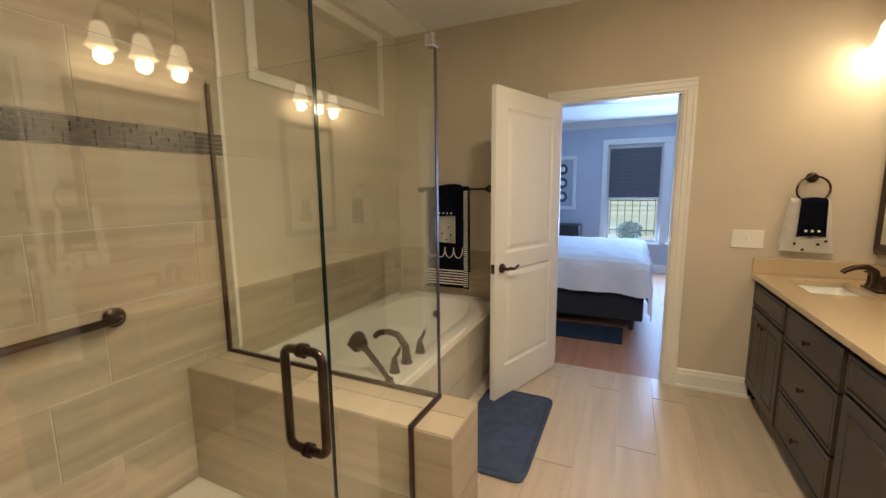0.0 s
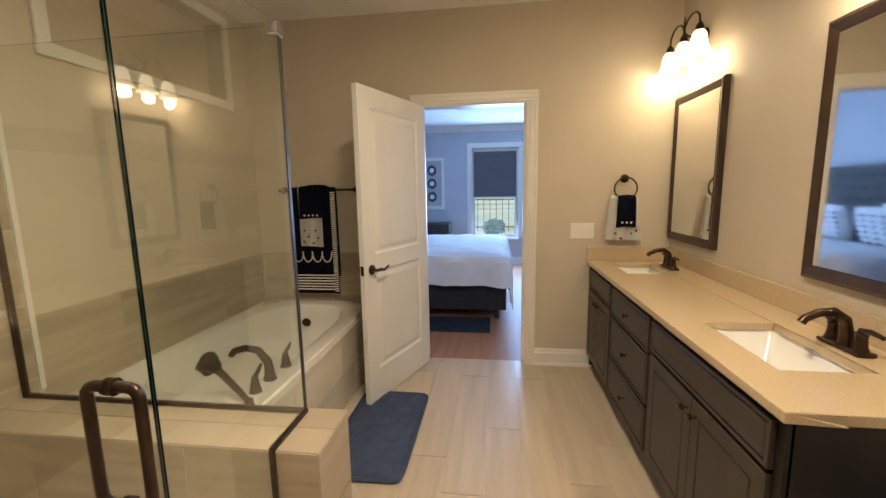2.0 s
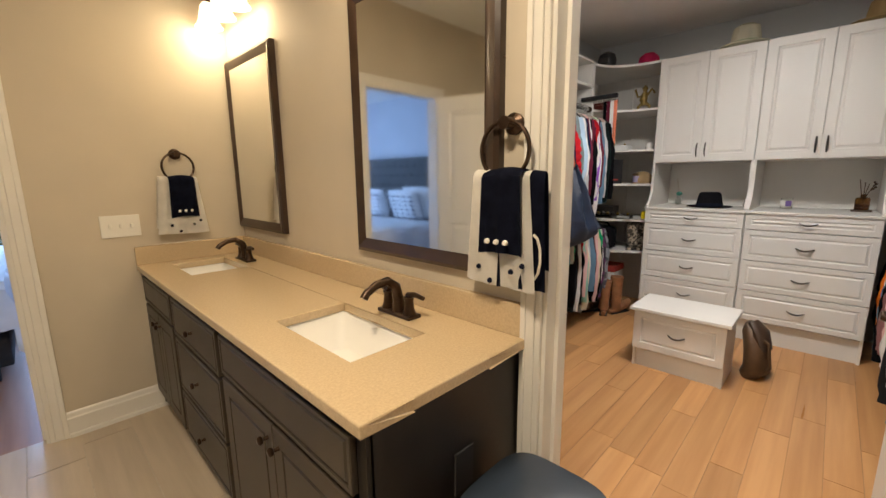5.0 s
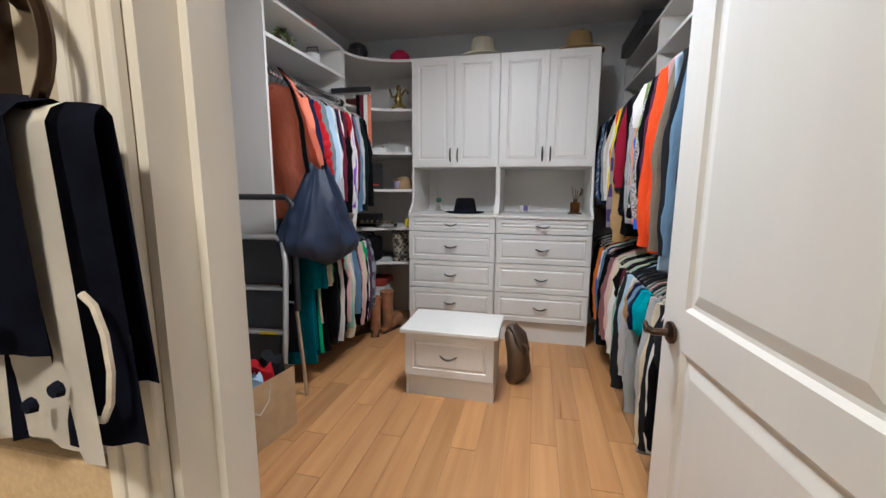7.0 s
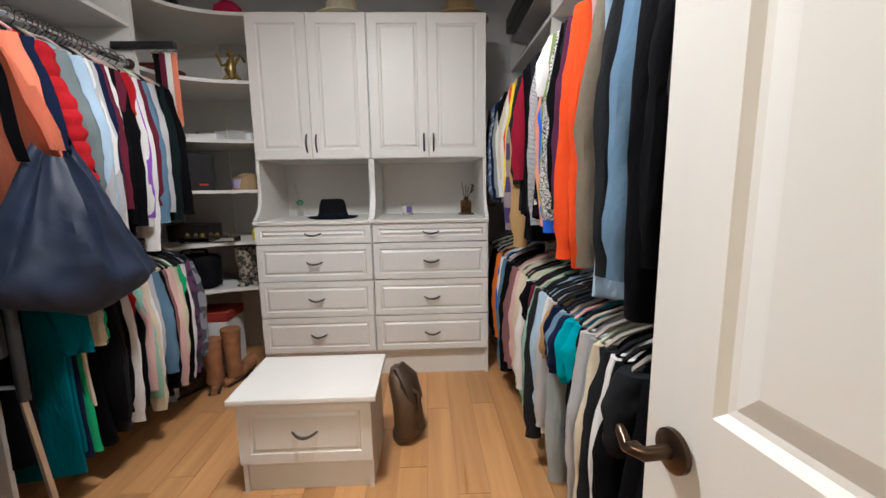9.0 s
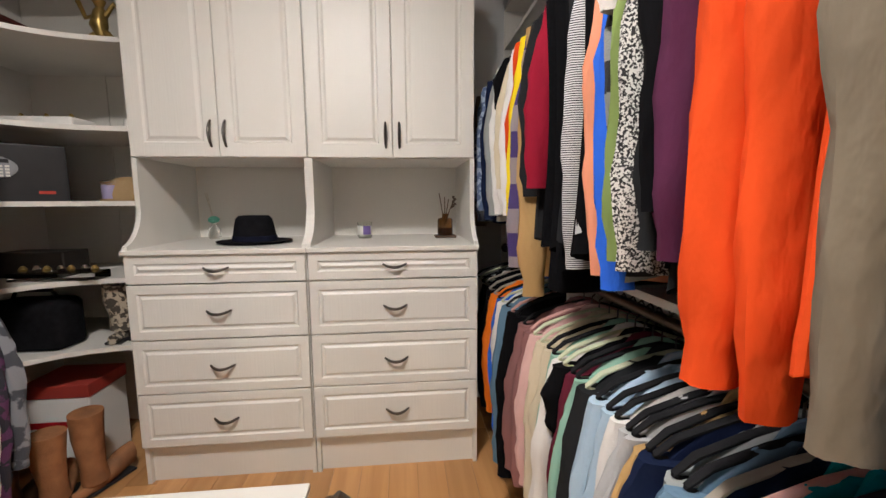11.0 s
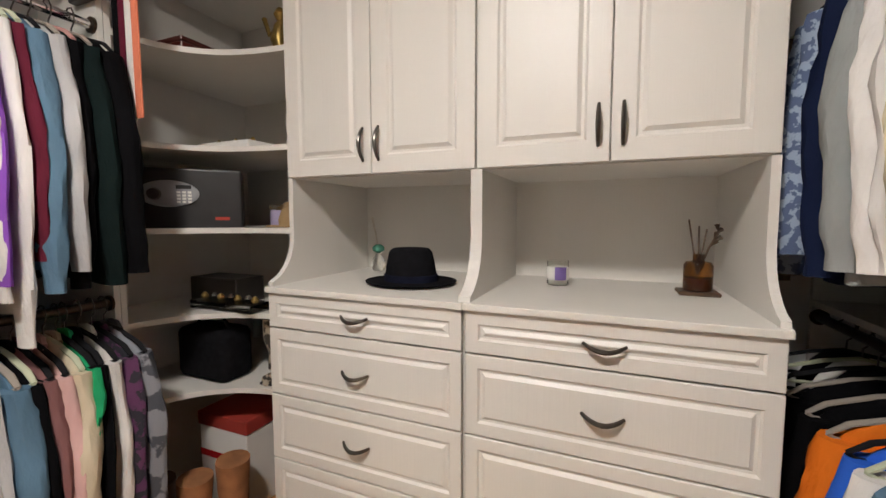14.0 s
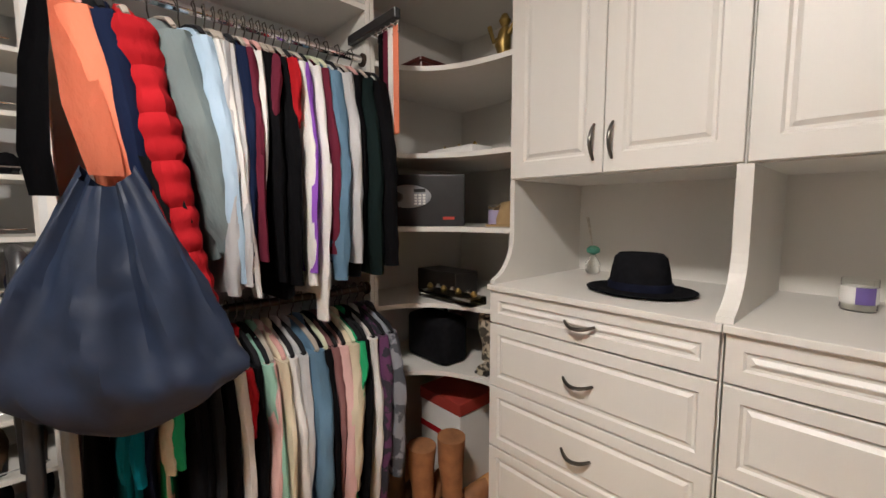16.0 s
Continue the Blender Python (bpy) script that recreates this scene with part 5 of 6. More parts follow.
def sleeve(rnd, side, half, length, thick, puff=0.0):
    pts, rad = [], []
    sway, lean = rnd.uniform(-0.02, 0.02), rnd.uniform(-0.02, 0.025)
    sd = rnd.uniform(0, 50)
    n = 60 if puff else 16
    for k in range(n + 1):
        u = k / n
        pts.append((sway * u + 0.003 * math.sin(u * 6 + half * 90), side * (half - 0.045 + 0.045 * min(1, u * 2.5) + lean * u), -0.142 - length * u))
        r = 0.058 - 0.016 * u + 0.006 * noise.noise((u * 7, sd, side)) - (0.008 if u > 0.93 and not puff else 0)
        rad.append(r + (puff * 1.0 * abs(math.sin(u * 42)) if puff else 0))
    bm = bmesh.new()
    m = 16
    rings = []
    for p, r in zip(pts, rad):
        ring = []
        for j in range(m):
            an = j * math.tau / m
            w = 1 + 0.20 * noise.noise((math.cos(an) * 1.6 + sd, math.sin(an) * 1.6, p[2] * 9)) + 0.13 * noise.noise((math.cos(an) * 3, math.sin(an) * 3 + sd, p[2] * 26))
            ring.append(bm.verts.new((p[0] + r * w * (thick / 0.034) * 0.62 * math.sin(an), p[1] + r * w * math.cos(an), p[2])))
        rings.append(ring)
    for a, b in zip(rings, rings[1:]):
        for j in range(m):
            bm.faces.new((a[j], a[(j + 1) % m], b[(j + 1) % m], b[j]))
    bm.faces.new(rings[0])
    return bm


COLOURS = {"black": (0.0045, 0.0045, 0.0055), "white": (0.72, 0.70, 0.68), "cream": (0.62, 0.54, 0.40), "navy": (0.009, 0.015, 0.042), "grey": (0.30, 0.32, 0.32),
           "light grey": (0.46, 0.46, 0.47), "charcoal": (0.018, 0.019, 0.021), "red": (0.40, 0.014, 0.02), "crimson": (0.26, 0.012, 0.03), "maroon": (0.12, 0.018, 0.035),
           "purple": (0.26, 0.09, 0.48), "plum": (0.085, 0.022, 0.055), "denim blue": (0.11, 0.20, 0.29), "light blue": (0.40, 0.54, 0.68), "steel blue": (0.12, 0.20, 0.29),
           "teal": (0.0, 0.105, 0.135), "bright teal": (0.0, 0.27, 0.33), "green": (0.02, 0.36, 0.15), "olive green": (0.20, 0.27, 0.09), "orange": (0.80, 0.19, 0.02), "vermilion": (0.66, 0.07, 0.015),
           "peach": (0.75, 0.29, 0.17), "coral": (0.72, 0.22, 0.13), "pink": (0.66, 0.42, 0.40), "mauve": (0.24, 0.115, 0.115), "yellow": (0.80, 0.60, 0.02), "tan": (0.40, 0.25, 0.11),
           "taupe": (0.17, 0.14, 0.105), "royal blue": (0.03, 0.13, 0.62), "dark green": (0.008, 0.015, 0.015), "slate": (0.17, 0.21, 0.215), "plaid grey": (0.14, 0.15, 0.18),
           "mint": (0.28, 0.50, 0.40), "dark plaid": (0.05, 0.02, 0.05)}
CLOTH = {}


def striped(name, a, b, pitch):
    m = mat(name, a, 0.92, scale=9, vary=0.1, bump=0.5, fine=240)
    nt = m.node_tree
    b_ = nt.nodes["Principled BSDF"]
    co = nt.nodes.new("ShaderNodeTexCoord")
    w = nt.nodes.new("ShaderNodeTexWave")
    w.bands_direction, w.inputs["Scale"].default_value, w.inputs["Distortion"].default_value = "Z", 1.0 / pitch, 0.6
    w.inputs["Scale"].default_value = 0.314 / pitch
    nt.links.new(co.outputs["Object"], w.inputs["Vector"])
    r = nt.nodes.new("ShaderNodeValToRGB")
    r.color_ramp.interpolation = "CONSTANT"
    r.color_ramp.elements[0].color, r.color_ramp.elements[1].color, r.color_ramp.elements[1].position = (*a, 1), (*b, 1), 0.5
    nt.links.new(w.outputs[0], r.inputs[0])
    nt.links.new(r.outputs[0], b_.inputs["Base Color"])
    return m


def speckled(name, a, b, scale):
    m = mat(name, a, 0.92, scale=scale, second=b, bump=0.4, fine=240)
    for n_ in m.node_tree.nodes:
        if n_.type == "VALTORGB":
            n_.color_ramp.elements[0].position, n_.color_ramp.elements[1].position = 0.48, 0.52
    return m


CLOTH["striped black and white"] = striped("fine_stripe", (0.02, 0.02, 0.022), (0.6, 0.6, 0.6), 0.005)
CLOTH["wide-striped grey"] = striped("wide_stripe", (0.015, 0.015, 0.018), (0.20, 0.21, 0.21), 0.11)
CLOTH["purple-banded"] = striped("knit_bands", (0.05, 0.03, 0.13), (0.24, 0.20, 0.22), 0.16)
CLOTH["blue-checked"] = speckled("blue_check", (0.34, 0.42, 0.55), (0.10, 0.14, 0.25), 45)
CLOTH["black-and-white patterned"] = speckled("blotch_print", (0.6, 0.58, 0.55), (0.015, 0.015, 0.017), 240)
CLOTH["plaid grey"] = speckled("grey_plaid", (0.22, 0.23, 0.26), (0.06, 0.065, 0.08), 14)
CLOTH["dark plaid"] = speckled("dark_plaid", (0.10, 0.03, 0.09), (0.02, 0.02, 0.03), 22)


def cloth_of(word):
    if word not in CLOTH:
        CLOTH[word] = cloth(word.replace(" ", "_") + "_cloth", COLOURS[word])
    return CLOTH[word]


def hang(x, y, z, word, kind, group, seed, length, thick=0.02, lean=0.0):
    """A garment on its hanger at one place of a rod that runs along x."""
    rnd = random.Random(seed)
    half = rnd.uniform(0.188, 0.202) + (0.04 if kind == "dress" else 0.0)
    m = pose(x, y, z, 0, -lean + rnd.uniform(-1.5, 1.5), rnd.uniform(-3, 3))
    puff = 0.010 if kind == "puffer jacket" else 0.0
    g = thing(kind.replace(" ", "_"), m, word + " " + kind + " hanging on the closet rod", kind.split()[-1], group)
    mt = cloth_of(word)
    if kind == "trousers":
        half *= 0.55
    part("body", garment_body(rnd, length, half, thick, puff), mt, g, smooth=True)
    if kind in ("shirt", "jacket", "puffer jacket", "sweater"):
        L = length * rnd.uniform(0.70, 0.92)
        for s in (-1, 1):
            part("sleeve", sleeve(rnd, s, half + 0.012, L, thick * 1.25, puff), mt, g, smooth=True)
    elif kind == "t-shirt":
        for s in (-1, 1):
            part("sleeve", sleeve(rnd, s, half + 0.02, 0.2, thick * 1.4), mt, g, smooth=True)
    if kind in ("shirt", "jacket", "puffer jacket", "sweater", "t-shirt"):
        part("collar", tube([(0.012, -0.06, -0.082), (0.02, -0.03, -0.066), (0.022, 0, -0.062), (0.02, 0.03, -0.066), (0.012, 0.06, -0.082), (-0.012, 0.03, -0.078), (-0.014, 0, -0.082), (-0.012, -0.03, -0.078)], 0.011, 7), mt, g, smooth=True)
    m = m @ Matrix.Translation((0, 0, 0.010))
    copy_thing(HANGERS[rnd.choice((0, 0, 1, 1, 2, 3))], m)


def rail(y, z, row, group, seed, length, jitter=0.09, leans=0.0):
    """A row of clothes on one rod, each given as 'x colour/kind', with * and a factor for one that is longer or shorter; the first ones, up to the place leans, are pushed aslant."""
    rnd = random.Random(seed)
    items = []
    for entry in row.split(";"):
        place, _, what = entry.strip().partition(" ")
        what, _, factor = what.partition("*")
        items.append((float(place), *what.strip().split("/"), float(factor or 1)))
    items.sort()
    for k, (x, word, kind, factor) in enumerate(items):
        near = min([abs(x - q[0]) for q in items[max(0, k - 1):k] + items[k + 1:k + 2]])
        low, high = {"jacket": (0.028, 0.042), "puffer jacket": (0.034, 0.04), "sweater": (0.02, 0.034)}.get(kind, (0.013, 0.026))
        L = length * factor * (1 + rnd.uniform(-jitter, jitter))
        hang(x, y, z, word, kind, group, seed * 100 + k, L, max(low, min(high, near * 0.55)), 9.0 * max(0.0, min(1.0, (leans - x) / 0.12)))


NY_ = YP + 0.02
rail(NY_, 1.885, "2.985 coral/jacket*1.05; 3.04 navy/jacket; 3.085 red/puffer jacket*1.0; 3.155 slate/jacket*.92; 3.23 light blue/shirt*.9; 3.275 white/shirt; 3.30 light grey/sweater*1.06; 3.325 light grey/shirt; 3.345 navy/sweater;"
     "3.365 maroon/shirt*.85; 3.385 white/shirt*.8; 3.41 black/sweater; 3.435 maroon/t-shirt*.8; 3.455 black/sweater*1.05; 3.475 red/t-shirt*.8; 3.50 white/shirt*1.0; 3.53 purple/shirt*.95; 3.555 white/shirt*1.06; 3.58 maroon/shirt*.95;"
     "3.62 denim blue/jacket*.93; 3.655 light grey/shirt*.9; 3.69 black/jacket*.95; 3.735 dark green/jacket*.98; 3.79 black/jacket*.95", "clothes on the upper rod", 7, 0.80, 0.03, 3.32)
rail(NY_, 0.985, "2.99 black/trousers; 3.03 teal/t-shirt*1.05; 3.055 teal/t-shirt; 3.085 navy/t-shirt; 3.11 cream/t-shirt*.8; 3.14 green/t-shirt*1.05; 3.17 black/sweater; 3.20 black/shirt; 3.23 charcoal/shirt; 3.26 black/shirt; 3.29 white/shirt;"
     "3.32 red/t-shirt*.8; 3.345 black/shirt*1.05; 3.37 mint/shirt*.9; 3.395 pink/shirt; 3.42 cream/shirt; 3.45 white/shirt*1.03; 3.48 light grey/shirt; 3.53 denim blue/jacket*.95; 3.565 black/sweater; 3.60 mauve/sweater*.85; 3.635 pink/shirt;"
     "3.67 cream/jacket*.95; 3.70 green/t-shirt; 3.72 black/shirt; 3.755 white/sweater; 3.79 dark plaid/shirt; 3.825 plaid grey/jacket*.9", "clothes on the lower rod", 8, 0.76, 0.05)
SY_ = -0.045
rail(SY_, 1.885, "4.52 taupe/shirt*.9; 4.44 taupe/shirt; 4.35 blue-checked/shirt; 4.27 blue-checked/shirt*.9; 4.19 navy/shirt; 4.10 grey/sweater; 4.02 white/shirt*.92; 3.95 white/shirt; 3.90 black/t-shirt; 3.86 cream/shirt*.8; 3.80 white/shirt*.85; 3.755 vermilion/shirt*1.05;"
     "3.69 yellow/shirt*1.2; 3.65 purple-banded/sweater*1.05; 3.605 tan/sweater*1.18; 3.565 charcoal/shirt*.85; 3.53 charcoal/dress; 3.465 crimson/shirt*.9; 3.42 black/dress*1.05; 3.38 black/dress*1.15; 3.345 black/dress*1.05; 3.31 black/dress*1.1; 3.28 charcoal/dress", "clothes on the long upper rod", 9, 0.76, 0.03)
rail(SY_, 1.885, "3.25 striped black and white/shirt*.98; 3.225 light grey/dress*.95; 3.20 black/dress; 3.165 peach/shirt*1.05; 3.12 royal blue/shirt*1.02; 3.08 wide-striped grey/shirt*1.02; 3.055 white/t-shirt*.9; 3.035 olive green/shirt*1.0; 3.01 pink/shirt*.98; 2.985 black-and-white patterned/shirt*.98;"
     "2.955 black/sweater; 2.925 charcoal/shirt; 2.885 plum/jacket*1.02; 2.815 vermilion/sweater*1.12; 2.755 vermilion/sweater*1.12; 2.71 vermilion/dress*1.05; 2.675 pink/dress*1.1; 2.65 taupe/jacket*1.15; 2.61 light blue/dress*1.2; 2.56 charcoal/jacket*1.05; 2.47 steel blue/jacket*1.18; 2.385 black/jacket*1.2; 2.32 black/jacket*1.1; 2.25 charcoal/jacket", "clothes on the long upper rod", 10, 0.78, 0.03)
rail(SY_, 0.945, "4.55 black/trousers; 4.47 white/trousers; 4.40 black/trousers; 4.32 black/shirt; 4.22 black/shirt; 4.11 orange/sweater*1.02; 4.03 royal blue/shirt; 3.97 white/shirt; 3.90 denim blue/jacket*1.02; 3.82 black/sweater; 3.77 black/shirt", "clothes on the long lower rod", 11, 0.70)
rail(SY_, 0.945, "3.66 mauve/sweater*1.05; 3.60 mauve/shirt; 3.55 pink/shirt; 3.49 cream/shirt*1.05; 3.44 cream/shirt; 3.39 mint/shirt; 3.35 white/shirt; 3.31 black/t-shirt; 3.275 maroon/shirt; 3.24 mint/shirt; 3.19 charcoal/sweater*1.12; 3.14 light blue/shirt; 3.09 light blue/shirt; 3.055 white/shirt; 3.02 light grey/shirt; 2.99 light grey/shirt;"
     "2.965 tan/t-shirt; 2.93 navy/t-shirt; 2.895 grey/shirt*1.05; 2.86 steel blue/t-shirt; 2.825 navy/t-shirt; 2.785 bright teal/t-shirt*1.05; 2.75 bright teal/t-shirt; 2.715 black/shirt; 2.68 light grey/shirt*1.05; 2.64 grey/shirt; 2.60 cream/shirt; 2.56 charcoal/shirt; 2.52 white/shirt*1.05; 2.47 black/sweater; 2.42 charcoal/t-shirt; 2.36 black/sweater; 2.29 black/sweater; 2.23 white/shirt", "clothes on the long lower rod", 12, 0.70)

# ---- closet: the bench and loose things ----
bench = thing("storage_bench", (3.075, 1.13, 0), "white storage bench with one drawer on the floor", "bench")
part("top", box((-0.03, -0.29, 0.405), (0.38, 0.29, 0.43), 0.006, 2), MELAMINE, bench)
for y in (-0.265, 0.247):
    part("side_panel", box((0.018, y, 0), (0.36, y + T18, 0.405)), MELAMINE, bench)
part("back_panel", box((0.34, -0.247, 0.02), (0.36, 0.247, 0.405)), MELAMINE, bench)
part("plinth", box((0.03, -0.247, 0.0), (0.045, 0.247, 0.14)), MELAMINE, bench)
bm = bmesh.new()
raised_panel(bm, "x", 0.0, -1, -0.2655, 0.2655, 0.135, 0.403, 0.045, 0.007, 0.022)
f = part("drawer_front", bm, MELAMINE, bench)
arc_pull(f, (0, 0, 0.275), "y")

hat = thing("fedora_hat", (4.33, 1.26, CZ), "black felt wide-brimmed hat on the drawer top", "hat")
part("brim", lathe([(0.08, 0.004), (0.14, 0.001), (0.165, 0.008), (0.168, 0.012), (0.14, 0.007), (0.09, 0.012)], n=36, squash=(0.9, 1)), FELT, hat, smooth=True)
part("crown", lathe([(0.098, 0.008), (0.096, 0.03), (0.088, 0.08), (0.080, 0.115), (0.066, 0.128), (0.04, 0.118), (0.01, 0.112)], n=32, squash=(0.85, 1)), FELT, hat, smooth=True)
part("hat_band", lathe([(0.0995, 0.012), (0.0985, 0.035), (0.096, 0.036)], n=32, squash=(0.86, 1.005)), NAVY_TERRY, hat, "black ribbon band", True)
cn = thing("jar_candle", (4.50, 0.765, CZ), "white candle in a glass jar with purple label", "candle")
part("wax", lathe([(0.033, 0.004), (0.033, 0.062), (0.005, 0.062)], n=24), mat("candle_wax", (0.80, 0.77, 0.68), 0.5), cn, smooth=True)
o = part("jar", lathe([(0.034, 0), (0.037, 0.004), (0.037, 0.085), (0.0355, 0.085), (0.0352, 0.006)], n=24), GLASS, cn, smooth=True)
PURPLE = mat("purple_label", (0.16, 0.11, 0.34), 0.6)
part("label", lathe([(0.0376, 0.02), (0.0376, 0.065)], n=24), PAPER, cn)
part("label_band", prism([(0.0382 * math.cos(a), 0.0382 * math.sin(a)) for a in [3.0 + k * 0.1 for k in range(12)]] + [(0.0362 * math.cos(a), 0.0362 * math.sin(a)) for a in [4.1 - k * 0.1 for k in range(12)]], "z", 0.02, 0.065), PURPLE, cn)
df = thing("reed_diffuser", (4.47, 0.345, CZ), "amber glass reed diffuser on a dark tray", "diffuser")
part("tray", box((-0.045, -0.055, 0), (0.045, 0.055, 0.012), 0.003), BROWN_LEATHER, df)
part("bottle", lathe([(0.036, 0.013), (0.04, 0.016), (0.04, 0.09), (0.034, 0.10), (0.016, 0.104), (0.016, 0.125)], n=20), AMBER, df, smooth=True)
part("liquid", lathe([(0.034, 0.016), (0.034, 0.05), (0.004, 0.05)], n=18), mat("amber_oil", (0.22, 0.10, 0.02), 0.2), df, smooth=True)
for a, b, h in ((0.0, 0.03, 0.23), (0.01, -0.02, 0.20), (-0.01, -0.045, 0.19), (0.015, 0.0, 0.21)):
    part("reed", tube([(0, 0, 0.06), (a * 0.5, b * 0.5, 0.14), (a, b, h)], 0.0028, 5), BROWN_LEATHER, df)
for k in range(5):
    part("dried_bud", tube([(0.0, -0.03 - k * 0.004, 0.15 + k * 0.012), (0.008, -0.045 - (k % 2) * 0.012, 0.165 + k * 0.012)], [0.002, 0.008], 6), BROWN_LEATHER, df)
pf = thing("perfume_bottle", (4.60, 1.56, CZ), "small clear bottle with a green flower stopper", "bottle")
part("bottle", lathe([(0.022, 0), (0.03, 0.01), (0.03, 0.045), (0.012, 0.07), (0.012, 0.08)], n=16), GLASS, pf, smooth=True)
part("stopper", lathe([(0.008, 0.08), (0.026, 0.09), (0.028, 0.105), (0.012, 0.118)], n=12), cloth("green_petals", (0.10, 0.30, 0.22)), pf, smooth=True)
for k in range(3):
    part("reed", tube([(0, 0, 0.1), (0.01 * k - 0.01, 0.02 + 0.01 * k, 0.24)], 0.002, 5), CORD, pf)
cb = thing("scent_jar", (4.52, 1.02, CZ), "small clear glass cube beside the divider", "jar")
part("jar", box((-0.025, -0.025, 0), (0.025, 0.025, 0.065), 0.004), GLASS, cb)
part("label", box((-0.027, -0.018, 0.012), (-0.0255, 0.018, 0.05)), PAPER, cb)


def sun_hat(at, colour, band, label, r=0.17):
    h = thing("sun_hat", at, label, "hat", "hats on the cabinets")
    s = cloth(label.split()[0] + "_straw_weave", colour)
    h.scale = (1, 1, 1.45)
    part("brim", lathe([(0.09, 0.004), (r * 0.8, 0.002), (r, 0.016), (r * 0.98, 0.022), (0.1, 0.012)], n=32), s, h, smooth=True)
    part("crown", lathe([(0.1, 0.006), (0.098, 0.06), (0.085, 0.11), (0.05, 0.125), (0.01, 0.12)], n=28), s, h, smooth=True)
    part("hat_band", lathe([(0.1015, 0.012), (0.1005, 0.038)], n=28), cloth(label.split()[0] + "_band", band), h, smooth=True)


sun_hat((4.37, 1.14, UZ1), (0.58, 0.55, 0.42), (0.3, 0.4, 0.25), "cream woven sun hat on top of the cabinet")
sun_hat((4.40, 0.385, UZ1), (0.36, 0.25, 0.12), (0.10, 0.06, 0.03), "brown straw hat on top of the cabinet", 0.19)


def cap(at, word, colour, yaw):
    h = thing("baseball_cap", pose(*at, 0, 0, yaw), word + " cap resting on the corner shelf", "cap")
    m = cloth(word + "_cap_cloth", colour)
    part("crown", lathe([(0.088, 0.0), (0.09, 0.03), (0.08, 0.075), (0.045, 0.105), (0.008, 0.112)], n=24, squash=(1.1, 1)), m, h, smooth=True)
    part("visor", prism([(0.08, -0.07)] + [(0.08 + 0.075 * math.cos(a), 0.075 * math.sin(a)) for a in [-1.2 + k * 0.24 for k in range(11)]] + [(0.08, 0.07)], "z", 0.002, 0.010), m, h)


cap((4.34, 1.84, SH[5]), "crimson", (0.42, 0.02, 0.07), 200)
cap((4.40, 1.84, SH[2]), "tan", (0.38, 0.26, 0.14), 190)
cap((3.62, 2.30, UZ1 + 0.012), "coral", (0.6, 0.22, 0.15), 240)
fg = thing("helmet", (4.24, 2.18, SH[5]), "small black and silver helmet on the corner shelf", "helmet")
part("shell", lathe([(0.05, 0), (0.075, 0.03), (0.085, 0.09), (0.07, 0.14), (0.03, 0.165), (0.005, 0.168)], n=22), BLACK_PLASTIC, fg, smooth=True)
part("visor", box((-0.088, -0.05, 0.06), (-0.07, 0.05, 0.10), 0.008, 2), PEWTER, fg)
bx = thing("keepsake_box", (4.26, 2.24, SH[4]), "dark red wooden box on a curved shelf", "box")
part("body", box((-0.11, -0.08, 0), (0.11, 0.08, 0.07), 0.004), mat("red_lacquer", (0.10, 0.018, 0.015), 0.35), bx)
part("lid", box((-0.113, -0.083, 0.071), (0.113, 0.083, 0.09), 0.004), mat("red_lacquer_lid", (0.085, 0.015, 0.012), 0.35), bx)
st = thing("white_figurine", (4.04, 2.30, SH[4]), "small white ceramic figurine on a curved shelf", "figurine")
part("shape", lathe([(0.03, 0), (0.034, 0.02), (0.02, 0.06), (0.024, 0.08), (0.01, 0.10), (0.016, 0.115), (0.004, 0.13)], n=14), PORCELAIN, st, smooth=True)
GOLD = mat("antique_gold", (0.32, 0.22, 0.07), 0.35, metal=0.7, scale=30, vary=0.4)
bm = bmesh.new()
add_tube(bm, [(0, 0, 0.05), (0, 0.01, 0.10), (0, 0, 0.155), (0, -0.005, 0.18)], [0.02, 0.035, 0.026, 0.01], 10)
add_tube(bm, [(0, 0, 0.17), (0, 0, 0.20), (0, 0, 0.225)], [0.012, 0.026, 0.012], 10)
for s in (-1, 1):
    add_tube(bm, [(0, s * 0.015, 0.07), (-0.01, s * 0.05, 0.04), (0, s * 0.045, 0.0)], [0.016, 0.013, 0.014], 7)
    add_tube(bm, [(0, s * 0.02, 0.14), (0, s * 0.06, 0.16 - s * 0.03), (0, s * 0.085, 0.20 if s > 0 else 0.15)], [0.012, 0.009, 0.011], 7)
solid("statuette", bm, GOLD, "antique gold statuette on a curved shelf", "statuette", smooth=True).location = (4.36, 1.86, SH[4])
tr = thing("tray", (4.33, 2.10, SH[3]), "white tray with small gold knobs on the shelf", "tray")
part("dish", box((-0.07, -0.15, 0), (0.07, 0.15, 0.05), 0.012, 2), PORCELAIN, tr)
for k in (-0.1, 0.0, 0.1):
    part("knob", lathe([(0.006, 0.05), (0.012, 0.06), (0.004, 0.072)], (0, k, 0), 10), GOLD, tr, smooth=True)
gl = thing("white_jar", (4.40, 1.80, SH[3]), "small white glass jar on the shelf", "jar")
part("jar", lathe([(0.03, 0), (0.034, 0.03), (0.026, 0.06), (0.028, 0.064)], n=16), PORCELAIN, gl, smooth=True)
wb = thing("wooden_box", (3.99, 2.36, SH[3]), "small orange wooden box on the shelf", "box")
part("body", box((-0.05, -0.05, 0), (0.05, 0.05, 0.17), 0.003), TAN_LEATHER, wb)
safe = thing("safe", pose(4.17, 2.19, SH[2], 0, 0, 46), "black electronic safe with a keypad on the shelf", "safe")
part("body", box((-0.12, -0.20, 0), (0.09, 0.20, 0.225), 0.006, 2), BLACK_PLASTIC, safe)
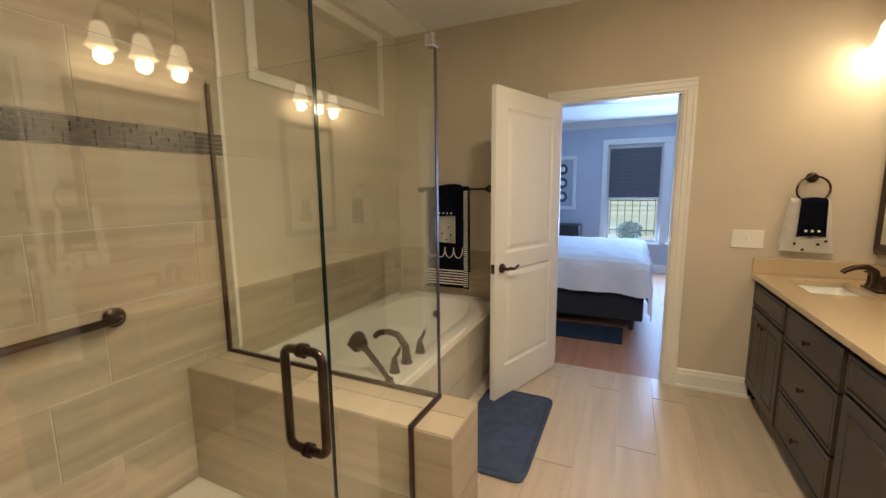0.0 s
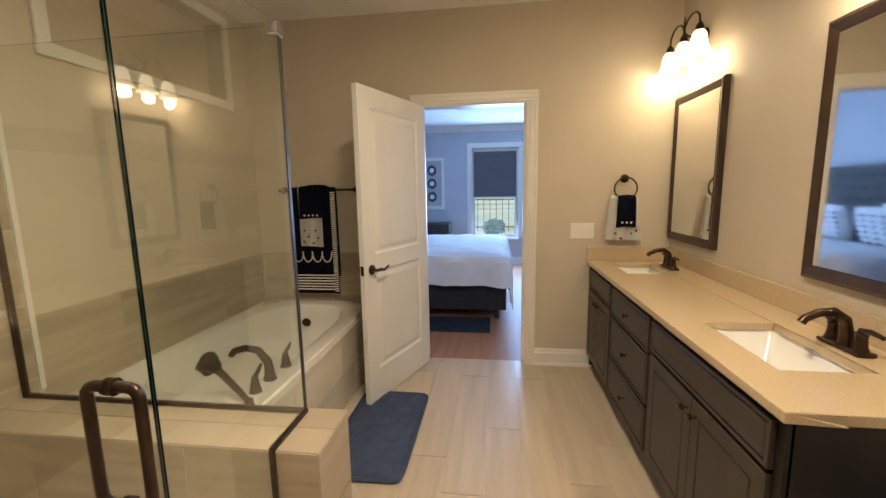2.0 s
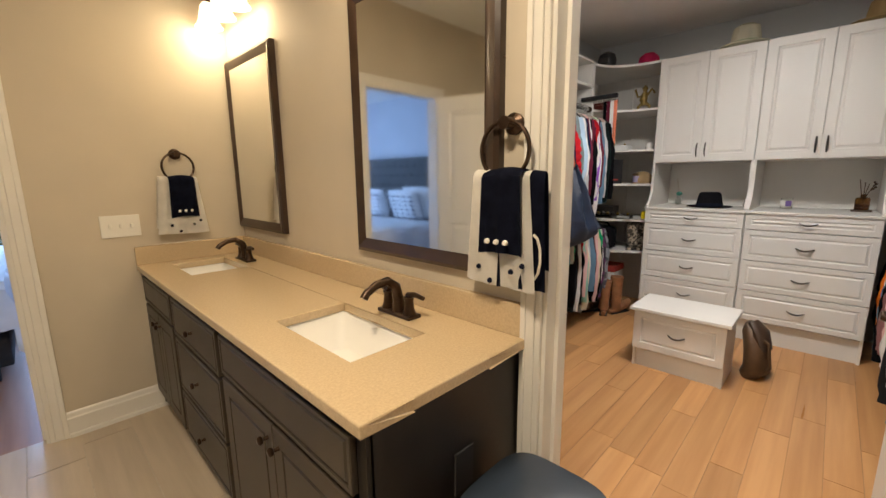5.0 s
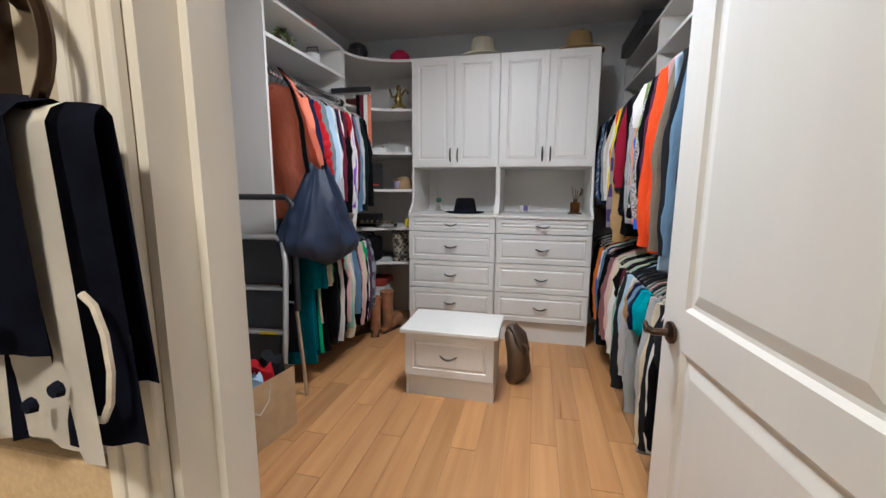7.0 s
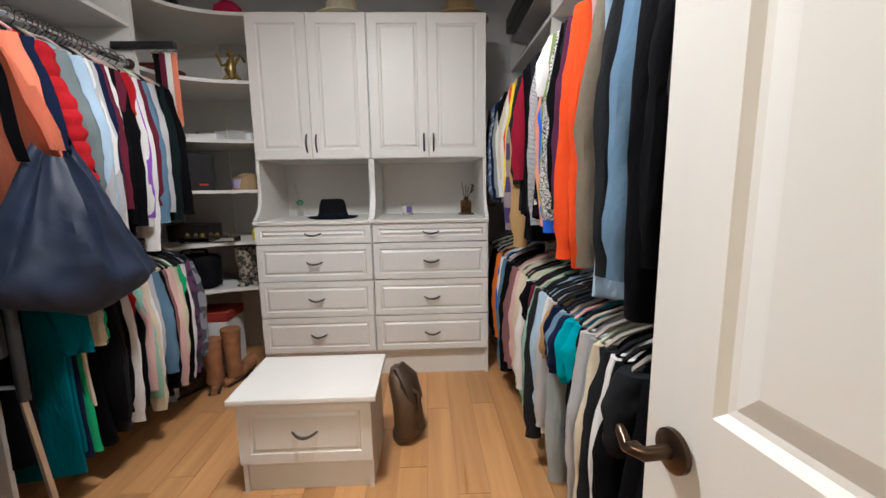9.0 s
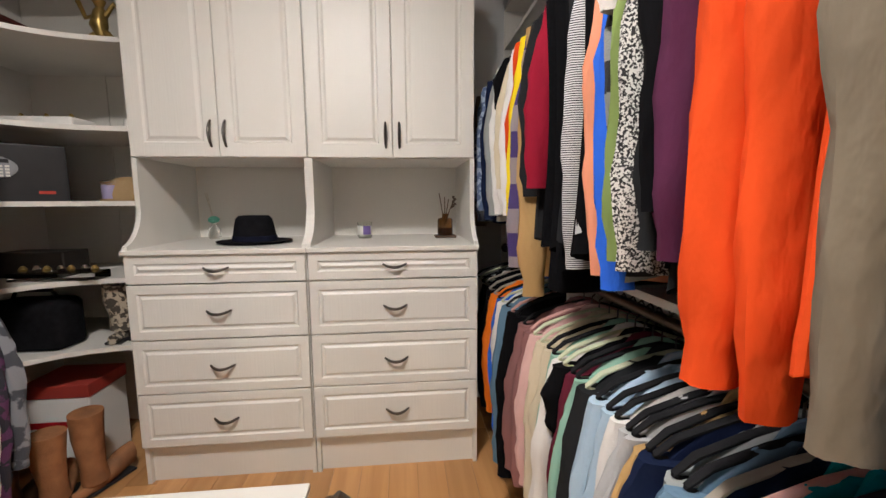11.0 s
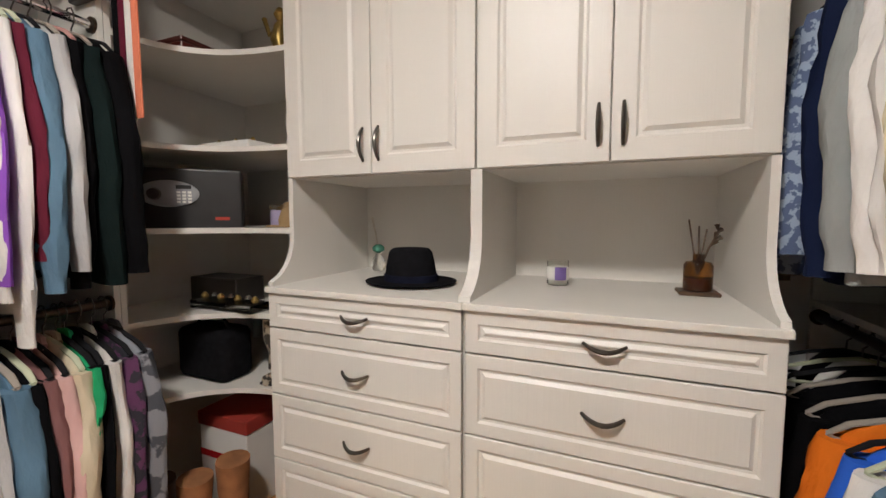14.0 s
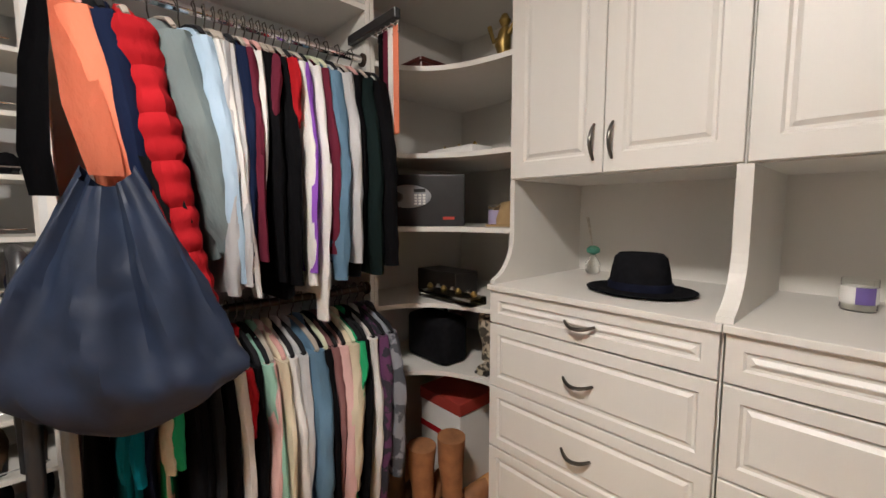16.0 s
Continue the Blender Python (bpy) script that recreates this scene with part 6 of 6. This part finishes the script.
kp = part("keypad", tube([(-0.118, 0.045, 0.13), (-0.126, 0.045, 0.13), (-0.131, 0.045, 0.13)], [0.10, 0.10, 0.092], 28, squash=0.5), mat("keypad_grey", (0.30, 0.31, 0.33), 0.4), safe, "grey oval keypad", True)
part("dial", tube([(-0.13, 0.09, 0.128), (-0.148, 0.09, 0.128)], [0.024, 0.02], 14), PEWTER, kp, smooth=True)
part("display", box((-0.1335, -0.03, 0.148), (-0.131, 0.02, 0.162)), BLACK_PLASTIC, kp)
for r in range(4):
    for c in range(3):
        part("key", box((-0.1345, -0.03 + c * 0.018, 0.095 + r * 0.012), (-0.1325, -0.018 + c * 0.018, 0.103 + r * 0.012)), PAPER, kp)
part("badge", box((-0.1215, -0.155, 0.03), (-0.120, -0.105, 0.042)), mat("red_badge", (0.5, 0.05, 0.03), 0.5), safe)
pc = thing("purple_candle", (4.33, 1.87, SH[2]), "lilac candle in a clear jar on the shelf", "candle")
part("wax", lathe([(0.034, 0.003), (0.035, 0.07), (0.004, 0.07)], n=20), mat("lilac_wax", (0.36, 0.32, 0.50), 0.5), pc, smooth=True)
part("lid", lathe([(0.037, 0.075), (0.037, 0.09), (0.02, 0.095)], n=20), GLASS, pc, smooth=True)
dk = thing("display_box", (4.30, 2.18, SH[1]), "dark wooden box behind a clear jewellery tray", "box")
part("body", box((-0.05, -0.14, 0), (0.10, 0.14, 0.11), 0.004), ESPRESSO, dk)
jt = thing("jewellery_tray", (4.20, 2.02, SH[1]), "clear acrylic jewellery tray with small pieces", "tray")
part("tray", box((-0.05, -0.17, 0.0), (0.05, 0.17, 0.035), 0.004), GLASS, jt)
for k in range(7):
    part("trinket", lathe([(0.012, 0.036), (0.016, 0.046), (0.006, 0.06)], (0.01 * (k % 2), -0.14 + k * 0.047, 0), 10), CHROME if k % 2 else GOLD, jt, smooth=True)
yl = thing("yellow_pouch", (4.30, 1.76, SH[1]), "small yellow pouch on the shelf", "pouch")
part("pouch", box((-0.03, -0.03, 0), (0.03, 0.03, 0.07), 0.014, 3), cloth_of("yellow"), yl, smooth=True)


def boot(at, yaw, material, label, h=0.34):
    b = thing("boot", pose(*at, 0, 0, yaw), label, "boot", "boots")
    part("shaft", tube([(0, 0.03, 0.05), (0, 0.035, 0.12), (0.005, 0.04, h * 0.7), (0, 0.04, h)], [0.05, 0.044, 0.055, 0.06], 14), material, b, smooth=True)
    part("foot", shoe_mesh(0.25, 0.10, 0.03), material, b, smooth=True)
    part("sole", box((-0.035, -0.12, 0), (0.035, 0.12, 0.012), 0.004), BLACK_PLASTIC, b)


SNAKE = speckled("snakeskin", (0.42, 0.36, 0.28), (0.06, 0.05, 0.04), 50)
boot((4.33, 1.86, SH[0] + 0.001), 95, SNAKE, "snakeskin boot on a curved shelf", 0.26)
boot((4.37, 1.77, SH[0] + 0.001), 85, SNAKE, "snakeskin boot on a curved shelf", 0.26)
hb_ = thing("handbag", (4.22, 2.14, SH[0]), "black plush handbag on a curved shelf", "handbag")
part("bag", box((-0.08, -0.14, 0), (0.08, 0.14, 0.22), 0.05, 4), FELT, hb_, smooth=True)
part("strap", tube([(0, -0.10, 0.2), (-0.01, -0.07, 0.255), (-0.01, 0.07, 0.255), (0, 0.10, 0.2)], 0.008, 6), FELT, hb_, smooth=True)
boot((4.12, 1.88, 0.001), 70, TAN_LEATHER, "tan suede boot on the closet floor", 0.36)
boot((4.02, 1.98, 0.001), 110, TAN_LEATHER, "tan suede boot on the closet floor", 0.33)
boot((3.98, 2.10, 0.001), 60, BROWN_LEATHER, "brown leather boot on the closet floor", 0.3)
wbx = thing("shoe_box", (4.34, 2.12, 0.0), "white shoe box with a red stripe on the floor", "box")
part("body", box((-0.12, -0.14, 0), (0.12, 0.14, 0.36), 0.004), PAPER, wbx)
part("stripe", box((-0.1215, -0.14, 0.22), (-0.120, 0.14, 0.25)), cloth_of("red"), wbx)
part("lid", box((-0.125, -0.145, 0.361), (0.125, 0.145, 0.42), 0.003), mat("red_card", (0.35, 0.04, 0.03), 0.6), wbx)

# valet arm with scarves near the rod's end, shelf objects
vl = thing("tie_rack", (XP - 0.02, YP - 0.01, 1.955), "dark sliding tie rack on the closet panel", "tie rack")
part("slide", box((-0.028, -0.22, 0.0), (-0.002, 0.10, 0.035), 0.003), BLACK_PLASTIC, vl)
for k in range(5):
    part("peg", tube([(-0.014, -0.21 + k * 0.03, 0.0), (-0.014, -0.21 + k * 0.03, -0.025), (-0.04, -0.21 + k * 0.03, -0.022)], 0.003, 6), CHROME, vl)
for k, w in enumerate(("coral", "white", "maroon", "black")):
    s = thing("belt", (XP - 0.034, YP - 0.215 + k * 0.03, 1.93), w + " belt hanging from the tie rack", "belt", "belts on the rack")
    part("strap", box((-0.003, -0.014, -0.36 - 0.14 * k), (0.003, 0.014, 0.004), 0.001), cloth_of(w), s)
    part("buckle", tube([(0, -0.018, -0.02), (0, 0.018, -0.02), (0, 0.018, 0.012), (0, -0.018, 0.012), (0, -0.018, -0.02)], 0.003, 6), PEWTER, s)
pot = thing("glass_lantern", (3.72, 2.30, 2.085), "clear and white glass lantern on the shelf", "lantern")
part("glass", lathe([(0.05, 0.0), (0.055, 0.01), (0.055, 0.12), (0.04, 0.13)], n=18), PORCELAIN, pot, smooth=True)
part("handle", tube([(0, -0.05, 0.11), (0, -0.04, 0.17), (0, 0.04, 0.17), (0, 0.05, 0.11)], 0.004, 6), PEWTER, pot, smooth=True)
wr = thing("wreath", (3.40, 2.32, 2.085), "olive green leafy wreath on the shelf", "wreath")
bm = bmesh.new()
rnd = random.Random(77)
for k in range(140):
    a = rnd.uniform(0, math.tau)
    r = 0.075 + rnd.gauss(0, 0.010)
    c = Vector((r * math.cos(a), rnd.gauss(0, 0.012), 0.095 + r * math.sin(a)))
    u, v = frame_of((rnd.uniform(-1, 1), rnd.uniform(-1, 1), rnd.uniform(-1, 1)))
    bm.faces.new([bm.verts.new(c + u * 0.02 * i + v * 0.009 * j) for i, j in ((-1, 0), (0, -1), (1, 0), (0, 1))])
part("leaves", bm, cloth_of("olive green"), wr)
part("ring", tube([(0.075 * math.cos(k * 0.314), 0, 0.095 + 0.075 * math.sin(k * 0.314)) for k in range(21)], 0.012, 7, False), BROWN_LEATHER, wr, smooth=True)
bb = thing("storage_box", (4.25, -0.20, UZ1 + 0.012), "long black flat box on the top shelf", "box")
part("body", box((-0.35, -0.16, 0), (0.35, 0.24, 0.10), 0.005), BLACK_PLASTIC, bb)
b2 = thing("storage_box", (4.30, -0.20, 2.085), "flat black box on the shelf above the rod", "box")
part("body", box((-0.25, -0.16, 0), (0.25, 0.15, 0.05), 0.005), BLACK_PLASTIC, b2)

# tote with a coral strap
tote = thing("tote_bag", pose(3.045, 1.95, 0), "large navy nylon tote with coral and black straps", "bag")
bm = bmesh.new()
rings = []
N, ROWS = 72, 30
DIR = Vector((math.cos(radians(-28)), math.sin(radians(-28)), 0))
OUT = Vector((-DIR.y, DIR.x, 0))
for k in range(ROWS + 1):
    v = k / ROWS
    a = 0.05 + 0.215 * (v / 0.8) ** 0.95 if v < 0.8 else 0.265 * math.sqrt(max(0.02, 1 - ((v - 0.8) / 0.205) ** 2))
    b = 0.035 + 0.085 * math.sin(min(1, v / 0.75) * 1.57) if v < 0.75 else 0.12 * math.sqrt(max(0.03, 1 - ((v - 0.75) / 0.255) ** 2))
    ring = []
    for j in range(N):
        an = j * math.tau / N
        c, s_ = math.cos(an), math.sin(an)
        pleat = (1 - 0.75 * v) * (0.16 * math.sin(an * 7 + 0.6) + 0.10 * math.sin(an * 13 + 2)) + 0.05 * math.sin(an * 5 + v * 3)
        ridge = 1 - 2 * abs(noise.noise((c * 1.7 + 4, s_ * 1.7 + v * 1.2, v * 1.6)))
        crease = 0.10 * (ridge - 0.5) + 0.03 * noise.noise((c * 6, s_ * 6, v * 11))
        w = b * (1 + pleat * 1.6 + crease * 2.5)
        z = 1.40 - 0.58 * v - 0.03 * c * v - 0.05 * (1 - v) * abs(s_) + (0.03 * math.cos(an * 2) + 0.05 * c * c * c) * (v > 0.7) * (v - 0.7) / 0.3
        ring.append(bm.verts.new(DIR * (a * math.copysign(abs(c) ** 0.85, c) * (1 + crease) + 0.02) + OUT * (w * s_ - 0.05) + Vector((0, 0, z))))
    rings.append(ring)
for r, q in zip(rings, rings[1:]):
    for j in range(N):
        bm.faces.new((r[j], r[(j + 1) % N], q[(j + 1) % N], q[j]))
bm.faces.new(rings[-1])
part("pouch", bm, mat("navy_nylon", (0.008, 0.018, 0.045), 0.6, scale=10, vary=0.25, bump=0.5, fine=26), tote, smooth=True)


def band(pts, w, material, name, label):
    bm = bmesh.new()
    rows_ = []
    for (x, y, z), wid in zip(pts, w):
        rows_.append([bm.verts.new((x + wid * u, y + 0.012 * math.cos(u * 3), z)) for u in (-0.5, -0.25, 0, 0.25, 0.5)])
    for r, q in zip(rows_, rows_[1:]):
        for j in range(4):
            bm.faces.new((r[j], r[j + 1], q[j + 1], q[j]))
    bmesh.ops.solidify(bm, geom=bm.faces[:], thickness=0.006)
    part(name, bm, material, tote, label, True)


band([(-0.07, 0.12, -0 + 1.89), (-0.065, 0.05, 1.82), (-0.05, -0.02, 1.65), (-0.035, -0.05, 1.52), (-0.02, -0.07, 1.44), (-0.01, -0.075, 1.375)], [0.02, 0.035, 0.06, 0.075, 0.07, 0.06], cloth_of("coral"), "strap", "wide coral fabric strap")
band([(-0.07, 0.12, 1.90), (-0.02, 0.05, 1.80), (0.03, -0.03, 1.6), (0.08, -0.07, 1.4), (0.12, -0.08, 1.27)], [0.02, 0.03, 0.045, 0.055, 0.05], cloth_of("charcoal"), "strap", "dark webbing strap")
band([(-0.08, 0.12, 1.90), (-0.09, 0.04, 1.78), (-0.11, -0.02, 1.6), (-0.12, -0.04, 1.42), (-0.11, -0.05, 1.33)], [0.02, 0.03, 0.045, 0.05, 0.045], cloth_of("black"), "strap", "black webbing strap")

# step stool, bags, suitcase
stool = thing("step_stool", pose(2.755, 2.16, 0, 0, 0, -84), "folding aluminium step stool with black treads", "step stool")
part("front_frame", tube([(-0.22, -0.16, 0), (-0.20, -0.05, 0.45), (-0.18, 0.03, 0.84), (-0.15, 0.06, 0.95), (-0.11, 0.07, 0.975), (0.11, 0.07, 0.975), (0.15, 0.06, 0.95), (0.18, 0.03, 0.84), (0.20, -0.05, 0.45), (0.22, -0.16, 0)], 0.015, 10), ALUMINIUM, stool, smooth=True)
part("safety_rail", tube([(-0.20, 0.10, 0.55), (-0.20, 0.11, 1.08), (-0.19, 0.11, 1.16), (-0.16, 0.11, 1.195), (0.16, 0.11, 1.195), (0.19, 0.11, 1.16), (0.20, 0.11, 1.08), (0.20, 0.10, 0.55)], 0.017, 10), BLACK_PLASTIC, stool, "black padded safety rail", True)
part("rear_frame", tube([(-0.20, 0.16, 0), (-0.19, 0.10, 0.6), (0.19, 0.10, 0.6), (0.20, 0.16, 0)], 0.012, 8), ALUMINIUM, stool, smooth=True)
for z, y in ((0.23, -0.10), (0.46, -0.05), (0.69, 0.0)):
    tr_ = part("tread", box((-0.175, y, z - 0.22), (0.175, y + 0.025, z + 0.0), 0.005), BLACK_PLASTIC, stool, "black ribbed tread folded upright")
    part("tread_edge", box((-0.19, y - 0.006, z - 0.0), (0.19, y + 0.03, z + 0.018), 0.004), ALUMINIUM, tr_)
part("tool_tray", box((-0.17, 0.08, 0.70), (0.17, 0.12, 0.98), 0.01), BLACK_PLASTIC, stool)
part("warning_label", box((0.06, -0.0575, 0.462), (0.15, -0.056, 0.476)), cloth_of("yellow"), stool)
for x in (-0.22, 0.22):
    part("rubber_foot", tube([(x, -0.162, 0), (x, -0.155, 0.03)], 0.02, 8), BLACK_PLASTIC, stool)

gb = thing("paper_bag", pose(2.43, 1.985, 0, 0, 0, -9), "brown kraft gift bag filled with teal tissue", "gift bag")
bm = box((-0.24, -0.085, 0), (0.24, 0.085, 0.33))
bm.faces.ensure_lookup_table()
bmesh.ops.delete(bm, geom=[f_ for f_ in bm.faces if f_.calc_center_median().z > 0.32], context="FACES")
bmesh.ops.solidify(bm, geom=bm.faces[:], thickness=0.002)
part("bag", bm, CARD, gb)
for y in (-0.088, 0.088):
    part("handle", tube([(-0.07, y, 0.31), (-0.06, y, 0.23), (0, y, 0.18), (0.06, y, 0.23), (0.07, y, 0.31)], 0.003, 6), CORD, gb, smooth=True)
rnd = random.Random(9)
for k, w in enumerate(("mint", "white", "teal", "light blue", "red", "charcoal")):
    c = thing("tissue_bundle", gb.matrix_basis @ Matrix.Translation((-0.17 + k * 0.068, 0.0, 0.13)), w + " folded cloth packed in the gift bag", "cloth", "cloths in the gift bag")
    bm = bmesh.new()
    g_ = [[bm.verts.new((0.045 * math.cos(a) * (1 + 0.3 * math.sin(a * 5 + k + z * 20)), 0.066 * math.sin(a) * (1 + 0.15 * math.cos(a * 4 + z * 30)), z + 0.02 * math.sin(a * 3 + k))) for a in [j * math.tau / 18 for j in range(18)]] for z in (0, 0.08, 0.16, 0.22 + 0.02 * (k % 3))]
    for r, q in zip(g_, g_[1:]):
        for j in range(18):
            bm.faces.new((r[j], r[(j + 1) % 18], q[(j + 1) % 18], q[j]))
    bm.faces.new(g_[0][::-1]), bm.faces.new(g_[-1])
    part("fold", bm, cloth_of(w), c, smooth=True)

case = thing("suitcase", pose(1.96, 1.76, 0, 0, 0, 30), "grey marble-print hard-shell suitcase standing up", "suitcase")
MARBLE = speckled("marble_print", (0.50, 0.50, 0.52), (0.14, 0.14, 0.16), 9)
part("shell", box((-0.20, -0.13, 0.03), (0.20, 0.12, 0.60), 0.05, 4), MARBLE, case, smooth=True)
part("zip_band", box((-0.203, -0.012, 0.05), (0.203, 0.012, 0.603), 0.03, 2), BLACK_PLASTIC, case)
part("handle", tube([(-0.07, 0, 0.60), (-0.06, 0, 0.63), (0.06, 0, 0.63), (0.07, 0, 0.60)], 0.010, 8), BLACK_PLASTIC, case, smooth=True)
for x in (-0.15, 0.15):
    for y in (-0.08, 0.07):
        part("wheel", tube([(x - 0.012, y, 0.024), (x + 0.012, y, 0.024)], 0.024, 10), BLACK_PLASTIC, case)
bk = thing("backpack", pose(3.45, 0.755, 0, 0, 0, -8), "brown leather backpack leaning against the bench", "backpack")
part("bag", tube([(0, 0.02, 0), (0, -0.02, 0.06), (0, -0.01, 0.20), (0, 0.03, 0.32), (0, 0.05, 0.36)], [0.09, 0.12, 0.115, 0.085, 0.03], 18, squash=0.6), BROWN_LEATHER, bk, smooth=True)
part("flap", tube([(-0.01, -0.05, 0.20), (-0.01, -0.02, 0.30), (0, 0.03, 0.365)], [0.075, 0.085, 0.05], 14, squash=0.55), mat("dark_leather", (0.05, 0.028, 0.016), 0.5, scale=14, vary=0.3, bump=0.3), bk, smooth=True)
part("strap", tube([(-0.05, 0.06, 0.34), (-0.07, -0.08, 0.26), (-0.06, -0.10, 0.1), (-0.05, -0.06, 0.03)], 0.010, 7), BROWN_LEATHER, bk, smooth=True)
mop = thing("dust_mop", (2.62, 2.92, 0), "bright blue long-handled duster against the wall", "duster")
part("pole", tube([(0.10, -0.28, 0.16), (0.0, 0.02, 0.62)], 0.010, 8), ALUMINIUM, mop, smooth=True)
part("grip", tube([(0.0, 0.02, 0.62), (-0.06, 0.06, 0.92)], [0.016, 0.02], 8), cloth_of("royal blue"), mop, smooth=True)
part("head", tube([(0.13, -0.34, 0.0), (0.12, -0.32, 0.12), (0.10, -0.28, 0.17)], [0.07, 0.06, 0.02], 12), mat("blue_microfibre", (0.02, 0.16, 0.30), 0.9, bump=0.8), mop, smooth=True)
pl = thing("laundry_bundle", (2.18, 2.45, 0), "pale blue bundle of cloth on a cream box", "bundle")
part("box", box((-0.14, -0.14, 0), (0.14, 0.14, 0.30), 0.006), mat("cream_card", (0.5, 0.46, 0.38), 0.7), pl)
part("cloth", lathe([(0.12, 0.30), (0.16, 0.36), (0.13, 0.43), (0.05, 0.47)], n=16), cloth_of("light blue"), pl, smooth=True)

# ceiling lamps out of the camera's sight; the bathroom one is added fill light
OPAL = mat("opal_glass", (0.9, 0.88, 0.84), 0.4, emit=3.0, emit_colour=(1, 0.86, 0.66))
for nm, at, watts, colour, label in (("ceiling_light", (2.6, 0.95, HC), CLOSET_WATTS, (1, 0.96, 0.92), "round opal glass ceiling lamp in the closet"), ("ceiling_light", (0.0, 0.85, HB), BATH_FILL_WATTS, (1, 0.83, 0.60), "unseen opal glass ceiling lamp added to fill the bathroom")):
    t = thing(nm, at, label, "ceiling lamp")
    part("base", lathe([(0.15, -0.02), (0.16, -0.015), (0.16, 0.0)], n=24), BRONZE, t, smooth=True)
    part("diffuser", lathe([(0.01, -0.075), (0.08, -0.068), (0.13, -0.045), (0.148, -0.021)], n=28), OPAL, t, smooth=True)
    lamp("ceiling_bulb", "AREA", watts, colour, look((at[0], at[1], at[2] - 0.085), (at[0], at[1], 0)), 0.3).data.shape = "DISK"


# ---- tiles and boards ----
tile_field(shower, "tile", "x", XL + 0.006, 1, -0.30, KY1 + 0.03, 0.0, 1.58, 0.60, 0.316, TILE, 0.33)
tile_field(shower, "tile", "x", XL + 0.006, 1, -0.30, KY1 + 0.03, 1.69, HB - 0.02, 0.60, 0.316, TILE, 0.33)
tile_field(tub_wall, "tile", "x", XL + 0.005, 1, KY1 + 0.05, YD - 0.015, TZ, 0.90, 0.60, 0.20, TILE, 0.33)
tile_field(tub_wall_far, "tile", "y", YD - 0.005, -1, XL + 0.016, -1.0, TZ, 0.90, 0.60, 0.20, TILE, 0.4)
tile_field(knee, "tile", "y", KY0 + TT, -1, XL + 0.016, KX - TT, 0.0, KZ - TT, 0.60, 0.30, TILE, 0.5)
tile_field(knee, "tile", "x", KX - TT, 1, KY0, KY1, 0.0, KZ - TT, 0.32, 0.30, TILE, 0.0)
tile_field(knee, "tile", "z", KZ - TT, 1, XL + 0.016, KX, KY0, KY1, 0.40, 0.13, TILE, 0.5)
tile_field(bpy.data.objects["shower_floor"], "tile", "z", 0.0, 1, XL + 0.016, GX - 0.06, 0.1, KY0, 0.3, 0.3, PEBBLE, 0.0)
apron = [o for o in tub.children if o.name.startswith("apron")][0]
tile_field(tub, "tile", "x", TX - cx - TT, 1, KY1 + 0.002 - cy, YD - 0.014 - cy, 0.0, TZ - 0.06, 0.60, 0.22, PEBBLE, 0.4)


def boards(parent, name, x0, x1, y0, y1, w, lengths, along, material, seed, top=0.0):
    """Floor boards in rows of uneven lengths along x or y."""
    rnd = random.Random(seed)
    store = {}
    c0, c1, l0, l1 = (y0, y1, x0, x1) if along == "x" else (x0, x1, y0, y1)
    c = c0
    while c < c1 - 0.005:
        cw = min(w, c1 - c)
        p = l0 - rnd.uniform(0, lengths[0])
        while p < l1:
            L = rnd.choice(lengths)
            a, b = max(p, l0), min(p + L, l1)
            if b - a > 0.02:
                key = (round(b - a, 2), round(cw, 3))
                if key not in store:
                    j = 0.0012 if along == "x" else 0.0022
                    hl_, hw_ = (b - a) / 2 - j, cw / 2 - j
                    hx_, hy_ = (hl_, hw_) if along == "x" else (hw_, hl_)
                    store[key] = mesh_of(box((-hx_, -hy_, -0.004), (hx_, hy_, 0.0)), name, material)
                o = new(name, store[key])
                o.parent = parent
                o.location = ((a + b) / 2, c + cw / 2, top) if along == "x" else (c + cw / 2, (a + b) / 2, top)
            p += L
        c += cw


boards(floor_bath, "floor_tile", GX + 0.06, XV, YS, YD + 0.05, 0.20, (1.2,), "y", FLOORTILE, 4)
boards(floor_closet, "floor_board", XV + 0.06, XE, YC, YN, 0.127, (0.6, 0.9, 1.2, 1.5), "x", MAPLE, 6)
